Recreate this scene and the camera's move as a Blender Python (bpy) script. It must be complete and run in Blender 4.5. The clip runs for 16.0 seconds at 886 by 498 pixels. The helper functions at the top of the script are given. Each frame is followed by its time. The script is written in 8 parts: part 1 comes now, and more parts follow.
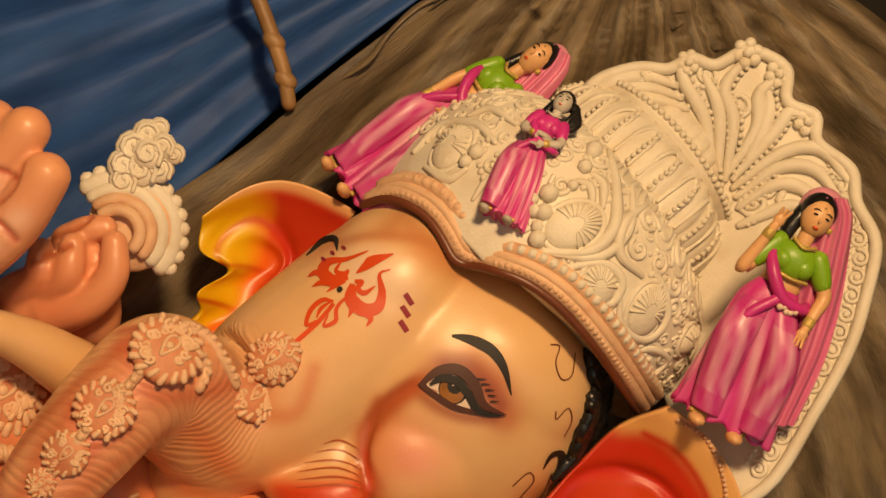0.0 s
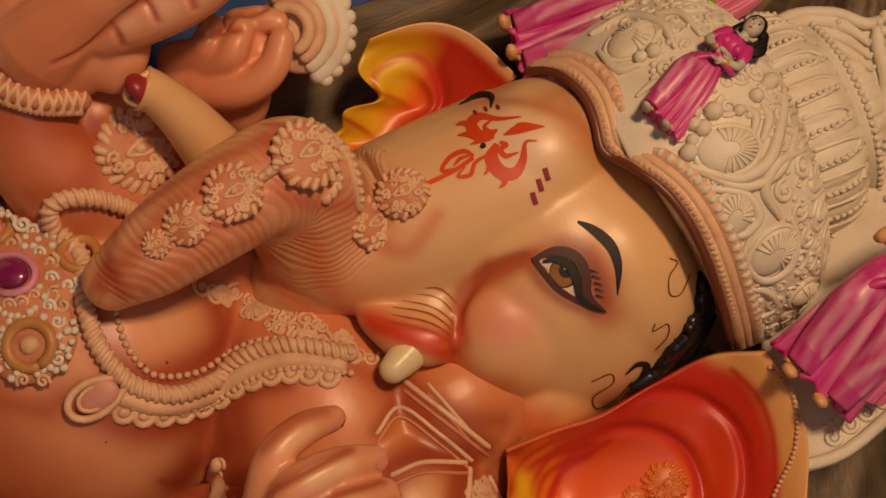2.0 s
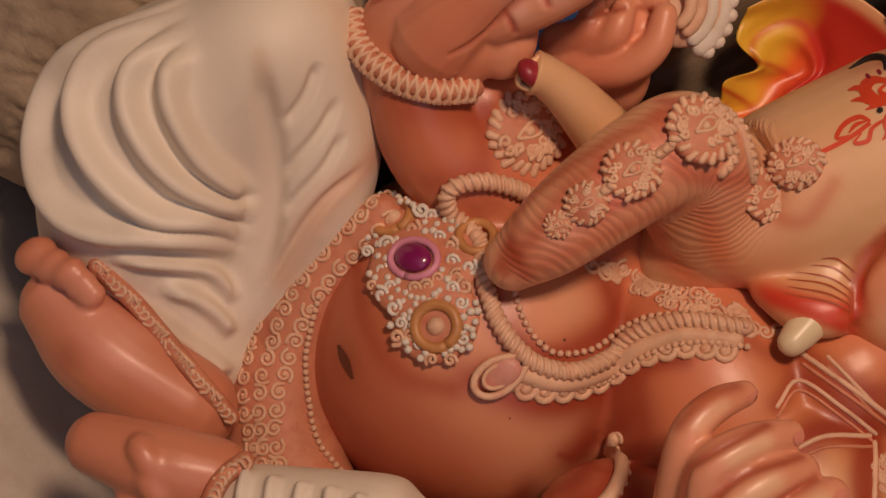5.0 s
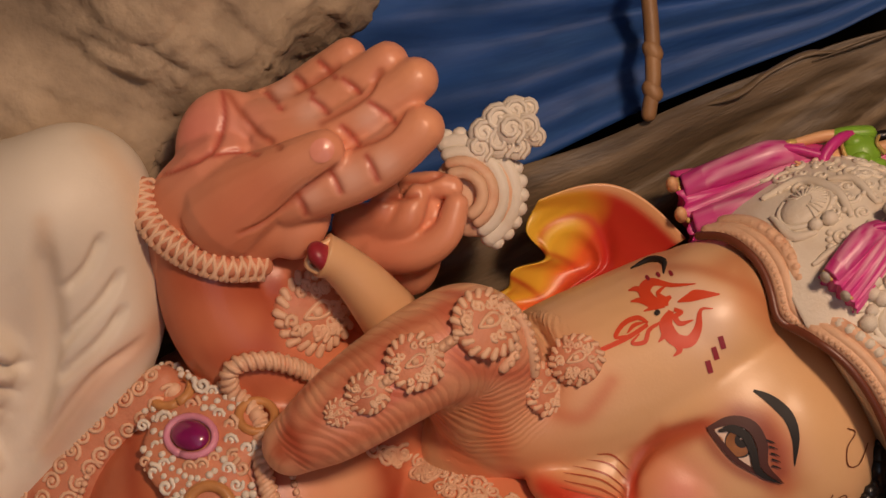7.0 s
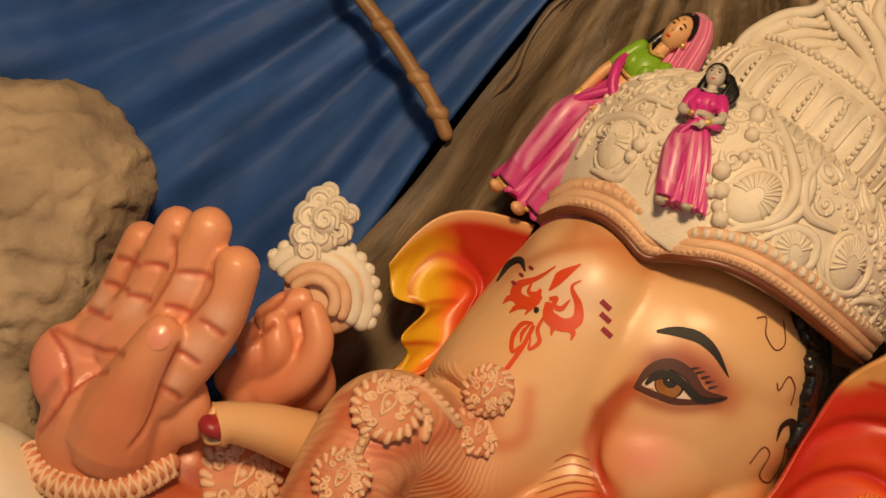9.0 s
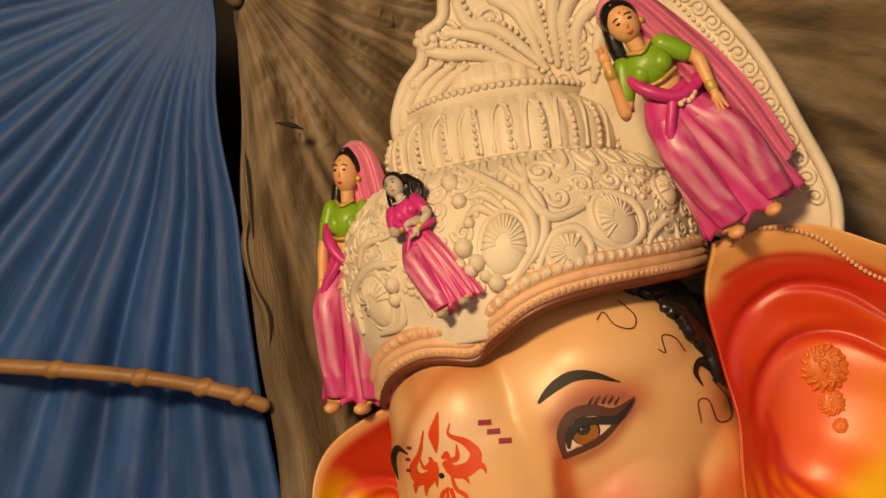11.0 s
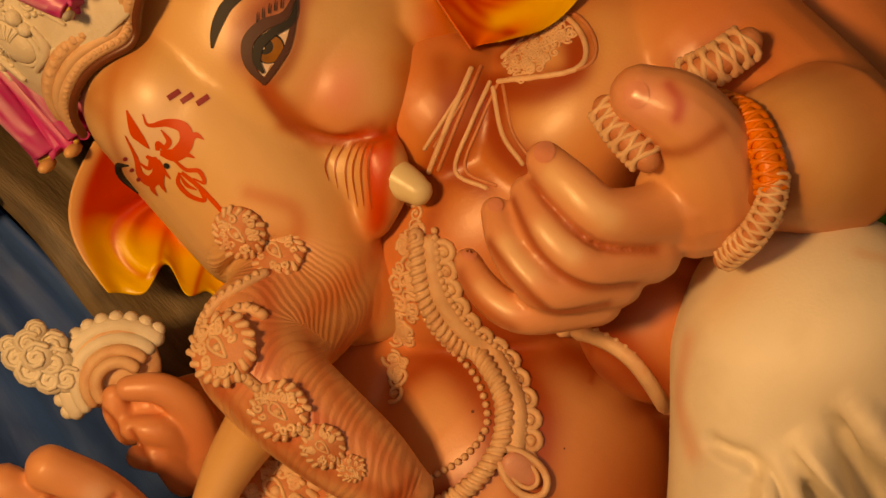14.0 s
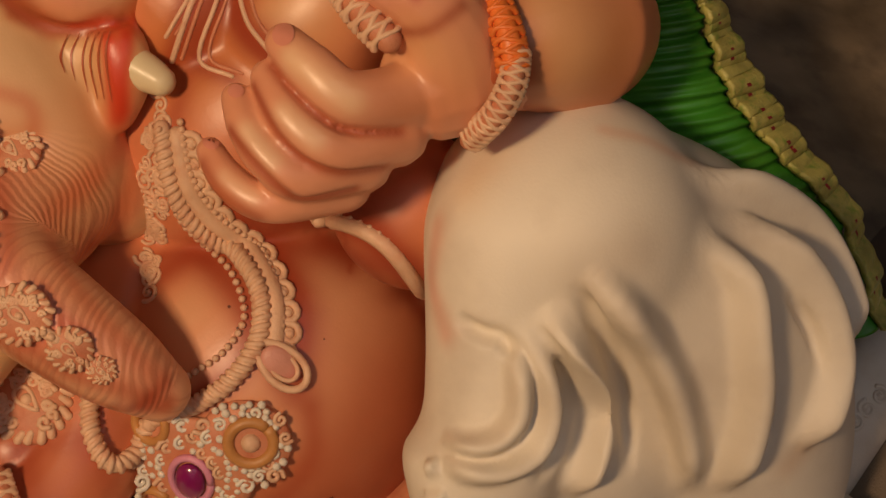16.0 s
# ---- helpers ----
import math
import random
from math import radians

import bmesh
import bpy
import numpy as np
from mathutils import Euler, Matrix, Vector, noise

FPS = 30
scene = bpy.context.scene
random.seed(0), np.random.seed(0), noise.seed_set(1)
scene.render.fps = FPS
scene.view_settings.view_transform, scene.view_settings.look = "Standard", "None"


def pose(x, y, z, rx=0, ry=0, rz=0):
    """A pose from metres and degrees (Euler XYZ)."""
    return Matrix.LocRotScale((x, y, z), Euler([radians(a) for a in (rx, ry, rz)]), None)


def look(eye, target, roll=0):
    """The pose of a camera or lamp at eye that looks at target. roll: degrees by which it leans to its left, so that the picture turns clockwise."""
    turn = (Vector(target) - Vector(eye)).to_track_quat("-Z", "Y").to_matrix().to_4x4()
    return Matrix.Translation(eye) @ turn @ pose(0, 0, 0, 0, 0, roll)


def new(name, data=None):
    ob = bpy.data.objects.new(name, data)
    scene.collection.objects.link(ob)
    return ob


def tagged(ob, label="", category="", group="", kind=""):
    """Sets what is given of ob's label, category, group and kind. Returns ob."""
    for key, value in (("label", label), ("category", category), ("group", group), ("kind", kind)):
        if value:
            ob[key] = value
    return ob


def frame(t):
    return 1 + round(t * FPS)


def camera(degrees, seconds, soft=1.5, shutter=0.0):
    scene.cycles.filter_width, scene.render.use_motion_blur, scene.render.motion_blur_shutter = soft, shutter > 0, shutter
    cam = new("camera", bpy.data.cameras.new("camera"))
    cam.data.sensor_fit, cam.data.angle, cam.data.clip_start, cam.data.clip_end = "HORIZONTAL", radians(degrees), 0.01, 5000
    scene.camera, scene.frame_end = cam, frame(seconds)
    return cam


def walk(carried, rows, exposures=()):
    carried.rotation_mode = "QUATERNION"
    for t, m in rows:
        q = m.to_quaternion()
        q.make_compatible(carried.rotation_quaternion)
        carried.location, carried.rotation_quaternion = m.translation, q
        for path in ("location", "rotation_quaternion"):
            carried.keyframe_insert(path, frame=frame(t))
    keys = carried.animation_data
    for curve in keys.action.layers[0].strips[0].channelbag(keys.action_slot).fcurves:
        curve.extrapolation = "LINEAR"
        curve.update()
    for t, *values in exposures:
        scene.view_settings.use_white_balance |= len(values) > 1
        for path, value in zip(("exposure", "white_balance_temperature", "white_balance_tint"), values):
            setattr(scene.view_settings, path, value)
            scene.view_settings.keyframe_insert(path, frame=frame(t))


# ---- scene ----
cam = camera(36.03, 16.0)
WALK = [
    (0, -0.1501, -1.9943, 1.7986, 90.759, -45.639, -6.152),
    (0.5, -0.1533, -1.9985, 1.7940, 89.113, -52.583, -5.160),
    (1, -0.1539, -2.0037, 1.7898, 87.785, -57.477, -4.569),
    (1.5, -0.1412, -2.0051, 1.7505, 84.787, -60.408, -1.924),
    (2, -0.1551, -2.0044, 1.7333, 78.362, -61.562, 3.320),
    (2.5, -0.1662, -2.0041, 1.7111, 72.099, -60.784, 9.513),
    (3, -0.1911, -2.0097, 1.6931, 65.799, -59.085, 15.798),
    (3.5, -0.2265, -2.0149, 1.6695, 61.679, -57.748, 19.600),
    (3.7, -0.2332, -2.0175, 1.6605, 60.069, -57.112, 21.299),
    (5.8, -0.2747, -2.0432, 1.5973, 60.990, -54.923, 23.002),
    (6, -0.2858, -2.0324, 1.6037, 64.091, -56.409, 20.382),
    (6.5, -0.2938, -2.0134, 1.6504, 69.062, -59.503, 16.564),
    (7, -0.3087, -2.0098, 1.6817, 74.796, -61.143, 11.944),
    (7.5, -0.3058, -2.0070, 1.7257, 81.516, -58.805, 6.323),
    (8, -0.2938, -2.0075, 1.7620, 82.466, -52.456, 4.652),
    (8.2, -0.2907, -2.0005, 1.7826, 82.391, -48.823, 4.230),
    (10.3, -0.0478, -2.0039, 2.0026, 86.250, -2.511, -0.591),
    (10.5, -0.0346, -2.0005, 2.0113, 87.200, 2.223, -1.511),
    (11, 0.0000, -2.0000, 2.0500, 88.691, 14.196, -2.462),
    (11.5, 0.0045, -2.0043, 2.0521, 88.874, 23.023, -3.247),
    (12, 0.0311, -2.0011, 2.0553, 88.099, 30.421, -4.057),
    (12.5, 0.0541, -1.9988, 2.0447, 84.781, 36.394, -6.834),
    (13, 0.0704, -1.9826, 2.0034, 78.322, 39.886, -10.564),
    (13.5, 0.0922, -1.9612, 1.9186, 72.843, 41.250, -14.009),
    (14, 0.1833, -1.9399, 1.7944, 70.114, 43.338, -14.241),
    (14.5, 0.1862, -1.9335, 1.7704, 65.509, 43.359, -18.800),
    (15, 0.1859, -1.9323, 1.7555, 62.478, 42.529, -21.995),
    (15.5, 0.1966, -1.9305, 1.7352, 60.198, 41.807, -24.532),
    (16, 0.2104, -1.9274, 1.7255, 58.155, 41.532, -26.010),
]
EXPOSURES = [(0, -0.28, 6900, 9.5), (1, -0.44, 6300, 12), (1.5, -0.62, 6300, 16.5), (2, -0.88, 6500, 23), (2.5, -0.90, 5750, 28), (3.5, -0.88, 5800, 31), (6, -0.78, 5400, 29), (7.5, -0.65, 5600, 21), (8.2, -0.48, 6000, 15), (10.5, -0.27, 6400, 9.5), (11.5, -0.28, 7000, 10), (12, -0.28, 7400, 11), (13, -0.4, 8700, 14), (14, -0.68, 11000, 20), (14.5, -0.72, 10200, 19), (15, -0.77, 8000, 20), (16, -0.75, 6050, 17)]
walk(cam, [(t, pose(*r)) for t, *r in WALK], EXPOSURES)

# ---------------------------------------------------------------- world and light
world = bpy.data.worlds.new("world")
scene.world = world
world.use_nodes = True
sky = world.node_tree.nodes.new("ShaderNodeTexSky")
sky.sky_type, sky.sun_disc = "NISHITA", False
sky.sun_elevation, sky.sun_rotation = radians(40), radians(160)
world.node_tree.links.new(sky.outputs[0], world.node_tree.nodes["Background"].inputs[0])
world.node_tree.nodes["Background"].inputs[1].default_value = 0.055


def lamp(name, kind, m, energy, colour, size):
    data = bpy.data.lights.new(name, kind)
    data.energy, data.color = energy, colour
    if kind == "AREA":
        data.shape, data.size, data.size_y = "RECTANGLE", size[0], size[1]
    else:
        data.shadow_soft_size = size[0]
    ob = new(name, data)
    ob.matrix_world = m
    return ob


# key lamp is out of view, placed to suit the shadow direction
lamp("key_lamp", "AREA", look((-0.95, -3.1, 3.50), (0.15, 0.1, 1.5)), 184, (1.0, 0.66, 0.34), (0.55, 0.4))
# unseen fill light added from the right to lift the dark side
lamp("right_fill", "AREA", look((1.6, -3.4, 1.9), (0.2, 0.2, 1.1)), 7.5, (1.0, 0.80, 0.62), (2.2, 1.8))


# ---------------------------------------------------------------- materials
def material(name, colour, rough=0.5, metal=0.0, spread=0.12, grain=30.0, bump=0.15, paint=False, dirt=None, coat=0.0, fine=220.0, stretch=None, much=0.55, along=""):
    """Paint, plaster, cloth: two scales of colour change and a fine relief."""
    m = bpy.data.materials.new(name)
    m.use_nodes = True
    nt = m.node_tree
    b = nt.nodes["Principled BSDF"]
    link = nt.links.new
    co = nt.nodes.new("ShaderNodeTexCoord")
    big = nt.nodes.new("ShaderNodeTexNoise")
    big.inputs["Scale"].default_value, big.inputs["Detail"].default_value = grain * 0.25, 5
    small = nt.nodes.new("ShaderNodeTexNoise")
    small.inputs["Scale"].default_value, small.inputs["Detail"].default_value = fine, 4
    where = co.outputs["Object"]
    if along:
        ways = nt.nodes.new("ShaderNodeAttribute")
        ways.attribute_name = along
        where = ways.outputs["Vector"]
    if stretch:
        mp = nt.nodes.new("ShaderNodeMapping")
        mp.inputs["Scale"].default_value, mp.inputs["Rotation"].default_value = stretch[0], stretch[1]
        link(where, mp.inputs["Vector"])
        where = mp.outputs[0]
    for n in (big, small):
        link(where, n.inputs["Vector"])
    mix = nt.nodes.new("ShaderNodeMix")
    mix.data_type, mix.blend_type = "RGBA", "MULTIPLY"
    mix.inputs[0].default_value = 1.0
    ramp = nt.nodes.new("ShaderNodeValToRGB")
    ramp.color_ramp.elements[0].position, ramp.color_ramp.elements[1].position = 0.3, 0.7
    lo = 1 - spread * 2
    ramp.color_ramp.elements[0].color = (lo, lo * 0.97, lo * 0.94, 1)
    ramp.color_ramp.elements[1].color = (1, 1, 1, 1)
    link(big.outputs["Fac"], ramp.inputs[0])
    if paint:
        at = nt.nodes.new("ShaderNodeAttribute")
        at.attribute_name = "paint"
        link(at.outputs["Color"], mix.inputs[6])
    else:
        mix.inputs[6].default_value = (*colour, 1)
    link(ramp.outputs[0], mix.inputs[7])
    out = mix.outputs[2]
    if dirt:
        m2 = nt.nodes.new("ShaderNodeMix")
        m2.data_type = "RGBA"
        m2.inputs[7].default_value = (*dirt, 1)
        r2 = nt.nodes.new("ShaderNodeValToRGB")
        r2.color_ramp.elements[0].position, r2.color_ramp.elements[1].position = 0.5, 0.78
        n2 = nt.nodes.new("ShaderNodeTexNoise")
        n2.inputs["Scale"].default_value, n2.inputs["Detail"].default_value = grain * 0.6, 6
        link(where, n2.inputs["Vector"])
        link(n2.outputs["Fac"], r2.inputs[0])
        sc = nt.nodes.new("ShaderNodeMath")
        sc.operation = "MULTIPLY"
        sc.inputs[1].default_value = much
        link(r2.outputs[0], sc.inputs[0])
        link(sc.outputs[0], m2.inputs[0])
        link(out, m2.inputs[6])
        out = m2.outputs[2]
    link(out, b.inputs["Base Color"])
    bp = nt.nodes.new("ShaderNodeBump")
    bp.inputs["Strength"].default_value, bp.inputs["Distance"].default_value = bump, 0.004
    link(small.outputs["Fac"], bp.inputs["Height"])
    last = bp
    if paint:
        # fine carved ridges across the trunk
        at2 = nt.nodes.new("ShaderNodeAttribute")
        at2.attribute_name = "ridge"
        b2 = nt.nodes.new("ShaderNodeBump")
        b2.inputs["Strength"].default_value, b2.inputs["Distance"].default_value = 0.32, 0.0017
        sep = nt.nodes.new("ShaderNodeSeparateXYZ")
        link(at2.outputs["Vector"], sep.inputs[0])
        si = nt.nodes.new("ShaderNodeMath")
        si.operation = "SINE"
        link(sep.outputs[0], si.inputs[0])
        mu = nt.nodes.new("ShaderNodeMath")
        mu.operation = "MULTIPLY"
        link(si.outputs[0], mu.inputs[0])
        link(sep.outputs[1], mu.inputs[1])
        link(mu.outputs[0], b2.inputs["Height"])
        # valleys between the ridges are darkened in the colour too
        lines = nt.nodes.new("ShaderNodeMapRange")
        lines.inputs["From Min"].default_value, lines.inputs["From Max"].default_value = -0.55, -1.0
        lines.inputs["To Min"].default_value, lines.inputs["To Max"].default_value = 0.0, 0.26
        link(mu.outputs[0], lines.inputs["Value"])
        rust = nt.nodes.new("ShaderNodeMix")
        rust.data_type = "RGBA"
        rust.inputs[7].default_value = (0.42, 0.09, 0.035, 1)
        link(lines.outputs[0], rust.inputs[0])
        link(out, rust.inputs[6])
        link(rust.outputs[2], b.inputs["Base Color"])
        link(bp.outputs[0], b2.inputs["Normal"])
        last = b2
    link(last.outputs[0], b.inputs["Normal"])
    b.inputs["Roughness"].default_value, b.inputs["Metallic"].default_value = rough, metal
    if coat:
        b.inputs["Coat Weight"].default_value, b.inputs["Coat Roughness"].default_value = coat, 0.30
    return m


SKIN = material("painted_skin", (0.7, 0.4, 0.2), 0.40, spread=0.06, grain=18, bump=0.07, paint=True, coat=0.15)
PLASTER = material("white_plaster", (0.80, 0.74, 0.62), 0.62, spread=0.08, grain=30, bump=0.25, dirt=(0.60, 0.48, 0.33))
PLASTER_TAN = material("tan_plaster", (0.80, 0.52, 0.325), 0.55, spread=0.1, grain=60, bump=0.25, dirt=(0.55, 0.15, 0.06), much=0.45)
# dark recess tone of the backing parts, airbrush and shade in one colour
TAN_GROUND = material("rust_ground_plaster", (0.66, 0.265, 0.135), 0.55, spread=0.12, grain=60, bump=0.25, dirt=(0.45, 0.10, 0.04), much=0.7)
CLOTH_WHITE = material("cream_cloth_paint", (0.82, 0.745, 0.60), 0.56, paint=True, spread=0.07, grain=9, bump=0.1, dirt=(0.50, 0.41, 0.31), coat=0.03, much=0.7)
HAIR = material("black_hair_paint", (0.010, 0.009, 0.009), 0.3, spread=0.1, bump=0.3, fine=120)
INK = material("black_paint", (0.012, 0.008, 0.006), 0.62, spread=0.1, bump=0.02)
BROWN = material("brown_paint", (0.16, 0.045, 0.02), 0.4, spread=0.1, bump=0.02)
RED = material("red_paint", (0.72, 0.075, 0.012), 0.4, spread=0.1, bump=0.03)
MAROON = material("maroon_paint", (0.30, 0.02, 0.03), 0.4, spread=0.1, bump=0.03)
PALE = material("pale_paint", (0.80, 0.62, 0.50), 0.45, spread=0.05, bump=0.03)
IVORY = material("ivory_paint", (0.80, 0.68, 0.42), 0.35, spread=0.08, bump=0.05)
AMBER = material("amber_paint", (0.42, 0.16, 0.018), 0.25, spread=0.25, grain=120, bump=0.02)
NAILS = material("nail_paint", (0.76, 0.30, 0.20), 0.3, spread=0.08, grain=80, bump=0.03, coat=0.3)
LID = material("dark_lid_paint", (0.085, 0.020, 0.010), 0.55, spread=0.15, bump=0.02)
RUST = material("rust_line_paint", (0.48, 0.11, 0.04), 0.42, spread=0.1, bump=0.02)
PLEATS = material("painted_pleats", (1, 1, 1), 0.38, spread=0.08, grain=60, bump=0.06, paint=True, coat=0.1)
PINK = material("pink_cloth_paint", (0.62, 0.035, 0.27), 0.4, spread=0.12, grain=60, bump=0.08)
PINK_PALE = material("pale_pink_paint", (0.74, 0.30, 0.42), 0.45, spread=0.12, grain=60, bump=0.08)
GREEN = material("lime_paint", (0.22, 0.44, 0.02), 0.4, spread=0.1, grain=50, bump=0.08)
SHAWL = material("green_cloth_paint", (0.050, 0.25, 0.015), 0.38, spread=0.15, grain=30, bump=0.08, dirt=(0.10, 0.30, 0.02))
GOLD = material("gold_paint", (0.62, 0.44, 0.12), 0.42, metal=0.25, spread=0.15, grain=60, bump=0.4)
LIME_GOLD = material("lime_gold_paint", (0.58, 0.53, 0.14), 0.42, spread=0.2, grain=120, bump=0.5, dirt=(0.10, 0.26, 0.02), much=0.8)
FLESH = material("figurine_skin", (0.76, 0.43, 0.20), 0.42, spread=0.06, grain=60, bump=0.04)
GREYSTONE = material("grey_plaster", (0.58, 0.53, 0.46), 0.6, spread=0.2, grain=60, bump=0.2, dirt=(0.16, 0.14, 0.12))
BLUSHED = material("blushed_plaster", (0.72, 0.34, 0.25), 0.45, spread=0.12, grain=60, bump=0.15, dirt=(0.60, 0.15, 0.12))
GEM = material("purple_gem_paint", (0.26, 0.01, 0.12), 0.16, spread=0.2, grain=60, bump=0.02, coat=0.6)
OCHRE = material("ochre_paint", (0.60, 0.28, 0.08), 0.42, spread=0.15, grain=60, bump=0.2)
ORANGE = material("orange_paint", (0.80, 0.20, 0.03), 0.42, spread=0.1, grain=50, bump=0.1)
BAMBOO = material("bamboo", (0.36, 0.20, 0.08), 0.5, spread=0.2, grain=40, bump=0.2, dirt=(0.15, 0.08, 0.03))
CLAY = material("raw_clay", (0.47, 0.362, 0.235), 0.85, spread=0.25, grain=26, bump=1.0, dirt=(0.22, 0.165, 0.105), fine=60, much=0.7)
TARP_BROWN = material("brown_tarpaulin", (0.19, 0.138, 0.080), 0.5, spread=0.33, grain=22, bump=0.7, dirt=(0.045, 0.034, 0.024), fine=110, stretch=((1.8, 1, 0.16), (0, 0.35, 0)), much=0.8)
# crease streaks are put into the colour as well, along the folds attribute
BROWN_FOLDS = material("creased_brown_tarpaulin", (0.275, 0.203, 0.122), 0.5, spread=0.36, grain=22, bump=0.5, dirt=(0.050, 0.038, 0.026), fine=70, much=0.8, along="folds")
BLUE_FOLDS = material("creased_blue_tarpaulin", (0.022, 0.088, 0.325), 0.62, spread=0.20, grain=22, bump=0.25, dirt=(0.050, 0.145, 0.40), fine=45, much=0.40, along="folds")
FLOOR = material("dusty_floor", (0.22, 0.17, 0.12), 0.9, spread=0.2, grain=10, bump=0.6)
BLUEPALE = material("pale_blue_paint", (0.36, 0.52, 0.56), 0.45, spread=0.12, grain=30, bump=0.1)
# near-black for dark fabric and for the darkness inside gaps and holes
DARK = material("dark_cloth_and_gaps", (0.02, 0.017, 0.014), 0.9, spread=0.2, grain=10, bump=0.3)


# ---------------------------------------------------------------- mesh helpers
def V(p):
    return Vector(p)


def spline(pts, n=6):
    """Catmull-Rom through the given points, of any dimension."""
    p = np.array(pts, float)
    if len(p) == 2:
        return np.array([p[0] + (p[1] - p[0]) * k / n for k in range(n + 1)])
    q = np.vstack([2 * p[0] - p[1], p, 2 * p[-1] - p[-2]])
    out = []
    for i in range(1, len(q) - 2):
        for k in range(n):
            t = k / n
            out.append(0.5 * (2 * q[i] + (q[i + 1] - q[i - 1]) * t + (2 * q[i - 1] - 5 * q[i] + 4 * q[i + 1] - q[i + 2]) * t * t + (3 * q[i] - q[i - 1] - 3 * q[i + 1] + q[i + 2]) * t ** 3))
    out.append(p[-1])
    return np.array(out)


def egg(bm, c, r, turn=(0, 0, 0), seg=28, mat=0):
    if not hasattr(r, "__len__"):
        r = (r, r, r)
    m = Matrix.LocRotScale(c, Euler([radians(a) for a in turn]), r)
    res = bmesh.ops.create_uvsphere(bm, u_segments=seg, v_segments=seg // 2, radius=1, matrix=m)
    for v in res["verts"]:
        for f in v.link_faces:
            f.material_index = mat
            f.smooth = True


def tube(bm, pts, radii, seg=12, n=6, mat=0, flat=1.0, side=None, caps=True):
    """A round or flattened bar along a smooth line, with domed ends."""
    if not hasattr(radii, "__len__"):
        radii = [radii] * len(pts)
    s = spline([(*p, r) for p, r in zip(pts, radii)], n)
    p, r = s[:, :3], s[:, 3]
    if caps:
        d0, d1 = p[0] - p[1], p[-1] - p[-2]
        d0, d1 = d0 / (np.linalg.norm(d0) + 1e-9), d1 / (np.linalg.norm(d1) + 1e-9)
        a = [(0.98, 0.2), (0.8, 0.6), (0.45, 0.9)]
        p = np.vstack([[p[0] + d0 * r[0] * k for k, _ in a], p, [p[-1] + d1 * r[-1] * k for k, _ in a[::-1]]])
        r = np.concatenate([[r[0] * k for _, k in a], r, [r[-1] * k for _, k in a[::-1]]])
    rings = []
    up = Vector(side) if side else None
    prev = None
    for i in range(len(p)):
        d = Vector(p[min(i + 1, len(p) - 1)] - p[max(i - 1, 0)]).normalized()
        ref = up if up else (prev if prev else (Vector((0, 0, 1)) if abs(d.z) < 0.9 else Vector((1, 0, 0))))
        x = (ref - d * ref.dot(d)).normalized()
        prev = x
        y = d.cross(x)
        rings.append([bm.verts.new(Vector(p[i]) + (x * math.cos(a) * flat + y * math.sin(a)) * r[i]) for a in [2 * math.pi * k / seg for k in range(seg)]])
    for a, b in zip(rings, rings[1:]):
        for k in range(seg):
            f = bm.faces.new((a[k], a[(k + 1) % seg], b[(k + 1) % seg], b[k]))
            f.material_index, f.smooth = mat, True
    for ring, flip in ((rings[0], True), (rings[-1], False)):
        f = bm.faces.new(ring[::-1] if flip else ring)
        f.material_index, f.smooth = mat, True


def to_mesh(name, bm, mats):
    bmesh.ops.recalc_face_normals(bm, faces=bm.faces[:])
    me = bpy.data.meshes.new(name)
    bm.to_mesh(me)
    bm.free()
    for m in mats if isinstance(mats, (list, tuple)) else [mats]:
        me.materials.append(m)
    return me


def part(name, bm, mats, parent, label=""):
    ob = new(name, to_mesh(name, bm, mats))
    ob.parent = parent
    if label:
        tagged(ob, label)
    return ob


def thing(name, label, category, group="", kind=""):
    return tagged(new(name), label, category, group, kind)


def melted(bm, voxel, rounds, factor=0.5):
    """One closed skin round all the overlapping forms, softened."""
    bmesh.ops.recalc_face_normals(bm, faces=bm.faces[:])
    me = bpy.data.meshes.new("form")
    bm.to_mesh(me)
    bm.free()
    ob = new("form", me)
    a = ob.modifiers.new("skin", "REMESH")
    a.mode, a.voxel_size, a.use_smooth_shade = "VOXEL", voxel, True
    b = ob.modifiers.new("soft", "SMOOTH")
    b.iterations, b.factor = rounds, factor
    done = bpy.data.meshes.new_from_object(ob.evaluated_get(bpy.context.evaluated_depsgraph_get()))
    bpy.data.objects.remove(ob)
    bpy.data.meshes.remove(me)
    return done


from mathutils.bvhtree import BVHTree


def tree_of(me):
    bm = bmesh.new()
    bm.from_mesh(me)
    t = BVHTree.FromBMesh(bm)
    bm.free()
    return t


FRONT = Vector((0.03, -2.0, 1.80))


def laid(tree, p, off=0.0, way=None):
    """The place on a form that p lies in front of or behind, as seen from the open front or along way, and its normal."""
    w = Vector(way).normalized() if way else (Vector(p) - FRONT).normalized()
    q, n, i, d = tree.ray_cast(Vector(p) - w * 0.6, w)
    if q is None:
        q, n, i, d = tree.find_nearest(Vector(p))
    if n.dot(w) > 0:
        n = -n
    return q + n * off, n


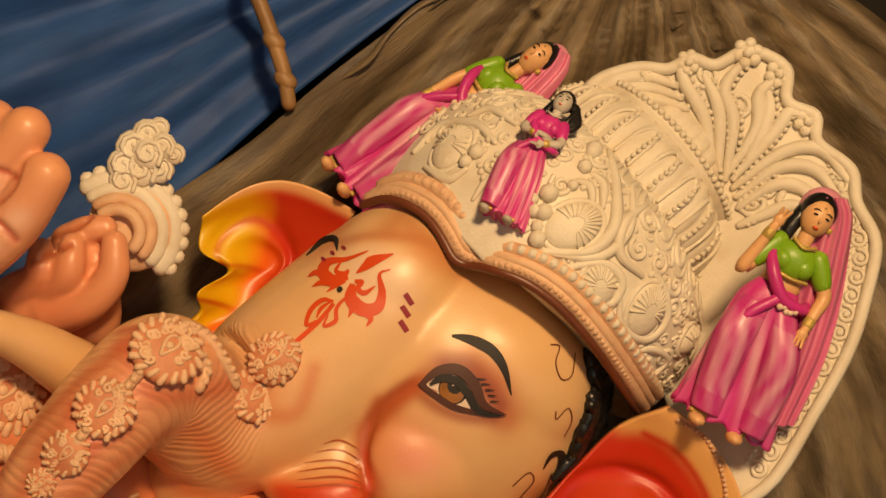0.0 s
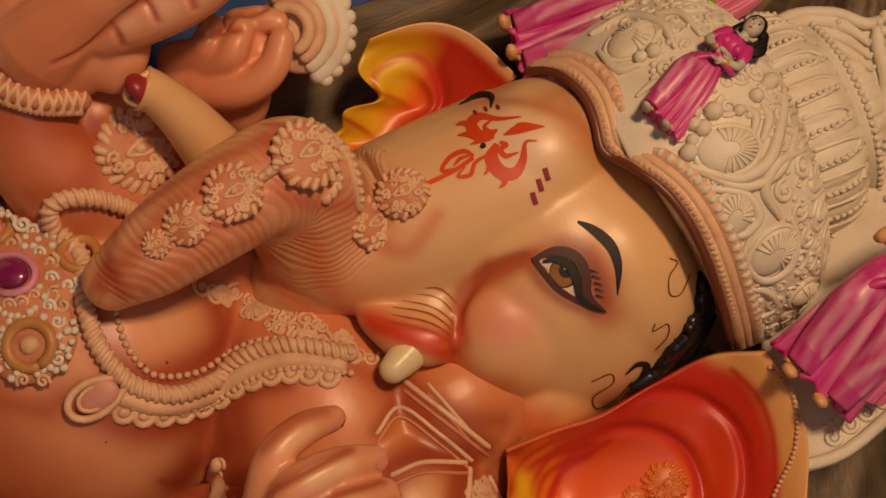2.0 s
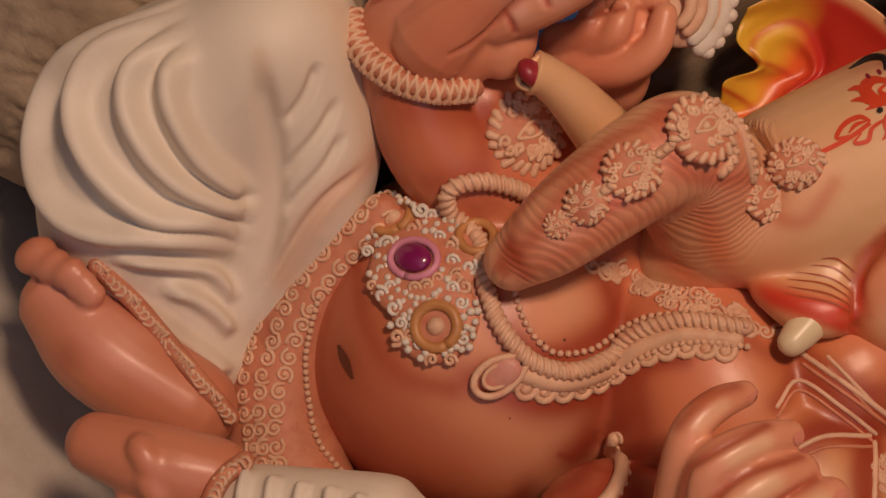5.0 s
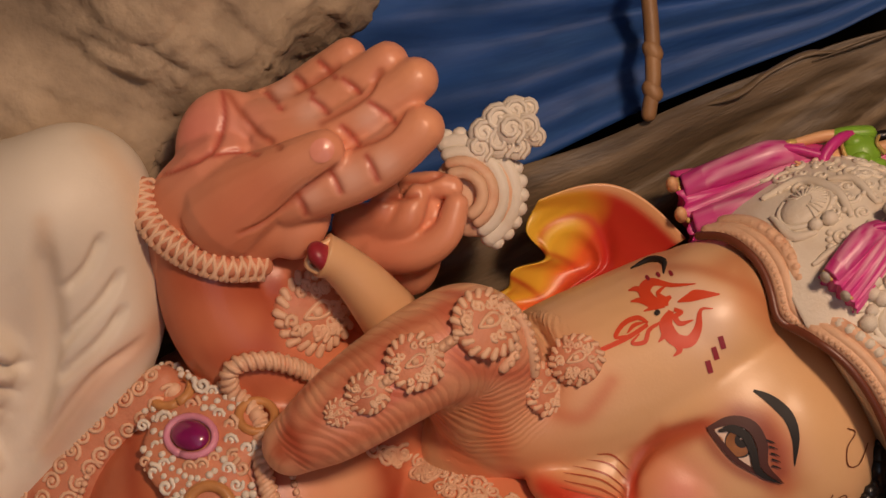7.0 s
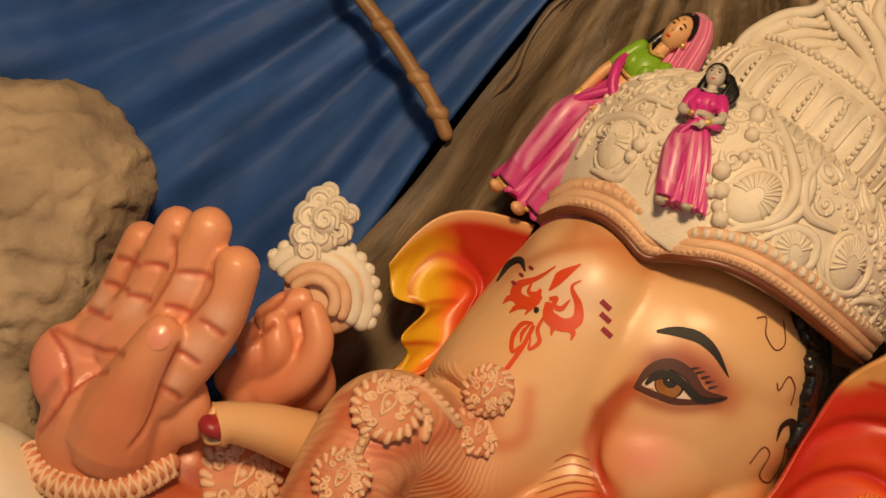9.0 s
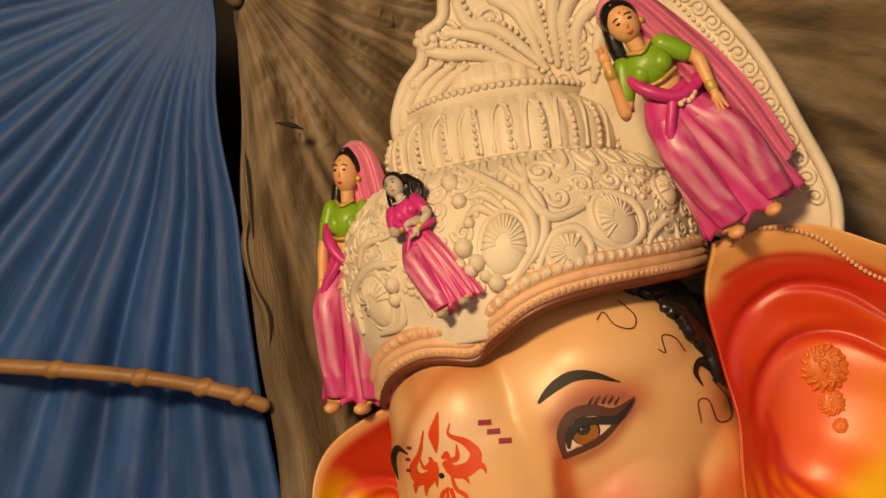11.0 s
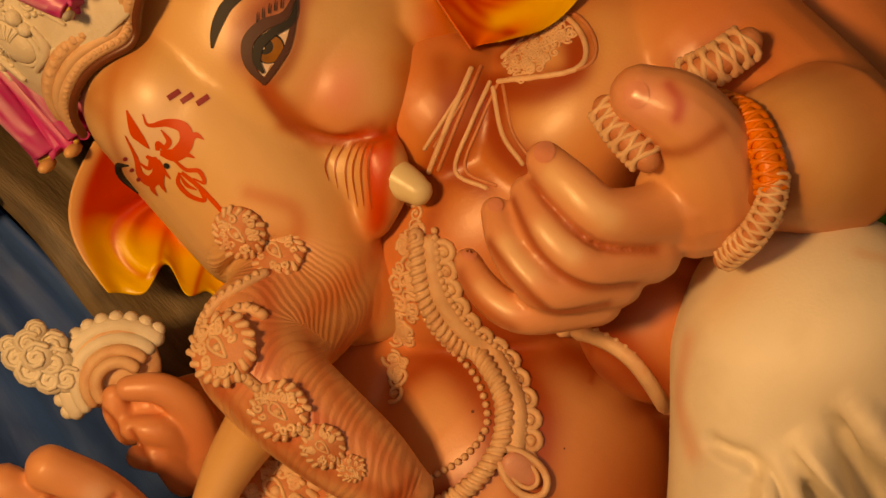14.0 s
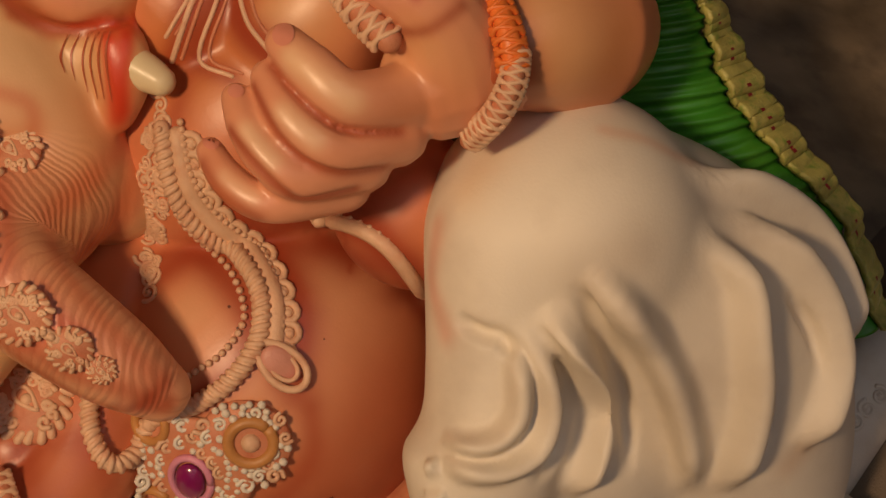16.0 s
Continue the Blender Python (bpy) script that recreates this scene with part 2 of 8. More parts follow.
def stroke(bm, tree, pts, widths, off=0.0015, mat=0, n=6, cross=5):
    """A painted brush stroke that lies on a form."""
    if not hasattr(widths, "__len__"):
        widths = [widths] * len(pts)
    s = spline([(*p, w) for p, w in zip(pts, widths)], n)
    rows = []
    for i in range(len(s)):
        d = s[min(i + 1, len(s) - 1), :3] - s[max(i - 1, 0), :3]
        side = np.array([-d[2], 0, d[0]])
        side = side / (np.linalg.norm(side) + 1e-9)
        rows.append([bm.verts.new(laid(tree, s[i, :3] + side * s[i, 3] * k, off)[0]) for k in np.linspace(-1, 1, cross)])
    for a, b in zip(rows, rows[1:]):
        for k in range(cross - 1):
            f = bm.faces.new((a[k], a[k + 1], b[k + 1], b[k]))
            f.material_index, f.smooth = mat, True


def spot(bm, tree, c, rx, rz, off=0.0015, mat=0, seg=20, turn=0.0):
    """A painted oval on a form."""
    c = np.array(c)
    mid = bm.verts.new(laid(tree, c, off)[0])
    last = None
    for k in (0.5, 1.0):
        ring = []
        for i in range(seg):
            a = 2 * math.pi * i / seg
            x, zz = math.cos(a) * rx * k, math.sin(a) * rz * k
            ring.append(bm.verts.new(laid(tree, c + np.array([x * math.cos(turn) - zz * math.sin(turn), 0, x * math.sin(turn) + zz * math.cos(turn)]), off)[0]))
        for i in range(seg):
            j = (i + 1) % seg
            f = bm.faces.new((mid, ring[i], ring[j])) if last is None else bm.faces.new((last[i], ring[i], ring[j], last[j]))
            f.material_index, f.smooth = mat, True
        last = ring


def points_of(me):
    a = np.empty(len(me.vertices) * 3)
    me.vertices.foreach_get("co", a)
    return a.reshape(-1, 3)


def line_distance(co, pts, n=6):
    s = spline(pts, n)
    best = np.full(len(co), 1e9)
    for a, b in zip(s, s[1:]):
        ab = b - a
        t = np.clip(((co - a) @ ab) / (ab @ ab + 1e-12), 0, 1)
        best = np.minimum(best, np.linalg.norm(co - a - t[:, None] * ab, axis=1))
    return best


def sprayed(me, base, sprays, tree=None, keep=False):
    """Sprayed colour, for airbrush and for painted shade: each spray is a line of places, a width, a colour and a
    strength.
    """
    tree = tree or tree_of(me)
    co = points_of(me)
    col = np.tile(np.array([*base, 1.0]), (len(co), 1))
    if keep:
        col = np.empty(len(co) * 4)
        me.color_attributes["paint"].data.foreach_get("color", col)
        col = col.reshape(-1, 4)
    for pts, width, colour, power in sprays:
        on = [tuple(laid(tree, p)[0]) for p in (pts if len(pts) == 1 else spline(pts, 5))]
        d = np.linalg.norm(co - np.array(on[0]), axis=1) if len(pts) == 1 else line_distance(co, on, 1)
        w = (power * np.exp(-(d / width) ** 2))[:, None]
        col[:, :3] = col[:, :3] * (1 - w) + np.array(colour) * w
    at = me.color_attributes["paint"] if keep else me.color_attributes.new("paint", "FLOAT_COLOR", "POINT")
    at.data.foreach_set("color", col.ravel())
    return me


def grooved(me, tree, lines, width, depth, way=None, flat=False):
    """Creases pressed into a form along lines that lie on it."""
    co = points_of(me)
    nor = np.empty(len(co) * 3)
    me.vertex_normals.foreach_get("vector", nor)
    nor = nor.reshape(-1, 3)
    push = np.zeros(len(co))
    for pts in lines:
        on = np.array([tuple(laid(tree, p, 0.0, way)[0]) for p in spline(pts, 14)])
        box = np.where(np.all((co > on.min(0) - 3 * width) & (co < on.max(0) + 3 * width), axis=1))[0]
        d = np.linalg.norm(co[box][:, None, :] - on[None], axis=2)
        k = d.argmin(1)
        fade = np.sin(np.pi * np.clip(k / (len(on) - 1) * 0.8 + 0.02, 0, 1)) ** 0.7
        push[box] = np.maximum(push[box], np.exp(-(d.min(1) / width) ** 2) * fade)
    if flat:
        nor = np.tile(np.array([0.0, -1.0, 0.0]), (len(co), 1))
    co = co - nor * (push * depth)[:, None]
    me.vertices.foreach_set("co", co.ravel())
    me.update()
    return me


PEACH = (0.70, 0.236, 0.098)
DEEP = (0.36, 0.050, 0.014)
CREAM = (0.81, 0.520, 0.260)

# ---------------------------------------------------------------- the shed
def sheet(name, corners, nx, nz, shape, mat, label, category, centre, thick=0.004):
    """Hung cloth: a grid between two upright edges, with folds given by shape(u, v)."""
    (a0, a1), (b0, b1) = corners
    a0, a1, b0, b1 = map(Vector, (a0, a1, b0, b1))
    bm = bmesh.new()
    rows = []
    ways = bm.verts.layers.float_vector.new("folds")
    for j in range(nz + 1):
        v = j / nz
        l, r = a0.lerp(a1, v), b0.lerp(b1, v)
        rows.append([bm.verts.new(l.lerp(r, i / nx) + Vector(shape(i / nx, v))) for i in range(nx + 1)])
    for j, row in enumerate(rows):
        for i, v in enumerate(row):
            turn, reach = fan(i / nx, j / nz, corners, centre)
            v[ways] = (turn * 3.2, reach * 0.55, 0.5 * reach * turn)
    for a, b in zip(rows, rows[1:]):
        for k in range(nx):
            bm.faces.new((a[k], a[k + 1], b[k + 1], b[k])).smooth = True
    ob = new(name, to_mesh(name, bm, mat))
    ob.modifiers.new("thickness", "SOLIDIFY").thickness = thick
    return tagged(ob, label, category, kind="structure")


GATHER = V((-0.208, 0.534, 2.603))
GATHER2 = V((-0.158, 0.462, 2.581))


def fan(u, v, corners, centre):
    (a0, a1), (b0, b1) = corners
    p = V(a0).lerp(V(a1), v).lerp(V(b0).lerp(V(b1), v), u)
    return math.atan2(centre.x - p.x, centre.z - p.z), math.hypot(p.x - centre.x, p.z - centre.z)


BLUE = (((-3.261, 0.606, 1.716), (-1.987, 0.606, 3.697)), ((-0.375, 0.534, 0.976), (-0.208, 0.534, 2.603)))
EARTH = (((-0.556, 0.462, 0.191), (-0.148, 0.462, 2.612)), ((3.545, 0.371, -0.922), (4.536, 0.371, 3.364)))


def blue_folds(u, v):
    # folds that fan out from the gathered upper corner, with fine crinkles
    a, d = fan(u, v, BLUE, GATHER)
    a += 0.010 * noise.noise((a * 7, d * 2, 0))
    w = min(1, d * 1.3) * (0.35 + 0.65 * min(1, 0.9 / (d + 0.3)))
    y = 0.030 * math.sin(a * 44) * w * (0.55 + 0.9 * abs(noise.noise((a * 5, 2.0, 0))))
    y += 0.004 * math.sin(a * 97 + 2 * noise.noise((a * 9, d * 3, 4))) * w
    y += 0.030 * noise.noise((u * 6, v * 5, 3)) + (0.005 * noise.noise((u * 40, v * 18, 7)) + 0.001 * noise.noise((u * 110, v * 50, 9))) * min(1, d * d * 1.5)
    return (0.02 * noise.noise((0.3, v * 7, 1)) * u, y, 0)


def brown_folds(u, v):
    a, d = fan(u, v, EARTH, GATHER2)
    near = math.exp(-(u / 0.065) ** 2)
    y = 0.016 * math.sin(u * 260 + 3 * v + 2 * noise.noise((u * 8, v * 4, 0))) * near
    y += 0.046 * math.sin(a * 30 + 1.2 * noise.noise((a * 6, d, 0))) * min(1, d * 2) * math.exp(-d * 0.55)
    y += 0.020 * math.sin(a * 71 + 2 * noise.noise((a * 9, d * 2, 3))) * min(1, d * 2) * math.exp(-d * 0.7)
    y += 0.045 * noise.noise((u * 7, v * 4, 5)) + 0.010 * noise.noise((u * 28, v * 18, 2)) + 0.002 * noise.noise((u * 80, v * 50, 6))
    # pushed back where the idol leans into the cloth
    p = V(EARTH[0][0]).lerp(V(EARTH[0][1]), v).lerp(V(EARTH[1][0]).lerp(V(EARTH[1][1]), v), u)
    y += 0.30 * math.exp(-((p.x - 0.33) / 0.42) ** 4 - ((p.z - 1.15) / 0.85) ** 4) + 0.06 * math.exp(-((p.x - 0.30) / 0.36) ** 4 - ((p.z - 2.2) / 0.30) ** 4)
    return (0.03 * noise.noise((1.7, v * 9, 1)) * near, y, 0)


sheet("wall_blue", BLUE, 260, 170, blue_folds, BLUE_FOLDS, "faded blue tarpaulin sheet hanging in gathered folds", "tarpaulin", GATHER)
sheet("wall_brown", EARTH, 300, 150, brown_folds, BROWN_FOLDS, "dirty brown tarpaulin wall with creases and small tears", "tarpaulin", GATHER2)

beam = thing("wooden_beam", "rough reddish wooden pole that carries the blue tarpaulin", "beam")
bm = bmesh.new()
tube(bm, [(-1.089, 0.534, 3.214), (-0.588, 0.516, 2.885), (-0.282, 0.498, 2.684), (-0.170, 0.480, 2.600)], [0.026, 0.026, 0.024, 0.022], 14, 8)
part("pole", bm, BAMBOO, beam)
for pts, r in (([(-0.186, 0.444, 2.572), (-0.185, 0.434, 2.606), (-0.156, 0.444, 2.619), (-0.096, 0.453, 2.639), (-0.041, 0.453, 2.665)], 0.016), ([(-0.257, 0.453, 2.629), (-0.221, 0.444, 2.639), (-0.186, 0.453, 2.667), (-0.174, 0.444, 2.641)], 0.006), ([(-0.206, 0.444, 2.576), (-0.179, 0.434, 2.550), (-0.160, 0.444, 2.518)], 0.014), ([(-0.186, 0.453, 2.633), (-0.174, 0.425, 2.586), (-0.167, 0.434, 2.551)], 0.015)):
    bm = bmesh.new()
    tube(bm, pts, r, 8, 6)
    part("lashing", bm, TARP_BROWN, beam, "twisted rag lashing")


def slab(name, lo, hi, mat, label, category):
    bm = bmesh.new()
    bmesh.ops.create_cube(bm, size=1, matrix=Matrix.LocRotScale([(a + b) / 2 for a, b in zip(lo, hi)], None, [b - a for a, b in zip(lo, hi)]))
    bmesh.ops.bevel(bm, geom=bm.edges[:], offset=0.01, segments=1, affect="EDGES")
    return tagged(new(name, to_mesh(name, bm, mat)), label, category, kind="structure")


slab("floor", (-4.5, -4.6, -0.12), (5, 2.0, 0), FLOOR, "dusty packed earth floor of the shed", "floor")
# its colour supplies the darkness of the gap between the sheets
slab("wall_back", (-4.5, 1.55, 0), (5, 1.65, 3.7), DARK, "near-black backing for the dark fabric above the beam and the unlit gap", "wall")
# side walls and roof lie out of view, added to close the shed
slab("wall_west", (-4.6, -4.6, 0), (-4.5, 1.65, 3.7), TARP_BROWN, "unseen brown tarpaulin side wall added to close the shed", "wall")
slab("wall_east", (5, -4.6, 0), (5.1, 1.65, 3.7), TARP_BROWN, "unseen brown tarpaulin side wall added to close the shed", "wall")
slab("ceiling", (-4.6, -4.6, 3.7), (5.1, 1.65, 3.78), TARP_BROWN, "unseen brown tarpaulin roof added to close the shed", "ceiling")

# bamboo pole that pins the blue sheet
pole = thing("bamboo_pole", "thin bent bamboo pole tied across the blue tarpaulin", "pole")
bm = bmesh.new()
POLE = [(-1.592, 0.480, 2.217), (-1.110, 0.471, 2.102), (-0.724, 0.453, 1.988), (-0.484, 0.434, 1.907), (-0.345, 0.425, 1.845), (-0.287, 0.425, 1.806)]
tube(bm, POLE, [0.015, 0.015, 0.0145, 0.014, 0.014, 0.0135], 12, 8)
part("stem", bm, BAMBOO, pole)
for p in spline(POLE, 3)[1:-1:2]:
    bm = bmesh.new()
    tube(bm, [V(p) - V((0.006, 0, 0)), V(p) + V((0.006, 0, 0))], 0.0165, 12, 2)
    part("node_ring", bm, BAMBOO, pole)

# tattered cloth edge in the gap between the sheets
bm = bmesh.new()
tube(bm, [(-0.230, 0.444, 2.140), (-0.250, 0.434, 2.093), (-0.253, 0.425, 2.023), (-0.245, 0.434, 1.958), (-0.261, 0.444, 1.878)], [0.005, 0.010, 0.007, 0.011, 0.004], 8, 5, flat=0.5)
tube(bm, [(-0.209, 0.453, 2.261), (-0.220, 0.444, 2.190), (-0.233, 0.444, 2.100)], [0.003, 0.008, 0.003], 8, 5, flat=0.5)
tagged(new("rag_strip", to_mesh("rag_strip", bm, TARP_BROWN)), "torn brown rag twisted along the tarpaulin edge", "rag")
# hole in the tarpaulin drawn as a near-black bar
bm = bmesh.new()
tube(bm, [(-0.139, 0.415, 2.284), (-0.116, 0.411, 2.274), (-0.100, 0.415, 2.264)], [0.004, 0.012, 0.004], 8, 5, flat=0.4)
tagged(new("tarp_tear", to_mesh("tarp_tear", bm, DARK)), "small dark tear with a curled lip in the tarpaulin", "tear")

# unfinished clay figure beside the idol
bm = bmesh.new()
egg(bm, (-0.968, 0.278, 1.191), (0.36, 0.22, 0.30))
egg(bm, (-0.841, 0.306, 0.887), (0.38, 0.22, 0.32))
egg(bm, (-0.823, 0.324, 1.344), (0.19, 0.16, 0.20))
egg(bm, (-0.977, 0.306, 0.532), (0.40, 0.26, 0.40))
me = melted(bm, 0.011, 8)
for v in me.vertices:
    n = noise.noise(v.co * 7) * 0.018 + noise.noise(v.co * 22) * 0.007 + abs(noise.noise(v.co * 40)) * 0.006 - 0.010 * max(0, noise.noise(v.co * 13 + Vector((5, 0, 0)))) ** 2
    n += 0.012 * noise.noise(Vector((v.co.x * 9 + v.co.z * 6, v.co.y * 9, v.co.z * 40 - v.co.x * 26))) + 0.006 * noise.noise(Vector((v.co.x * 60, 3.0, v.co.z * 14)))
    v.co += v.normal * n
me.materials.append(CLAY)
tagged(new("clay_figure", me), "unfinished raw clay figure with rough trowelled surface", "clay figure")

# ---------------------------------------------------------------- the idol
# head, trunk, trunk root
TRUNK = [(0.082, 0.270, 1.677), (0.059, 0.250, 1.503), (0.022, 0.210, 1.393), (-0.040, 0.150, 1.365), (-0.111, 0.070, 1.385), (-0.125, 0.030, 1.330), (-0.120, 0.000, 1.236), (-0.110, -0.020, 1.152), (-0.104, -0.020, 1.085)]
TRUNK_R = [0.165, 0.158, 0.135, 0.108, 0.092, 0.084, 0.077, 0.066, 0.048]
bm = bmesh.new()
egg(bm, (0.236, 0.370, 1.660), (0.285, 0.28, 0.30), seg=64)
egg(bm, (0.060, 0.260, 1.716), (0.135, 0.15, 0.15), seg=64)
egg(bm, (0.268, 0.270, 1.753), (0.19, 0.17, 0.14), seg=64)
egg(bm, (0.268, 0.210, 1.547), (0.135, 0.125, 0.13), seg=64)
egg(bm, (0.408, 0.300, 1.519), (0.125, 0.15, 0.15))
tube(bm, TRUNK, TRUNK_R, 28, 6)
egg(bm, (0.052, 0.240, 1.312), (0.10, 0.11, 0.12))
tube(bm, [(0.229, 0.135, 1.474), (0.225, 0.115, 1.440), (0.193, 0.115, 1.403), (0.150, 0.135, 1.372)], [0.033, 0.042, 0.040, 0.028], 14, 5)
egg(bm, (0.190, 0.165, 1.444), (0.06, 0.05, 0.07))
head = melted(bm, 0.006, 20)
head_tree = tree_of(head)
CHEEK = [(0.172, 0.100, 1.640), (0.164, 0.100, 1.600), (0.170, 0.100, 1.556), (0.192, 0.090, 1.514), (0.228, 0.080, 1.484), (0.258, 0.075, 1.468)]
grooved(head, head_tree, [CHEEK], 0.010, 0.010)

# torso, shoulders, arms
bm = bmesh.new()
egg(bm, (0.005, 0.280, 0.874), (0.32, 0.31, 0.32), seg=64)
egg(bm, (0.322, 0.280, 1.184), (0.30, 0.25, 0.24), seg=64)
egg(bm, (0.515, 0.220, 1.257), (0.26, 0.24, 0.18), seg=64)
egg(bm, (0.464, 0.360, 1.424), (0.20, 0.20, 0.20))
egg(bm, (0.694, 0.100, 1.193), (0.17, 0.17, 0.16))
tube(bm, [(0.726, 0.100, 1.200), (0.696, -0.060, 1.063), (0.680, -0.160, 1.038)], [0.13, 0.13, 0.115], 20, 6)
tube(bm, [(0.665, -0.170, 1.054), (0.604, -0.220, 1.108), (0.539, -0.240, 1.146)], [0.125, 0.105, 0.082], 20, 6)
tube(bm, [(-0.446, 0.080, 1.076), (-0.334, 0.130, 1.045), (-0.205, 0.200, 1.068), (-0.038, 0.280, 1.126)], [0.074, 0.095, 0.12, 0.14], 20, 6)
tube(bm, [(-0.329, 0.240, 1.281), (-0.240, 0.300, 1.199), (-0.112, 0.360, 1.210)], [0.055, 0.075, 0.11], 20, 6)
tube(bm, [(0.900, 0.170, 1.215), (0.910, 0.190, 1.070), (0.925, 0.205, 0.930)], [0.070, 0.098, 0.105], 20, 6)
tube(bm, [(0.893, 0.220, 1.104), (0.994, 0.200, 1.129), (0.918, 0.100, 1.233)], [0.09, 0.075, 0.055], 20, 6)
egg(bm, (-0.280, 0.200, 1.109), (0.10, 0.09, 0.10))
egg(bm, (-0.342, 0.160, 1.122), (0.075, 0.07, 0.08))
egg(bm, (0.352, 0.220, 1.390), (0.14, 0.14, 0.16))
egg(bm, (0.343, -0.020, 0.985), (0.12, 0.12, 0.13))
torso = melted(bm, 0.007, 7)
torso_tree = tree_of(torso)

# palms and fists
bm = bmesh.new()
for pts, rr in (
    ([(0.367, -0.235, 1.346), (0.364, -0.265, 1.306), (0.366, -0.282, 1.255), (0.410, -0.265, 1.204), (0.474, -0.235, 1.158)], [0.026, 0.033, 0.037, 0.042, 0.055]),
    ([(0.322, -0.225, 1.328), (0.303, -0.262, 1.293), (0.301, -0.282, 1.246), (0.318, -0.280, 1.208), (0.382, -0.245, 1.161)], [0.025, 0.029, 0.031, 0.032, 0.045]),
    ([(0.276, -0.205, 1.336), (0.256, -0.238, 1.306), (0.246, -0.262, 1.263), (0.256, -0.270, 1.221), (0.324, -0.240, 1.167)], [0.021, 0.026, 0.029, 0.030, 0.042]),
    ([(0.204, -0.180, 1.309), (0.193, -0.208, 1.279), (0.195, -0.232, 1.242), (0.217, -0.242, 1.208), (0.289, -0.222, 1.158)], [0.019, 0.024, 0.026, 0.027, 0.038]),
    ([(0.509, -0.270, 1.323), (0.526, -0.280, 1.278), (0.522, -0.270, 1.216), (0.491, -0.240, 1.153)], [0.043, 0.055, 0.066, 0.078]),
    ([(0.482, -0.230, 1.161), (0.559, -0.235, 1.129)], [0.085, 0.083]),
    # open blessing hand
    ([(-0.462, 0.045, 1.150), (-0.470, 0.025, 1.200), (-0.474, 0.000, 1.272), (-0.471, -0.010, 1.338)], [0.074, 0.064, 0.042, 0.033]),
    ([(-0.444, 0.050, 1.243), (-0.419, 0.030, 1.341), (-0.418, 0.020, 1.408), (-0.431, 0.010, 1.481)], [0.052, 0.042, 0.041, 0.036]),
    ([(-0.521, 0.070, 1.265), (-0.492, 0.050, 1.360), (-0.492, 0.040, 1.426), (-0.500, 0.030, 1.505)], [0.046, 0.040, 0.039, 0.036]),
    ([(-0.563, 0.090, 1.242), (-0.538, 0.070, 1.333), (-0.538, 0.060, 1.406), (-0.545, 0.050, 1.478)], [0.045, 0.038, 0.037, 0.034]),
    ([(-0.584, 0.110, 1.222), (-0.576, 0.100, 1.298), (-0.579, 0.090, 1.358), (-0.587, 0.080, 1.426)], [0.042, 0.034, 0.033, 0.030]),
    ([(-0.510, 0.080, 1.164), (-0.490, 0.090, 1.087), (-0.434, 0.100, 1.058)], [0.085, 0.078, 0.076]),
    # hand that holds the ornament
    ([(-0.318, 0.225, 1.275), (-0.316, 0.225, 1.330), (-0.318, 0.215, 1.400)], [0.055, 0.060, 0.040]),
    ([(-0.300, 0.200, 1.300), (-0.267, 0.178, 1.364), (-0.273, 0.170, 1.420), (-0.306, 0.172, 1.456)], [0.040, 0.031, 0.026, 0.021]),
    ([(-0.326, 0.205, 1.310), (-0.322, 0.172, 1.362), (-0.330, 0.165, 1.385), (-0.350, 0.172, 1.408)], [0.034, 0.028, 0.025, 0.020]),
    ([(-0.360, 0.205, 1.285), (-0.352, 0.175, 1.332), (-0.360, 0.168, 1.350), (-0.378, 0.176, 1.368)], [0.034, 0.026, 0.024, 0.020]),
    ([(-0.365, 0.215, 1.400), (-0.350, 0.195, 1.440), (-0.335, 0.190, 1.462)], [0.026, 0.024, 0.019]),
    # far hand beyond the shoulder
    ([(0.918, 0.120, 1.493), (0.885, 0.100, 1.542), (0.857, 0.090, 1.575)], [0.05, 0.035, 0.026]),
    ([(0.911, 0.100, 1.438), (0.865, 0.080, 1.487), (0.831, 0.070, 1.526)], [0.05, 0.036, 0.026]),
    ([(0.890, 0.110, 1.373), (0.828, 0.100, 1.426), (0.812, 0.090, 1.474)], [0.06, 0.042, 0.030]),
):
    tube(bm, pts, rr, 16, 6)
egg(bm, (-0.544, 0.090, 1.185), (0.105, 0.05, 0.085), (0, 20, 0))
egg(bm, (-0.440, 0.075, 1.175), (0.075, 0.06, 0.085))
egg(bm, (-0.424, 0.080, 1.240), (0.085, 0.045, 0.06), (0, 30, 0))
egg(bm, (-0.298, 0.260, 1.347), (0.10, 0.06, 0.06), (0, 20, 0))
palms_me = melted(bm, 0.0045, 5)
FIST = [
    [(0.33, -0.27, 1.347), (0.326, -0.28, 1.31), (0.328, -0.29, 1.265), (0.34, -0.29, 1.223), (0.388, -0.27, 1.166)],
    [(0.299, -0.25, 1.341), (0.279, -0.27, 1.282), (0.278, -0.28, 1.237), (0.297, -0.28, 1.192), (0.342, -0.25, 1.143)],
    [(0.243, -0.22, 1.316), (0.234, -0.25, 1.272), (0.233, -0.26, 1.222), (0.243, -0.26, 1.194), (0.297, -0.24, 1.148)],
]
grooved(palms_me, tree_of(palms_me), FIST, 0.006, 0.004)

# feet
bm = bmesh.new()
tube(bm, [(-0.419, -0.050, 0.398), (-0.314, -0.060, 0.428), (-0.168, -0.030, 0.489)], [0.070, 0.088, 0.080], 20, 6)
for q, r in (((-0.477, -0.100, 0.453), 0.026), ((-0.452, -0.110, 0.476), 0.024), ((-0.426, -0.110, 0.484), 0.022), ((-0.403, -0.110, 0.489), 0.020), ((-0.506, -0.090, 0.431), 0.030)):
    egg(bm, q, (r, r, r * 1.3))
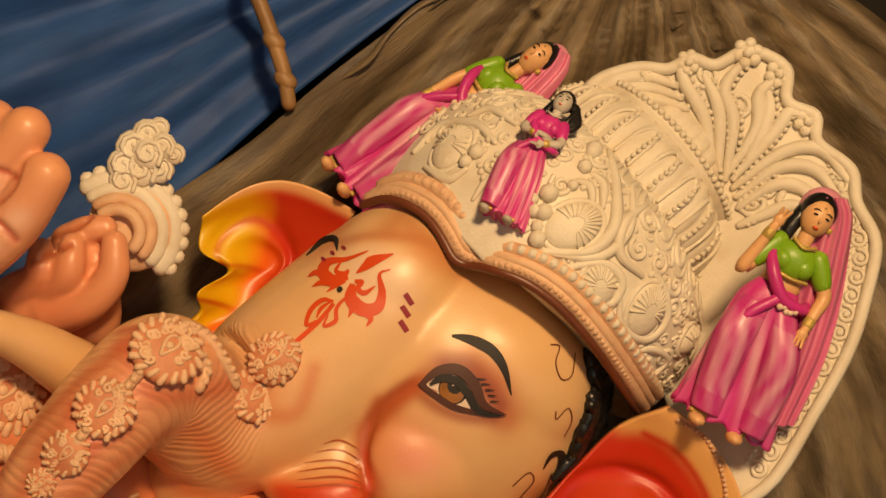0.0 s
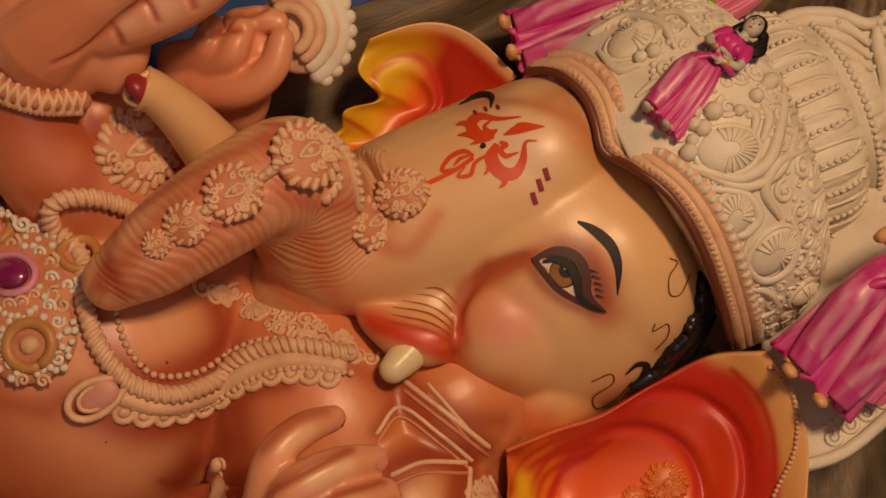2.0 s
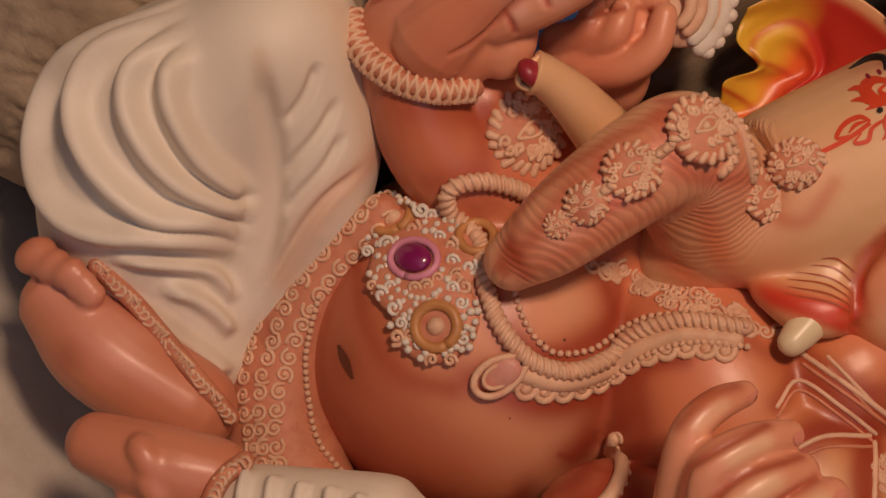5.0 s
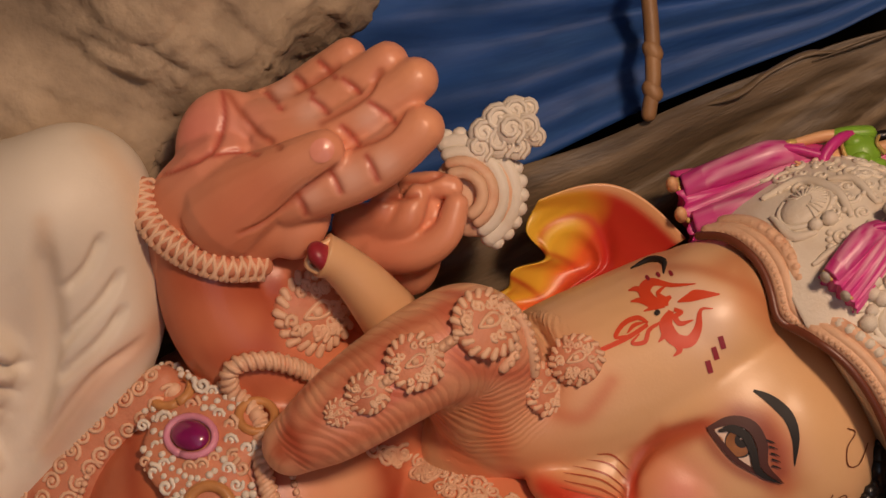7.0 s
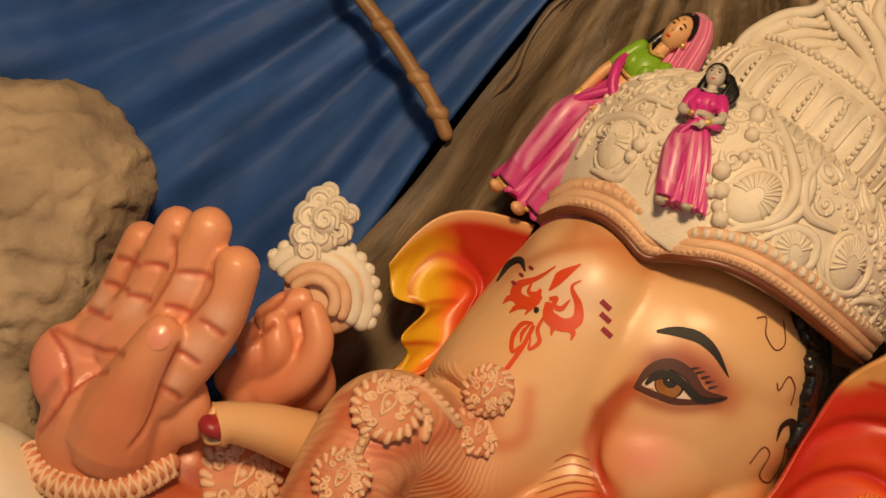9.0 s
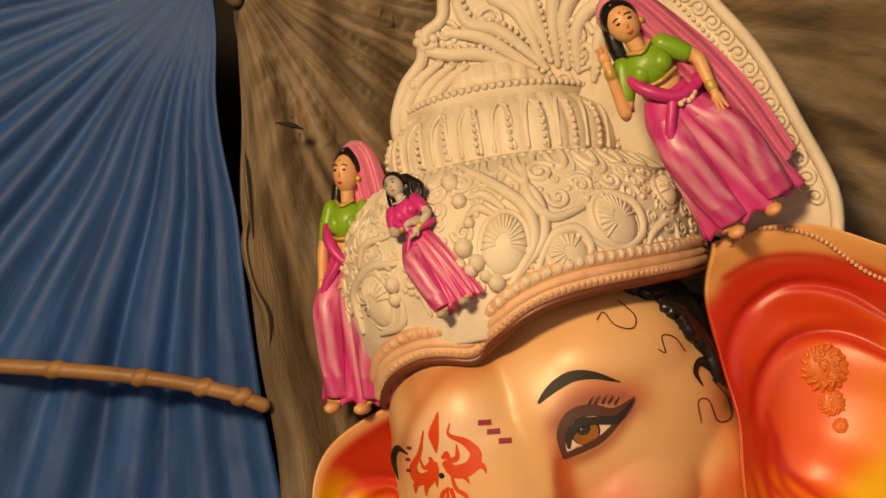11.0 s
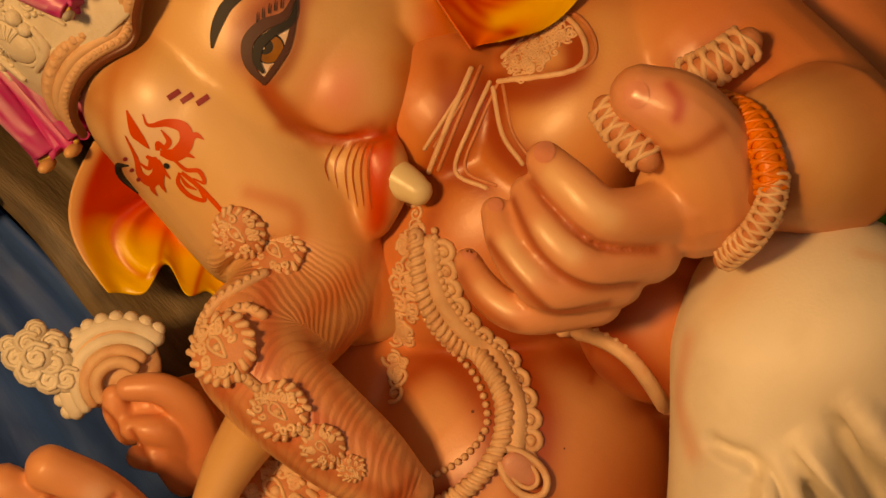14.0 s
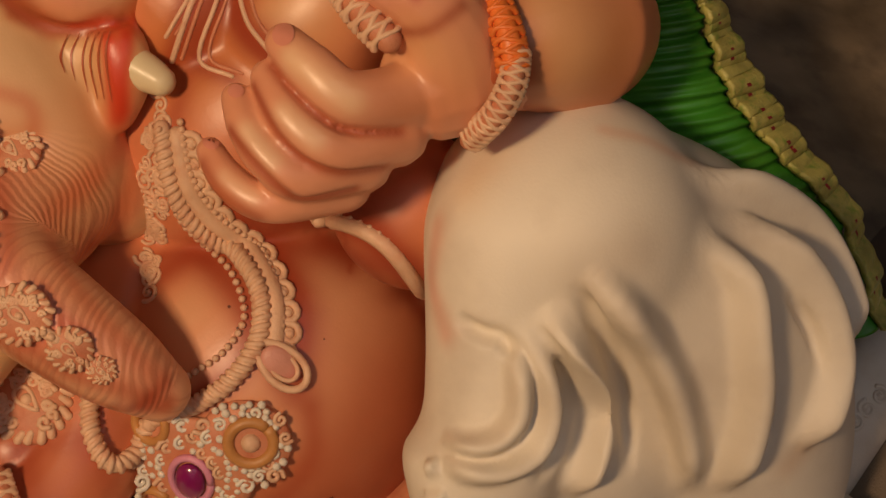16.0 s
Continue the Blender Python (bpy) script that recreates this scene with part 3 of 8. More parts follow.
tube(bm, [(-0.068, -0.220, 0.566), (-0.121, -0.240, 0.516), (-0.199, -0.240, 0.440)], [0.060, 0.062, 0.05], 16, 6)
for q in ((-0.091, -0.260, 0.454), (-0.106, -0.280, 0.510), (-0.142, -0.280, 0.524)):
    egg(bm, q, (0.045, 0.028, 0.026))
feet = melted(bm, 0.006, 5)

# draped legs: two bent knees, then their folds
bm = bmesh.new()
egg(bm, (0.470, -0.160, 0.846), (0.205, 0.22, 0.20), seg=64)
tube(bm, [(0.463, -0.150, 0.851), (0.497, -0.080, 0.565), (0.388, 0.000, 0.281), (0.184, 0.050, 0.164)], [0.20, 0.255, 0.25, 0.22], 28, 6)
tube(bm, [(0.407, -0.200, 0.907), (0.250, -0.220, 0.792), (0.098, -0.240, 0.696), (0.133, -0.240, 0.787), (-0.022, -0.220, 0.578)], [0.14, 0.115, 0.095, 0.085, 0.06], 24, 6)
egg(bm, (-0.590, 0.055, 0.893), (0.138, 0.150, 0.160), seg=64)
tube(bm, [(-0.592, 0.050, 0.913), (-0.585, 0.080, 0.685), (-0.449, 0.110, 0.526), (-0.232, 0.130, 0.495)], [0.135, 0.192, 0.19, 0.13], 28, 6)
tube(bm, [(-0.596, 0.060, 0.939), (-0.404, 0.120, 0.836), (-0.266, 0.120, 0.650)], [0.13, 0.12, 0.08], 24, 6)
egg(bm, (0.255, -0.120, 0.600), (0.17, 0.165, 0.22))
plain = melted(bm, 0.009, 100)
leg_tree = tree_of(plain)
bm = bmesh.new()
bm.from_mesh(plain)
FOLDS_FAR = [
    [(-0.722, 0.012, 0.897), (-0.723, -0.035, 0.797), (-0.732, -0.036, 0.689), (-0.722, -0.016, 0.592), (-0.669, -0.037, 0.533), (-0.594, -0.067, 0.507), (-0.527, -0.087, 0.521), (-0.479, -0.091, 0.56), (-0.439, -0.076, 0.616), (-0.4, -0.035, 0.659), (-0.359, 0.023, 0.672), (-0.307, 0.038, 0.672)],
    [(-0.705, -0.028, 0.883), (-0.71, -0.052, 0.786), (-0.708, -0.062, 0.706), (-0.68, -0.077, 0.653), (-0.637, -0.093, 0.626), (-0.577, -0.103, 0.618), (-0.51, -0.099, 0.626), (-0.456, -0.079, 0.646), (-0.42, -0.038, 0.686), (-0.376, 0.019, 0.697), (-0.333, 0.033, 0.703)],
    [(-0.668, -0.067, 0.872), (-0.665, -0.08, 0.796), (-0.648, -0.093, 0.743), (-0.606, -0.103, 0.713), (-0.551, -0.101, 0.703), (-0.488, -0.079, 0.704), (-0.439, -0.037, 0.717), (-0.4, 0.016, 0.733), (-0.365, 0.025, 0.745)],
    [(-0.64, -0.081, 0.864), (-0.624, -0.091, 0.808), (-0.591, -0.097, 0.779), (-0.54, -0.09, 0.764), (-0.49, -0.065, 0.755), (-0.439, -0.013, 0.754), (-0.401, 0.017, 0.762)],
    [(-0.457, -0.082, 0.522), (-0.404, -0.064, 0.585), (-0.358, -0.013, 0.626), (-0.313, 0.025, 0.629), (-0.269, 0.037, 0.624)],
    [(-0.366, -0.048, 0.563), (-0.323, -0.013, 0.587), (-0.271, 0.019, 0.595), (-0.227, 0.037, 0.59)],
    [(-0.393, -0.063, 0.507), (-0.307, -0.027, 0.529), (-0.221, 0.012, 0.545), (-0.173, 0.037, 0.549)],
]
CREASES_FAR = [
    [(-0.572, -0.083, 0.932), (-0.518, -0.068, 0.896), (-0.461, -0.026, 0.856), (-0.398, 0.008, 0.803), (-0.329, 0.029, 0.731), (-0.235, 0.05, 0.619)],
    [(-0.543, -0.062, 0.966), (-0.519, -0.064, 0.923)],
    [(-0.523, -0.032, 0.992), (-0.486, -0.033, 0.944), (-0.467, -0.03, 0.874)],
    [(-0.465, 0.005, 0.981), (-0.436, -0.004, 0.936), (-0.415, -0.007, 0.868), (-0.404, 0.005, 0.808)],
    [(-0.417, 0.021, 0.955), (-0.385, 0.013, 0.904), (-0.365, 0.012, 0.828), (-0.36, 0.02, 0.773)],
    [(-0.361, 0.07, 0.941), (-0.336, 0.028, 0.85), (-0.302, 0.033, 0.758), (-0.26, 0.045, 0.656)],
]
FOLDS_NEAR = [
    [(0.289, -0.324, 0.874), (0.263, -0.328, 0.833), (0.222, -0.329, 0.795), (0.181, -0.326, 0.787), (0.144, -0.31, 0.805), (0.132, -0.27, 0.83)],
    [(0.318, -0.328, 0.889), (0.292, -0.332, 0.824), (0.253, -0.329, 0.768), (0.203, -0.33, 0.741), (0.153, -0.33, 0.754), (0.117, -0.316, 0.791), (0.118, -0.287, 0.818)],
    [(0.344, -0.335, 0.886), (0.338, -0.335, 0.82), (0.318, -0.289, 0.718), (0.278, -0.277, 0.654), (0.225, -0.279, 0.625), (0.177, -0.276, 0.623)],
    [(0.42, -0.363, 0.89), (0.42, -0.364, 0.807), (0.415, -0.327, 0.697), (0.394, -0.312, 0.609), (0.356, -0.286, 0.517), (0.301, -0.245, 0.43)],
    [(0.571, -0.336, 0.788), (0.566, -0.327, 0.68), (0.519, -0.334, 0.599), (0.467, -0.325, 0.524), (0.401, -0.3, 0.453), (0.333, -0.261, 0.399)],
    [(0.628, -0.288, 0.744), (0.646, -0.287, 0.623), (0.634, -0.285, 0.518), (0.589, -0.287, 0.437), (0.516, -0.293, 0.388), (0.456, -0.294, 0.378)],
    [(0.62, -0.304, 0.854), (0.682, -0.242, 0.694), (0.711, -0.208, 0.545), (0.677, -0.218, 0.437), (0.617, -0.25, 0.384)],
]
CREASES_NEAR = [
    [(0.4, -0.357, 0.888), (0.384, -0.353, 0.821), (0.361, -0.304, 0.712), (0.323, -0.276, 0.623), (0.252, -0.274, 0.544)],
    [(0.562, -0.334, 0.762), (0.544, -0.333, 0.646), (0.512, -0.33, 0.552), (0.475, -0.32, 0.484), (0.408, -0.294, 0.412)],
    [(0.613, -0.307, 0.604), (0.596, -0.299, 0.488), (0.546, -0.293, 0.408), (0.48, -0.293, 0.376)],
    [(0.328, -0.332, 0.879), (0.308, -0.33, 0.803), (0.275, -0.31, 0.73), (0.221, -0.306, 0.69), (0.156, -0.329, 0.709)],
    [(0.259, -0.265, 0.933), (0.267, -0.302, 0.903), (0.279, -0.318, 0.883), (0.272, -0.327, 0.847)],
]


def folded(me, tree, lines, width, height):
    """Rounded folds (height above 0) or creases (below 0) along lines that lie on a form, fading at both ends."""
    co = points_of(me)
    nor = np.empty(len(co) * 3)
    me.vertex_normals.foreach_get("vector", nor)
    push = np.zeros(len(co))
    for pts in lines:
        on = np.array([tuple(tree.find_nearest(V(p))[0]) for p in spline(pts, 22)])
        box = np.where(np.all((co > on.min(0) - 3 * width) & (co < on.max(0) + 3 * width), axis=1))[0]
        d = np.linalg.norm(co[box][:, None, :] - on[None], axis=2)
        u = d.argmin(1) / (len(on) - 1)
        fade = np.clip(np.minimum(u, 1 - u) * 4.2, 0, 1)
        fade = fade * fade * (3 - 2 * fade)
        push[box] = np.maximum(push[box], np.exp(-np.abs(d.min(1) / width) ** 2.6) * fade)
    me.vertices.foreach_set("co", (co + nor.reshape(-1, 3) * (push * height)[:, None]).ravel())
    me.update()


bm = bmesh.new()
bm.from_mesh(plain)
legs = melted(bm, 0.005, 2)
folded(legs, leg_tree, FOLDS_FAR[:4], 0.021, 0.040)
folded(legs, leg_tree, FOLDS_FAR[4:], 0.014, 0.024)
folded(legs, leg_tree, CREASES_FAR[:1], 0.020, -0.016)
folded(legs, leg_tree, CREASES_FAR[2:], 0.010, -0.011)
folded(legs, leg_tree, FOLDS_NEAR[:2], 0.015, 0.034)
folded(legs, leg_tree, FOLDS_NEAR[2:], 0.023, 0.048)
folded(legs, leg_tree, CREASES_NEAR, 0.012, -0.018)

CUFF_FOLDS = [
    [(-0.05, -0.236, 0.632), (-0.003, -0.28, 0.608)],
    [(-0.026, -0.247, 0.669), (0.021, -0.288, 0.648)],
    [(0.001, -0.259, 0.709), (0.038, -0.299, 0.692)],
    [(0.025, -0.272, 0.749), (0.056, -0.312, 0.738)],
    [(0.052, -0.284, 0.786), (0.076, -0.311, 0.777)],
    [(0.081, -0.283, 0.816), (0.098, -0.297, 0.809)],
]
folded(legs, leg_tree, CUFF_FOLDS, 0.010, 0.016)
# tan at the cloth edges and down the long crease, grey-brown on the knee
sprayed(legs, (0.82, 0.745, 0.60), [
    ([(-0.65, 0.013, 1.038), (-0.555, 0.01, 1.043), (-0.465, 0.036, 1.003), (-0.364, 0.084, 0.95)], 0.03, (0.74, 0.52, 0.30), 0.45),
    ([(-0.356, 0.087, 0.944), (-0.328, 0.031, 0.844), (-0.268, 0.044, 0.719)], 0.03, (0.70, 0.36, 0.19), 0.6),
    ([(-0.506, -0.044, 0.431), (-0.415, -0.066, 0.489), (-0.307, -0.029, 0.511), (-0.152, 0.04, 0.515)], 0.03, (0.58, 0.24, 0.10), 0.6),
    ([(-0.572, -0.083, 0.932), (-0.461, -0.026, 0.856), (-0.329, 0.029, 0.731)], 0.014, (0.70, 0.52, 0.34), 0.6),
    ([(0.337, -0.218, 1.018), (0.275, -0.216, 0.967), (0.237, -0.257, 0.918)], 0.02, (0.74, 0.34, 0.22), 0.6),
    ([(0.499, -0.213, 1.034), (0.403, -0.241, 1.033)], 0.04, (0.76, 0.56, 0.32), 0.5),
    ([(0.414, -0.365, 0.874), (0.487, -0.375, 0.851)], 0.04, (0.55, 0.46, 0.35), 0.5),
    ([(0.58, -0.288, 0.962), (0.613, -0.297, 0.905), (0.659, -0.248, 0.771)], 0.012, (0.76, 0.45, 0.28), 0.5),
    ([(0.59, -0.237, 0.321), (0.445, -0.288, 0.36)], 0.03, (0.70, 0.48, 0.30), 0.5),
], tree=leg_tree)

# ears: bowls between the root line and the outer edge, with a rolled rim
RIM, INNER, MIDDLE, OUTER, LINE = (0.76, 0.40, 0.17), (0.58, 0.040, 0.012), (0.86, 0.17, 0.015), (0.83, 0.50, 0.012), (0.55, 0.02, 0.008)


def ear(root, edge, bow, sink, warm, rimw=0.14, deep=1.0, skew=0.0, marks=1.0):
    ns, nt = (110, 150) if skew else (60, 90)
    a, b = spline(root, 20), spline(edge, 20)
    a, b = [np.stack([np.interp(np.linspace(0, len(q) - 1, nt + 1), np.arange(len(q)), q[:, k]) for k in range(3)], 1) for q in (a, b)]
    bm = bmesh.new()
    paint = bm.verts.layers.float_color.new("paint")
    rows = []
    for j in range(nt + 1):
        t = j / nt
        row = []
        for i in range(ns + 1):
            s = i / ns
            p = a[j] * (1 - s) + b[j] * s + np.array(bow) * math.sin(math.pi * s) * (1 + skew * (1.4 - 3.2 * s)) * max(0, 1 - t * 2.2) ** 1.5
            y = sink * math.sin(math.pi * min(1, s * 1.08)) * (0.45 + 0.55 * math.sin(math.pi * t))
            ring = math.hypot((s - 0.66) * 1.05, (t - 0.60) * 0.95)
            fold = 0.016 * math.sin(t * 19 + s * 5.5) * s * s * (0.3 + 0.7 * t) - 0.020 * math.exp(-((ring - 0.36) / 0.045) ** 2) * (1 - s * 0.6) + 0.012 * math.exp(-((ring - 0.45) / 0.05) ** 2)
            lip = -0.045 * math.exp(-(t / (0.14 * (1.1 - 0.7 * s))) ** 2) - 0.012 * math.exp(-((1 - s) / 0.06) ** 2)
            v = bm.verts.new((p[0], p[1] + y + (fold * marks + lip) * deep, p[2]))
            c = np.array(INNER)
            w = min(1, max(0, (s + 0.30 * t - 0.46) / 0.26))
            c = c * (1 - w) + np.array(MIDDLE) * w
            w = min(1, max(0, (s - warm + 0.10 * math.sin(t * 11)) / 0.22))
            c = c * (1 - w) + np.array(OUTER) * w
            w = marks * math.exp(-((ring - 0.425) / 0.022) ** 2) * 0.75 * (1 - max(0, s - 0.6)) + marks * 0.75 * max(0, math.sin(t * 19 + s * 5.5 + 2.2)) ** 8 * min(1, s * 1.2) * min(1, t * 2)
            w += 0.8 * math.exp(-((t - (rimw + 0.02) * (1.05 - 0.6 * s)) / 0.035) ** 2) * (1 - s)
            c = c * (1 - min(1, w)) + np.array(LINE) * min(1, w)
            w = math.exp(-(t / (rimw * (1.05 - 0.75 * s))) ** 4) * (1 - max(0, s - 0.75) * 3.5)
            c = c * (1 - w) + np.array(RIM) * w
            v[paint] = (*c, 1)
            row.append(v)
        rows.append(row)
    for p, q in zip(rows, rows[1:]):
        for k in range(ns):
            bm.faces.new((p[k], p[k + 1], q[k + 1], q[k])).smooth = True
    front = bm.faces[:]
    # the back of the ear, closed at the rim
    back = bmesh.ops.duplicate(bm, geom=front)
    bv = [g for g in back["geom"] if isinstance(g, bmesh.types.BMVert)]
    bf = [g for g in back["geom"] if isinstance(g, bmesh.types.BMFace)]
    for v in bv:
        v.co.y += 0.022
        v[paint] = (*RIM, 1)
    bmesh.ops.reverse_faces(bm, faces=bf)
    border = [e for e in bm.edges if len(e.link_faces) == 1]
    bmesh.ops.bridge_loops(bm, edges=border)
    me = bpy.data.meshes.new("ear")
    bmesh.ops.recalc_face_normals(bm, faces=bm.faces[:])
    bm.to_mesh(me)
    bm.free()
    return me


ear_near = ear([(0.503, 0.200, 1.904), (0.479, 0.200, 1.824), (0.477, 0.190, 1.722), (0.477, 0.170, 1.619), (0.456, 0.140, 1.534), (0.439, 0.100, 1.461)],
               [(0.895, 0.080, 1.778), (0.898, 0.080, 1.731), (0.866, 0.090, 1.681), (0.836, 0.120, 1.653), (0.819, 0.100, 1.594), (0.803, 0.090, 1.536), (0.757, 0.080, 1.470), (0.697, 0.070, 1.431), (0.648, 0.090, 1.425), (0.600, 0.070, 1.408), (0.535, 0.070, 1.412), (0.472, 0.070, 1.446)],
               V((0.714, 0.100, 1.870)) - V((0.692, 0.100, 1.840)), 0.070, 0.66, skew=1.0, marks=0.0)
EAR_LINES = [
    [(0.466, 0.100, 1.653), (0.473, 0.100, 1.726), (0.518, 0.100, 1.780), (0.590, 0.100, 1.805), (0.673, 0.100, 1.779), (0.749, 0.100, 1.712), (0.822, 0.100, 1.656)],
    [(0.482, 0.100, 1.597), (0.508, 0.100, 1.666), (0.569, 0.100, 1.715), (0.648, 0.100, 1.715), (0.718, 0.100, 1.670), (0.778, 0.100, 1.611)],
    [(0.492, 0.100, 1.634), (0.492, 0.100, 1.572), (0.531, 0.100, 1.509), (0.607, 0.100, 1.456)],
    [(0.480, 0.100, 1.587), (0.482, 0.100, 1.527), (0.511, 0.100, 1.474), (0.553, 0.100, 1.445)],
    [(0.461, 0.100, 1.534), (0.466, 0.100, 1.483), (0.500, 0.100, 1.435)],
]
ear_tree = tree_of(ear_near)
RED_DEEP = (0.56, 0.035, 0.010)
sprayed(ear_near, RIM, [
    ([(0.784, 0.100, 1.573), (0.744, 0.100, 1.502), (0.666, 0.100, 1.459), (0.572, 0.100, 1.440)], 0.055, OUTER, 1.0),
    ([(0.617, 0.100, 1.641), (0.569, 0.100, 1.576)], 0.075, (0.84, 0.11, 0.010), 0.9),
    ([(0.463, 0.100, 1.510), (0.543, 0.100, 1.495)], 0.030, (0.86, 0.24, 0.015), 0.7),
    ([(0.514, 0.100, 1.717), (0.591, 0.100, 1.760), (0.679, 0.100, 1.726), (0.747, 0.100, 1.678)], 0.030, (0.80, 0.10, 0.012), 0.9),
    ([(0.774, 0.100, 1.653), (0.808, 0.100, 1.628)], 0.032, OUTER, 0.9),
    ([(0.473, 0.100, 1.791), (0.515, 0.100, 1.832), (0.592, 0.100, 1.838), (0.688, 0.100, 1.801), (0.766, 0.100, 1.736)], 0.024, RED_DEEP, 0.95),
    ([(0.491, 0.100, 1.823), (0.474, 0.100, 1.724), (0.468, 0.100, 1.640)], 0.030, RED_DEEP, 0.8),
    ([(0.472, 0.100, 1.880), (0.516, 0.100, 1.902), (0.593, 0.100, 1.901), (0.697, 0.100, 1.858), (0.772, 0.100, 1.790), (0.815, 0.100, 1.756)], 0.028, (0.78, 0.42, 0.16), 1.0),
    ([(0.825, 0.100, 1.754), (0.884, 0.100, 1.756)], 0.022, (0.80, 0.46, 0.10), 0.9),
    ([(0.881, 0.100, 1.736), (0.847, 0.100, 1.682), (0.804, 0.100, 1.709)], 0.026, OUTER, 0.95),
    ([(0.460, 0.100, 1.812), (0.503, 0.100, 1.855), (0.583, 0.100, 1.864), (0.686, 0.100, 1.828), (0.771, 0.100, 1.758), (0.827, 0.100, 1.741)], 0.008, LINE, 0.8),
    *[(pts, 0.008, LINE, 0.85) for pts in EAR_LINES],
    ([(0.605, 0.100, 1.672)], 0.025, (0.88, 0.28, 0.10), 0.5),
], keep=True)
sprayed(ear_near, RIM, [
    ([(0.481, 0.199, 1.834), (0.536, 0.17, 1.872), (0.614, 0.166, 1.871), (0.703, 0.145, 1.843), (0.772, 0.119, 1.795), (0.83, 0.078, 1.775)], 0.022, (0.80, 0.44, 0.15), 1.0),
    ([(0.503, 0.205, 1.784), (0.543, 0.2, 1.823), (0.615, 0.193, 1.828), (0.695, 0.177, 1.801), (0.757, 0.153, 1.754)], 0.026, (0.62, 0.030, 0.010), 1.0),
    ([(0.477, 0.2, 1.734), (0.485, 0.185, 1.671)], 0.03, (0.62, 0.030, 0.010), 1.0),
    ([(0.53, 0.21, 1.706), (0.594, 0.226, 1.752), (0.671, 0.206, 1.753), (0.73, 0.185, 1.699)], 0.022, (0.70, 0.055, 0.012), 1.0),
    ([(0.613, 0.213, 1.621), (0.586, 0.201, 1.559), (0.597, 0.17, 1.495)], 0.05, (0.86, 0.12, 0.010), 1.0),
    ([(0.711, 0.172, 1.617), (0.676, 0.166, 1.54)], 0.04, (0.86, 0.24, 0.012), 0.8),
    ([(0.749, 0.118, 1.543), (0.697, 0.108, 1.48), (0.632, 0.114, 1.45)], 0.045, (0.84, 0.52, 0.012), 1.0),
    ([(0.761, 0.157, 1.662), (0.802, 0.112, 1.628)], 0.022, (0.84, 0.46, 0.012), 0.9),
    ([(0.8, 0.125, 1.719), (0.84, 0.095, 1.699), (0.867, 0.069, 1.753)], 0.024, (0.84, 0.52, 0.012), 0.95),
    ([(0.514, 0.187, 1.844), (0.576, 0.178, 1.86), (0.646, 0.172, 1.848), (0.718, 0.157, 1.811), (0.781, 0.133, 1.768), (0.819, 0.109, 1.755)], 0.007, LINE, 0.9),
    ([(0.488, 0.182, 1.645), (0.502, 0.201, 1.727), (0.548, 0.217, 1.774), (0.61, 0.208, 1.798), (0.676, 0.193, 1.783), (0.729, 0.174, 1.737), (0.789, 0.141, 1.678), (0.826, 0.112, 1.653)], 0.009, LINE, 0.9),
    ([(0.496, 0.182, 1.616), (0.545, 0.213, 1.683), (0.6, 0.224, 1.713), (0.664, 0.216, 1.706), (0.719, 0.184, 1.67), (0.756, 0.145, 1.631), (0.786, 0.109, 1.6)], 0.009, LINE, 0.9),
    ([(0.517, 0.189, 1.582), (0.494, 0.165, 1.506), (0.497, 0.103, 1.436)], 0.009, LINE, 0.9),
    ([(0.53, 0.199, 1.608), (0.537, 0.189, 1.517), (0.58, 0.142, 1.457), (0.627, 0.109, 1.443)], 0.008, LINE, 0.85),
    ([(0.533, 0.194, 1.569), (0.524, 0.174, 1.492), (0.566, 0.13, 1.447), (0.607, 0.105, 1.436)], 0.008, LINE, 0.8),
    ([(0.545, 0.123, 1.441), (0.505, 0.143, 1.456), (0.591, 0.103, 1.433)], 0.02, (0.84, 0.50, 0.012), 0.9),
], keep=True)
grooved(ear_near, ear_tree, EAR_LINES[:2], 0.013, 0.014, None, True)
ear_far = ear([(-0.071, 0.360, 1.759), (-0.061, 0.360, 1.666), (-0.049, 0.340, 1.578), (-0.033, 0.320, 1.480)],
              [(-0.247, 0.360, 1.568), (-0.211, 0.340, 1.525), (-0.152, 0.360, 1.530), (-0.161, 0.340, 1.474), (-0.136, 0.350, 1.444), (-0.148, 0.340, 1.384)],
              V((-0.207, 0.350, 1.696)) - V((-0.161, 0.350, 1.662)), 0.05, 0.52, 0.06, 0.55)

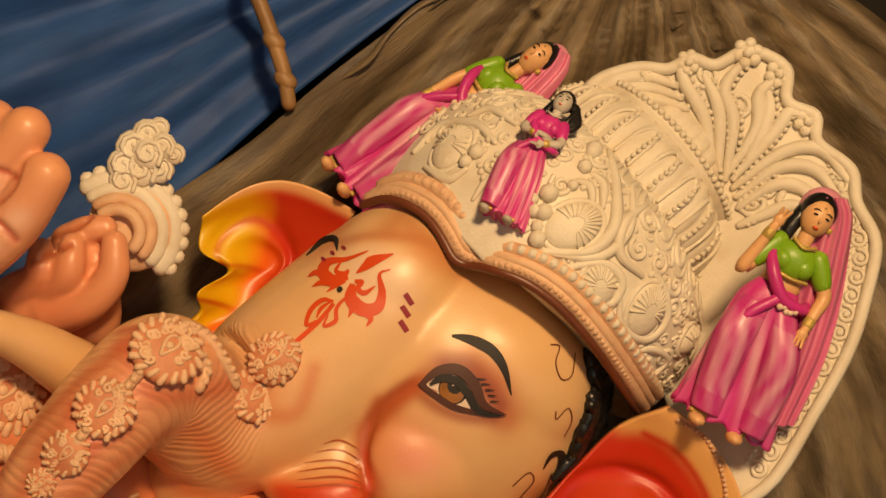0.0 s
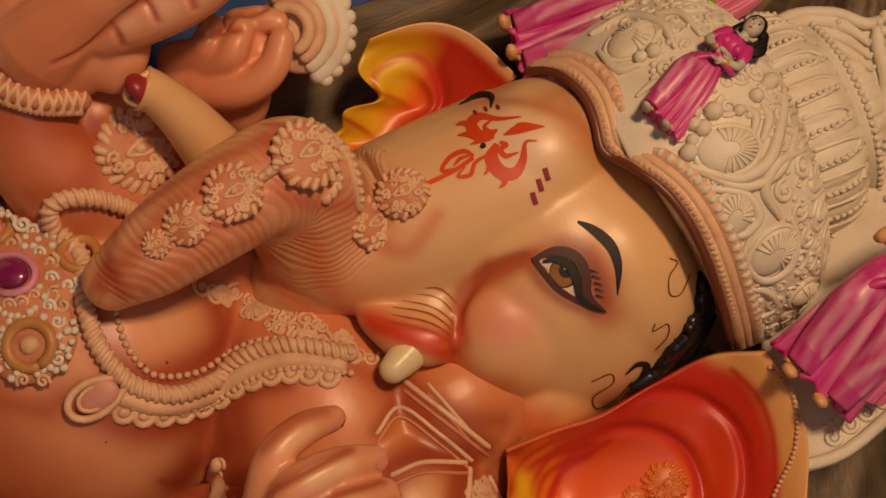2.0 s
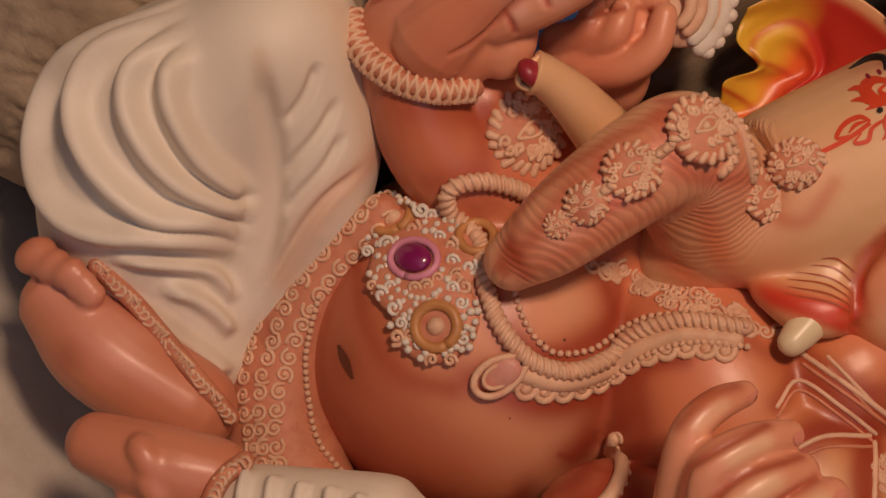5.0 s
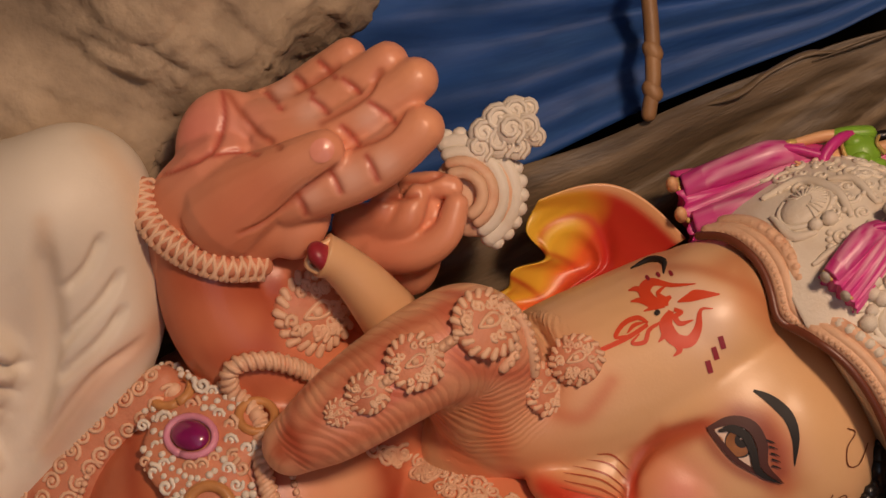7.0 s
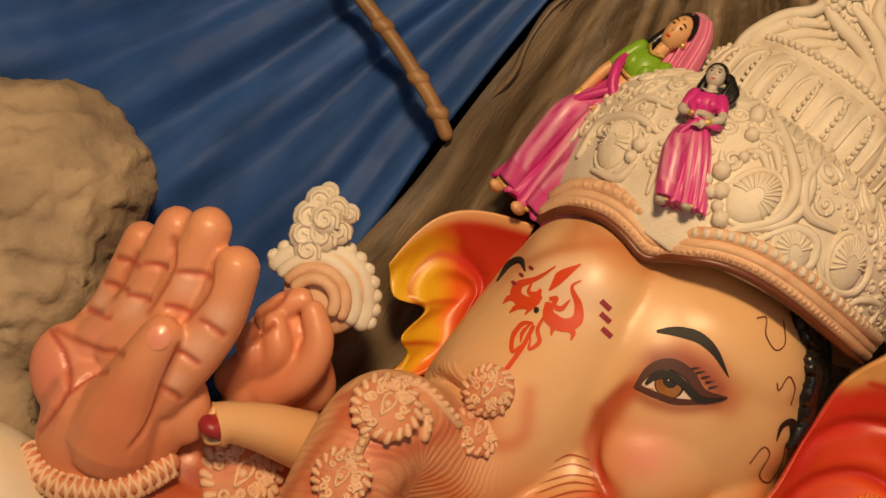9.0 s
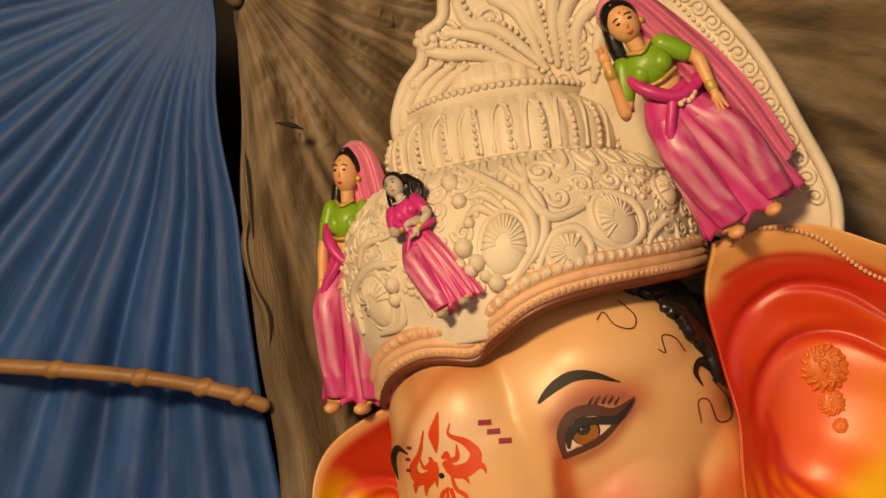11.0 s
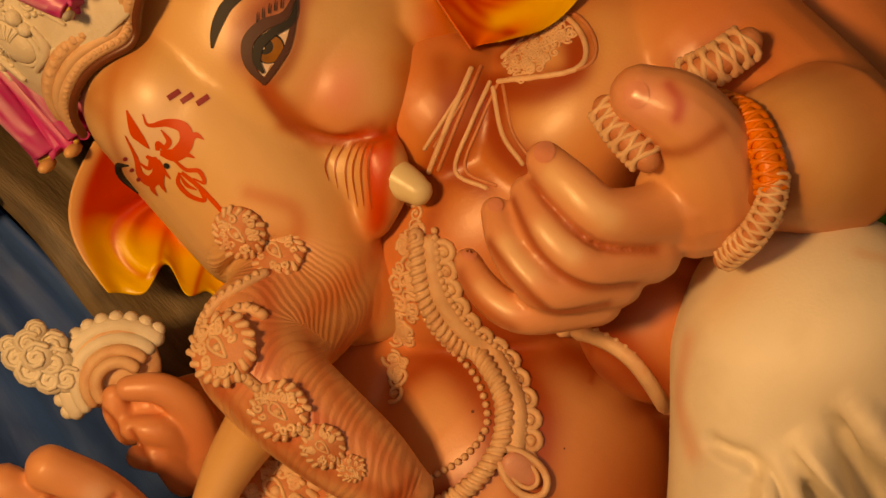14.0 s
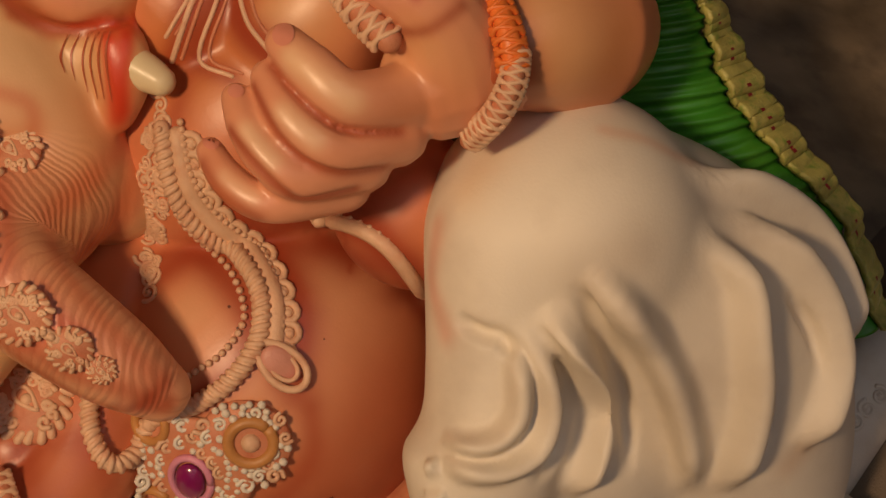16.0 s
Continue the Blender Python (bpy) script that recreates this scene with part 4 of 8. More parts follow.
# paint on the skin: airbrush, with some shade put into the colour
sprayed(head, CREAM, [
    ([(0.046, 0.120, 1.707), (0.174, 0.100, 1.768)], 0.14, (0.76, 0.45, 0.19), 0.6),
    ([(0.249, 0.090, 1.558)], 0.060, (0.80, 0.25, 0.19), 0.75),
    ([(0.027, 0.100, 1.718)], 0.055, (0.82, 0.60, 0.45), 0.8), ([(-0.017, 0.100, 1.707)], 0.04, (0.82, 0.60, 0.45), 0.6),
    ([(0.211, 0.100, 1.730), (0.264, 0.100, 1.728)], 0.022, (0.62, 0.20, 0.07), 0.7),
    ([(0.187, 0.100, 1.578), (0.240, 0.080, 1.472)], 0.028, (0.72, 0.26, 0.10), 0.6),
    ([(-0.016, 0.100, 1.432), (-0.103, 0.000, 1.402), (-0.111, -0.060, 1.253), (-0.102, -0.050, 1.107)], 0.10, (0.72, 0.29, 0.165), 0.85),
    ([(-0.176, 0.000, 1.415), (-0.190, 0.000, 1.277), (-0.175, 0.000, 1.133), (-0.113, 0.000, 1.052)], 0.018, (0.44, 0.09, 0.03), 0.7),
    ([(-0.156, 0.000, 1.342), (-0.168, 0.000, 1.219), (-0.137, 0.000, 1.135), (-0.109, 0.000, 1.055)], 0.016, (0.46, 0.09, 0.03), 0.6),
    ([(0.126, 0.100, 1.392), (0.037, 0.120, 1.316)], 0.07, (0.74, 0.32, 0.13), 0.6),
    ([(0.226, 0.070, 1.470), (0.193, 0.070, 1.425), (0.142, 0.090, 1.365)], 0.035, (0.80, 0.22, 0.05), 0.4), ([(0.229, 0.070, 1.473), (0.191, 0.070, 1.427), (0.144, 0.090, 1.374)], 0.017, (0.66, 0.045, 0.012), 1.0),
    ([(0.156, 0.090, 1.582), (0.190, 0.080, 1.526), (0.235, 0.070, 1.478)], 0.012, (0.55, 0.14, 0.03), 0.8),
    ([(0.103, 0.120, 1.296), (-0.003, 0.120, 1.254), (-0.015, 0.060, 1.351), (0.057, 0.100, 1.339)], 0.022, (0.60, 0.18, 0.05), 0.5),
    ([(0.194, 0.100, 1.686), (0.257, 0.100, 1.719), (0.316, 0.120, 1.706)], 0.034, (0.50, 0.140, 0.050), 0.85),
    ([(0.181, 0.100, 1.637), (0.220, 0.100, 1.639), (0.264, 0.100, 1.657), (0.302, 0.100, 1.690)], 0.012, (0.34, 0.075, 0.028), 0.8),
    ([(0.186, 0.100, 1.698), (0.212, 0.100, 1.719), (0.251, 0.100, 1.720), (0.292, 0.100, 1.711)], 0.018, (0.30, 0.060, 0.022), 0.8),
    # crease between the forehead lobes, painted dark on a smooth form
    ([(-0.064, 0.200, 1.699), (-0.032, 0.200, 1.755), (0.028, 0.200, 1.804), (0.092, 0.200, 1.818)], 0.014, (0.52, 0.17, 0.06), 0.7),
    ([(0.180, 0.100, 1.662), (0.172, 0.100, 1.601), (0.172, 0.100, 1.528)], 0.016, (0.48, 0.15, 0.05), 0.75),
    # browner band just below the crown rim
    ([(-0.047, 0.140, 1.806), (0.091, 0.100, 1.816), (0.194, 0.100, 1.867), (0.337, 0.120, 1.879)], 0.030, (0.52, 0.17, 0.05), 0.65),
    ([(0.098, 0.100, 1.810), (0.039, 0.120, 1.787)], 0.025, (0.62, 0.26, 0.09), 0.6),
    ([(0.530, 0.160, 1.643), (0.463, 0.140, 1.558), (0.350, 0.120, 1.503)], 0.05, (0.72, 0.24, 0.05), 0.7),
    ([(0.494, 0.160, 1.579), (0.433, 0.140, 1.504), (0.326, 0.120, 1.446), (0.259, 0.080, 1.460)], 0.032, (0.62, 0.15, 0.03), 0.85),
    ([(0.179, 0.100, 1.634), (0.179, 0.100, 1.569), (0.206, 0.100, 1.507), (0.256, 0.100, 1.463)], 0.014, (0.50, 0.11, 0.03), 0.85),
    ([(0.337, 0.100, 1.501), (0.274, 0.100, 1.458)], 0.03, (0.62, 0.15, 0.03), 0.7),
    ([(-0.196, 0.200, 1.734), (-0.088, 0.200, 1.678)], 0.03, (0.62, 0.20, 0.08), 0.5),
])
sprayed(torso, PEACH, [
    ([(0.158, -0.100, 1.026)], 0.10, (0.78, 0.41, 0.21), 0.8), ([(0.012, 0.000, 1.137)], 0.055, (0.78, 0.40, 0.21), 0.7),
    ([(0.560, 0.000, 1.355), (0.420, 0.000, 1.320)], 0.09, (0.80, 0.46, 0.21), 0.85), ([(0.697, -0.100, 1.089), (0.679, -0.100, 0.990)], 0.12, (0.79, 0.43, 0.19), 0.85),
    ([(-0.103, 0.000, 0.977), (-0.027, 0.000, 0.887)], 0.09, (0.78, 0.40, 0.21), 0.6),
    ([(0.539, -0.100, 1.132), (0.580, -0.100, 0.996)], 0.035, (0.46, 0.09, 0.025), 0.7),
    ([(0.047, -0.040, 0.854), (-0.002, -0.040, 1.032)], 0.12, (0.76, 0.40, 0.20), 0.5),
    # navel: darkness of the hollow is painted, the belly has no hole
    ([(-0.097, -0.030, 0.772)], 0.030, (0.05, 0.02, 0.012), 0.9),
    ([(-0.129, -0.020, 0.784), (-0.062, -0.020, 0.752)], 0.030, (0.52, 0.20, 0.09), 0.5),
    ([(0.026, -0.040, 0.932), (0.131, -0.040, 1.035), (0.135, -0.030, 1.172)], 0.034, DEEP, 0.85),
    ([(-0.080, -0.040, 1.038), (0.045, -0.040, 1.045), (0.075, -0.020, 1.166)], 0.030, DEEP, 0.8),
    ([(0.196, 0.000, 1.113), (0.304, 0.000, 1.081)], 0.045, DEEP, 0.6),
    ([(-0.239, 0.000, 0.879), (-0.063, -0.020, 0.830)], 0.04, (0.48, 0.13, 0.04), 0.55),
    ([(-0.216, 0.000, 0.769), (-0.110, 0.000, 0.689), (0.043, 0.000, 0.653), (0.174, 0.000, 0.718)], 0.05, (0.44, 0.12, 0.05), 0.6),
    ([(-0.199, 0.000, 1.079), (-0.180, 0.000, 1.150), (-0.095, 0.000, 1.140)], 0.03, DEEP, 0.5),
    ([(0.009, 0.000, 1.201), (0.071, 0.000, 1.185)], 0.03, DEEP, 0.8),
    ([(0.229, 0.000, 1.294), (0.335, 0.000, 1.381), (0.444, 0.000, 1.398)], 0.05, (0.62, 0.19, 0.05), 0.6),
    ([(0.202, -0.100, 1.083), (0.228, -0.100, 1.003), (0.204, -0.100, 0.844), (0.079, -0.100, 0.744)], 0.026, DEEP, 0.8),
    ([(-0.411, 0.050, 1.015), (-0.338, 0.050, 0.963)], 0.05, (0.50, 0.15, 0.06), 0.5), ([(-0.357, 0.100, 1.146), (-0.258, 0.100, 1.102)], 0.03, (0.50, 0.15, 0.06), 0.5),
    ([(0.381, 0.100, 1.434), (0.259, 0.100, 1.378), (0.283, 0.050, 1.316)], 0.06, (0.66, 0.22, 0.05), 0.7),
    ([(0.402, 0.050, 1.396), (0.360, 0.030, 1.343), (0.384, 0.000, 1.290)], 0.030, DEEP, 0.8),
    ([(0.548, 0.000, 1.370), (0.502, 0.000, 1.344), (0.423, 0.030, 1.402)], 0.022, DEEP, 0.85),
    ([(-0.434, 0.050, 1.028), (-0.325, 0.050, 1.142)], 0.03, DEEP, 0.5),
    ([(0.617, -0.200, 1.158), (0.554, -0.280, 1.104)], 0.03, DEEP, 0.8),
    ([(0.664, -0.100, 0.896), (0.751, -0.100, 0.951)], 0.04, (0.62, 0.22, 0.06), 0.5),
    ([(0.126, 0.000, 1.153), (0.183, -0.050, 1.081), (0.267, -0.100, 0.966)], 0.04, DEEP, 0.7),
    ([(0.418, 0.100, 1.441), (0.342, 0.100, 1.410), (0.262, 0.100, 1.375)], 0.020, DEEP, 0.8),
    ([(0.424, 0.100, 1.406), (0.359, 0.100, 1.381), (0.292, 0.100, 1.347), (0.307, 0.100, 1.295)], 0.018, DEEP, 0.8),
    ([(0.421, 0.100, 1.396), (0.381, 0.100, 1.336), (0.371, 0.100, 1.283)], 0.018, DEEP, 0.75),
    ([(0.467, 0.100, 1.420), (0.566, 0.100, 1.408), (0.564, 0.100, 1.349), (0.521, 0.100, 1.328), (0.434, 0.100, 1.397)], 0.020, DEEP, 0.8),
    ([(0.512, 0.100, 1.388)], 0.035, (0.76, 0.42, 0.2), 0.9),
])
# red-brown airbrush along the edges of the forms and round the relief work, deepened as painted shade
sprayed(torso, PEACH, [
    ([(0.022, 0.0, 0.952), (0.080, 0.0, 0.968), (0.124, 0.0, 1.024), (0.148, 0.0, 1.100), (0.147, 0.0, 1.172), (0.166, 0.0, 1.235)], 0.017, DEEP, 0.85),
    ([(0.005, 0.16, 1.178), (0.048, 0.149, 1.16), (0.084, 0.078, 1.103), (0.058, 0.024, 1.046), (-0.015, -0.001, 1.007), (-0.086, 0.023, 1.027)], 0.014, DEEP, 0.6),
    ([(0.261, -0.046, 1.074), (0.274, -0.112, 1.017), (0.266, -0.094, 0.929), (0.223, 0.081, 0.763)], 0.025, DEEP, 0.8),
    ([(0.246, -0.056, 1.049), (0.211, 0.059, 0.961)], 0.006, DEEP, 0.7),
    # shade of the lower right belly, put into the paint
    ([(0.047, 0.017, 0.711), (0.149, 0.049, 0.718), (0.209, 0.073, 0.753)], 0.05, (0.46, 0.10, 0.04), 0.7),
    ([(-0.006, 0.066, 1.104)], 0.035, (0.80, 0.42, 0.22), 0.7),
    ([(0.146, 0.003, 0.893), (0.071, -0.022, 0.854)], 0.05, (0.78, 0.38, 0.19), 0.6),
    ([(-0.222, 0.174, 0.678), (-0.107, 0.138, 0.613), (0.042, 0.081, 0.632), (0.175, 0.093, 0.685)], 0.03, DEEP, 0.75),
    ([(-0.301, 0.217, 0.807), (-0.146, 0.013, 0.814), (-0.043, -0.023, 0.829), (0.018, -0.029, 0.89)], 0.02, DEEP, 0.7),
    # lower belly darkened for the shadow of fist and knee
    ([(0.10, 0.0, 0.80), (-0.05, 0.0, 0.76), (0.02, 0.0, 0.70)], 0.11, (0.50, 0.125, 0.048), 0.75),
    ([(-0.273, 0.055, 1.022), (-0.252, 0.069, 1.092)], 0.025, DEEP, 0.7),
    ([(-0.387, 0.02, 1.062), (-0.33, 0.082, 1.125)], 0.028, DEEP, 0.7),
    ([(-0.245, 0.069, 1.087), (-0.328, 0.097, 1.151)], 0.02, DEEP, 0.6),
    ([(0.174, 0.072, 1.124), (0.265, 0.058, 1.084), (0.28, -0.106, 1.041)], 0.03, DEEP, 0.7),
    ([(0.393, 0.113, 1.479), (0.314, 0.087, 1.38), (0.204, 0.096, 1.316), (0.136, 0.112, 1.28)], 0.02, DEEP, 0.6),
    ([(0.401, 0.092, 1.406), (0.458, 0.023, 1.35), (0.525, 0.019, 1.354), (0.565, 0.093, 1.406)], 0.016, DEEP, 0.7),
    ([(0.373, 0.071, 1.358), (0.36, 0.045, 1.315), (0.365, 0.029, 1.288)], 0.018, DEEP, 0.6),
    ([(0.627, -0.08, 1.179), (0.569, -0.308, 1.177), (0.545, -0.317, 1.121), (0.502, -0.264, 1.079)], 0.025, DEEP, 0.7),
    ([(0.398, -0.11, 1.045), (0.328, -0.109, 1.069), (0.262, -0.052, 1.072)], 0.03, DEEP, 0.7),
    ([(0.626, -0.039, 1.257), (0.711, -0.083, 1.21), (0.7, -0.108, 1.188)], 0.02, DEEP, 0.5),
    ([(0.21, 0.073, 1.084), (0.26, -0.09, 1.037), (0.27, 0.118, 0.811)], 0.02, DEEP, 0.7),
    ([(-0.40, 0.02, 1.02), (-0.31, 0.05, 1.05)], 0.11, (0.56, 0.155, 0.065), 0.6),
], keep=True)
sprayed(head, CREAM, [
    (CHEEK, 0.0075, (0.34, 0.055, 0.018), 0.85),
    ([(-0.128, -0.071, 1.106), (-0.081, -0.067, 1.102)], 0.014, DEEP, 0.8),
    ([(-0.014, 0.089, 1.283)], 0.016, DEEP, 0.6),
    ([(-0.183, -0.011, 1.388), (-0.098, -0.037, 1.376), (-0.042, 0.023, 1.425), (-0.025, 0.086, 1.455)], 0.016, (0.55, 0.13, 0.06), 0.7),
    ([(-0.17, -0.052, 1.285), (-0.117, -0.072, 1.267), (-0.091, -0.053, 1.316)], 0.014, (0.55, 0.13, 0.06), 0.7),
    ([(-0.138, -0.077, 1.213), (-0.1, -0.076, 1.229), (-0.105, -0.069, 1.269)], 0.012, (0.55, 0.13, 0.06), 0.7),
    ([(-0.009, 0.088, 1.447), (0.041, 0.099, 1.443), (0.078, 0.095, 1.482), (0.049, 0.098, 1.547)], 0.014, (0.62, 0.17, 0.06), 0.6),
    ([(0.005, 0.052, 1.357), (0.116, 0.137, 1.338), (0.184, 0.079, 1.394)], 0.022, (0.70, 0.17, 0.06), 0.55),
    ([(0.021, 0.15, 1.255), (0.087, 0.15, 1.259)], 0.03, (0.62, 0.18, 0.08), 0.5),
    ([(0.159, 0.095, 1.378), (0.199, 0.074, 1.426), (0.261, 0.099, 1.451), (0.312, 0.217, 1.421)], 0.013, (0.70, 0.07, 0.015), 0.9),
    ([(0.249, 0.1, 1.487), (0.187, 0.115, 1.516), (0.166, 0.112, 1.571), (0.176, 0.097, 1.65)], 0.012, (0.50, 0.11, 0.04), 0.7),
    ([(0.292, 0.092, 1.512)], 0.03, (0.80, 0.50, 0.26), 0.5),
    ([(0.436, 0.156, 1.531), (0.376, 0.165, 1.468), (0.293, 0.233, 1.406)], 0.022, (0.66, 0.14, 0.03), 0.7),
    ([(0.205, 0.106, 1.511), (0.241, 0.095, 1.476), (0.24, 0.078, 1.443), (0.198, 0.073, 1.413), (0.149, 0.104, 1.37)], 0.009, (0.66, 0.05, 0.015), 0.6),
    ([(0.137, 0.121, 1.354), (0.11, 0.153, 1.296), (0.017, 0.128, 1.27), (-0.04, 0.079, 1.283)], 0.022, (0.66, 0.16, 0.05), 0.6),
    ([(-0.021, 0.031, 1.368), (-0.053, -0.014, 1.319), (-0.073, -0.066, 1.213), (-0.082, -0.07, 1.111)], 0.018, (0.60, 0.15, 0.06), 0.55),
    ([(-0.153, 0.035, 1.457), (-0.197, 0.017, 1.398)], 0.014, (0.50, 0.10, 0.04), 0.7),

], keep=True)
# creases are darkened in the paint, red airbrush and shade together
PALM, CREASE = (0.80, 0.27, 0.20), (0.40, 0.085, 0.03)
# pale tone of the finger pads, also their painted highlight
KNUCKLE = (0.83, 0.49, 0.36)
HAND_PAINT = [
    ([(-0.595, 0.040, 1.164)], 0.075, PALM, 0.8), ([(-0.557, 0.040, 1.244)], 0.05, (0.80, 0.34, 0.24), 0.5),
    ([(-0.427, 0.000, 1.286)], 0.022, KNUCKLE, 0.9), ([(-0.420, 0.000, 1.352)], 0.024, KNUCKLE, 0.9), ([(-0.415, 0.000, 1.409)], 0.02, KNUCKLE, 0.9),
    ([(-0.571, 0.000, 1.330)], 0.022, KNUCKLE, 0.9), ([(-0.526, 0.000, 1.347)], 0.022, KNUCKLE, 0.9), ([(-0.476, 0.000, 1.421)], 0.022, KNUCKLE, 0.9),
    ([(-0.511, 0.000, 1.516)], 0.03, (0.78, 0.36, 0.17), 0.6), ([(-0.436, 0.000, 1.495)], 0.03, (0.78, 0.36, 0.17), 0.6),
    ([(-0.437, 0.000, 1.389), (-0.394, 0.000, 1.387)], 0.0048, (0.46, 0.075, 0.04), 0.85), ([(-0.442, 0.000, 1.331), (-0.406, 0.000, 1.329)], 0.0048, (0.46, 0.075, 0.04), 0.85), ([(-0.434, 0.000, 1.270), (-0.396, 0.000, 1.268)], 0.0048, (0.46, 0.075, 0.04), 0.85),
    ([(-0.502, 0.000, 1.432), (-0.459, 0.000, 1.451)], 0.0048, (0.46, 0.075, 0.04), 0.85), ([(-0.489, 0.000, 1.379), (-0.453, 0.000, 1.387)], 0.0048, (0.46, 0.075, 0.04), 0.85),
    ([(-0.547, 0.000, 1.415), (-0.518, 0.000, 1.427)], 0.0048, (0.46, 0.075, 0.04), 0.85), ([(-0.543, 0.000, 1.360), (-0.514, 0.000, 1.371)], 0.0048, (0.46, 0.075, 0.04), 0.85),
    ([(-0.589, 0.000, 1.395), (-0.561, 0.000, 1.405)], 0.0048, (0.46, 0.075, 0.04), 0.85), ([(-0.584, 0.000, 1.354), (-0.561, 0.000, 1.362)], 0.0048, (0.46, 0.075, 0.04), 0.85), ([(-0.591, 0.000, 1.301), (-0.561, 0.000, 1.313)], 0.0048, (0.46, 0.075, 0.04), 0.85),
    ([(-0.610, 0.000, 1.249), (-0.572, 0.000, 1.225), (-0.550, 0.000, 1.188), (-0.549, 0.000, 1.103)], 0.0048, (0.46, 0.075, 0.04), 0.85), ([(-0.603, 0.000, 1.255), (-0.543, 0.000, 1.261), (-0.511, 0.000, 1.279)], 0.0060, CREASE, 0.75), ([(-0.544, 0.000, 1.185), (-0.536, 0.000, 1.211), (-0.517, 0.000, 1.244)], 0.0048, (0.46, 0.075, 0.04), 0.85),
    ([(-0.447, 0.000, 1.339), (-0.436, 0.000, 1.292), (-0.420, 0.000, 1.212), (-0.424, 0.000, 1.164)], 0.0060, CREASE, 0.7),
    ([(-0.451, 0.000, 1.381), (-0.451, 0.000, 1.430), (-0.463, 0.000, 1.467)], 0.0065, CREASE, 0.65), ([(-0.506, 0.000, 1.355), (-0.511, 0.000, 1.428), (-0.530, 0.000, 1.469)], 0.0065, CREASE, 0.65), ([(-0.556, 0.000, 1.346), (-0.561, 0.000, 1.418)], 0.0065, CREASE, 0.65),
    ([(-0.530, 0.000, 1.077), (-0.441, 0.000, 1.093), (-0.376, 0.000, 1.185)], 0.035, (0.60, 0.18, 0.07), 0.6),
    # highlights painted along the middle of each curled finger
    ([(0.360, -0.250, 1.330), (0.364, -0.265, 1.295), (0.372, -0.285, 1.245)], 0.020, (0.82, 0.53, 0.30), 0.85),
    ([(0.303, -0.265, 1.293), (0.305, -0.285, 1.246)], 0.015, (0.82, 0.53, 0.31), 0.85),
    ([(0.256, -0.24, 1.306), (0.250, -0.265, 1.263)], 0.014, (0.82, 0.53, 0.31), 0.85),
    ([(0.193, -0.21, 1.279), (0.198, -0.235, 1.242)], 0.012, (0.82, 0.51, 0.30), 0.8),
    # lower side of the fist darker, its back paler, both in paint
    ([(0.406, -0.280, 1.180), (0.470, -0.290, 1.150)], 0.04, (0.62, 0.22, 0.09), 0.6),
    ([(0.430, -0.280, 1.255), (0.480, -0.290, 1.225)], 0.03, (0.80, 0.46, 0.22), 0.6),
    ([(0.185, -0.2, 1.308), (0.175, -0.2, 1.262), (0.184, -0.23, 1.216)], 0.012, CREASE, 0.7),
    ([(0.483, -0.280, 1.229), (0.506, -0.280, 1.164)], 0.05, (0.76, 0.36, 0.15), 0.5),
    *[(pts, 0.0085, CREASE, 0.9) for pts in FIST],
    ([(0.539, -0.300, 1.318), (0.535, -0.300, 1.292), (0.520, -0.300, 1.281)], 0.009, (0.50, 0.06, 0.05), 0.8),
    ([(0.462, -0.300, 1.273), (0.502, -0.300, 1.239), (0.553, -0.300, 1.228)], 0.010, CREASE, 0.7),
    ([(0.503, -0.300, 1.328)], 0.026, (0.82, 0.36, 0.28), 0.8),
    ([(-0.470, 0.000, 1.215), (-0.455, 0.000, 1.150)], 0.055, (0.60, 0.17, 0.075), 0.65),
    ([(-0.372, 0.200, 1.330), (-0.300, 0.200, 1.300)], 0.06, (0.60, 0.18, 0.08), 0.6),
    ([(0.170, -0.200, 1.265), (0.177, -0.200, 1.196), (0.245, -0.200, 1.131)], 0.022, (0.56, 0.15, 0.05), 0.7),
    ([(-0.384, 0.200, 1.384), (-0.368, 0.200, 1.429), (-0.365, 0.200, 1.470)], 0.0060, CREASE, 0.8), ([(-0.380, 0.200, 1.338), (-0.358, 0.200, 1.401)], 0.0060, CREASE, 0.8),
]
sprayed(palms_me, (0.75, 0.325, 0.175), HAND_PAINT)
grooved(palms_me, tree_of(palms_me), [p for p, w, c, k in HAND_PAINT if w < 0.0066 and len(p) > 1], 0.0055, 0.006)
sprayed(feet, (0.66, 0.255, 0.130), [([(-0.341, -0.140, 0.415)], 0.03, (0.45, 0.14, 0.07), 0.7), ([(-0.443, -0.100, 0.436), (-0.321, -0.100, 0.504)], 0.04, (0.80, 0.40, 0.28), 0.5)])

# ridges across the trunk, numbered along its length
co = points_of(head)
line = spline(TRUNK, 60)
run = np.concatenate([[0], np.cumsum(np.linalg.norm(np.diff(line, axis=0), axis=1))])
near = np.full(len(co), 1e9)
along = np.zeros(len(co))
for k in range(len(line)):
    d = np.linalg.norm(co - line[k], axis=1)
    hit = d < near
    near[hit], along[hit] = d[hit], run[k]
soft = np.clip((along - 0.30) / 0.10, 0, 1) * np.clip((0.16 - near) / 0.03, 0, 1)
turn = np.arctan2(co[:, 2] - 1.0, co[:, 0] - 0.3)
at = head.attributes.new("ridge", "FLOAT_VECTOR", "POINT")
tilt = along + 0.25 * (co[:, 0] + co[:, 2]) + 0.004 * np.sin(co[:, 0] * 60) + 0.003 * np.sin(co[:, 2] * 83 + 1)
at.data.foreach_set("vector", np.stack([tilt * 2 * math.pi / 0.0105, soft, soft * 0], 1).ravel())

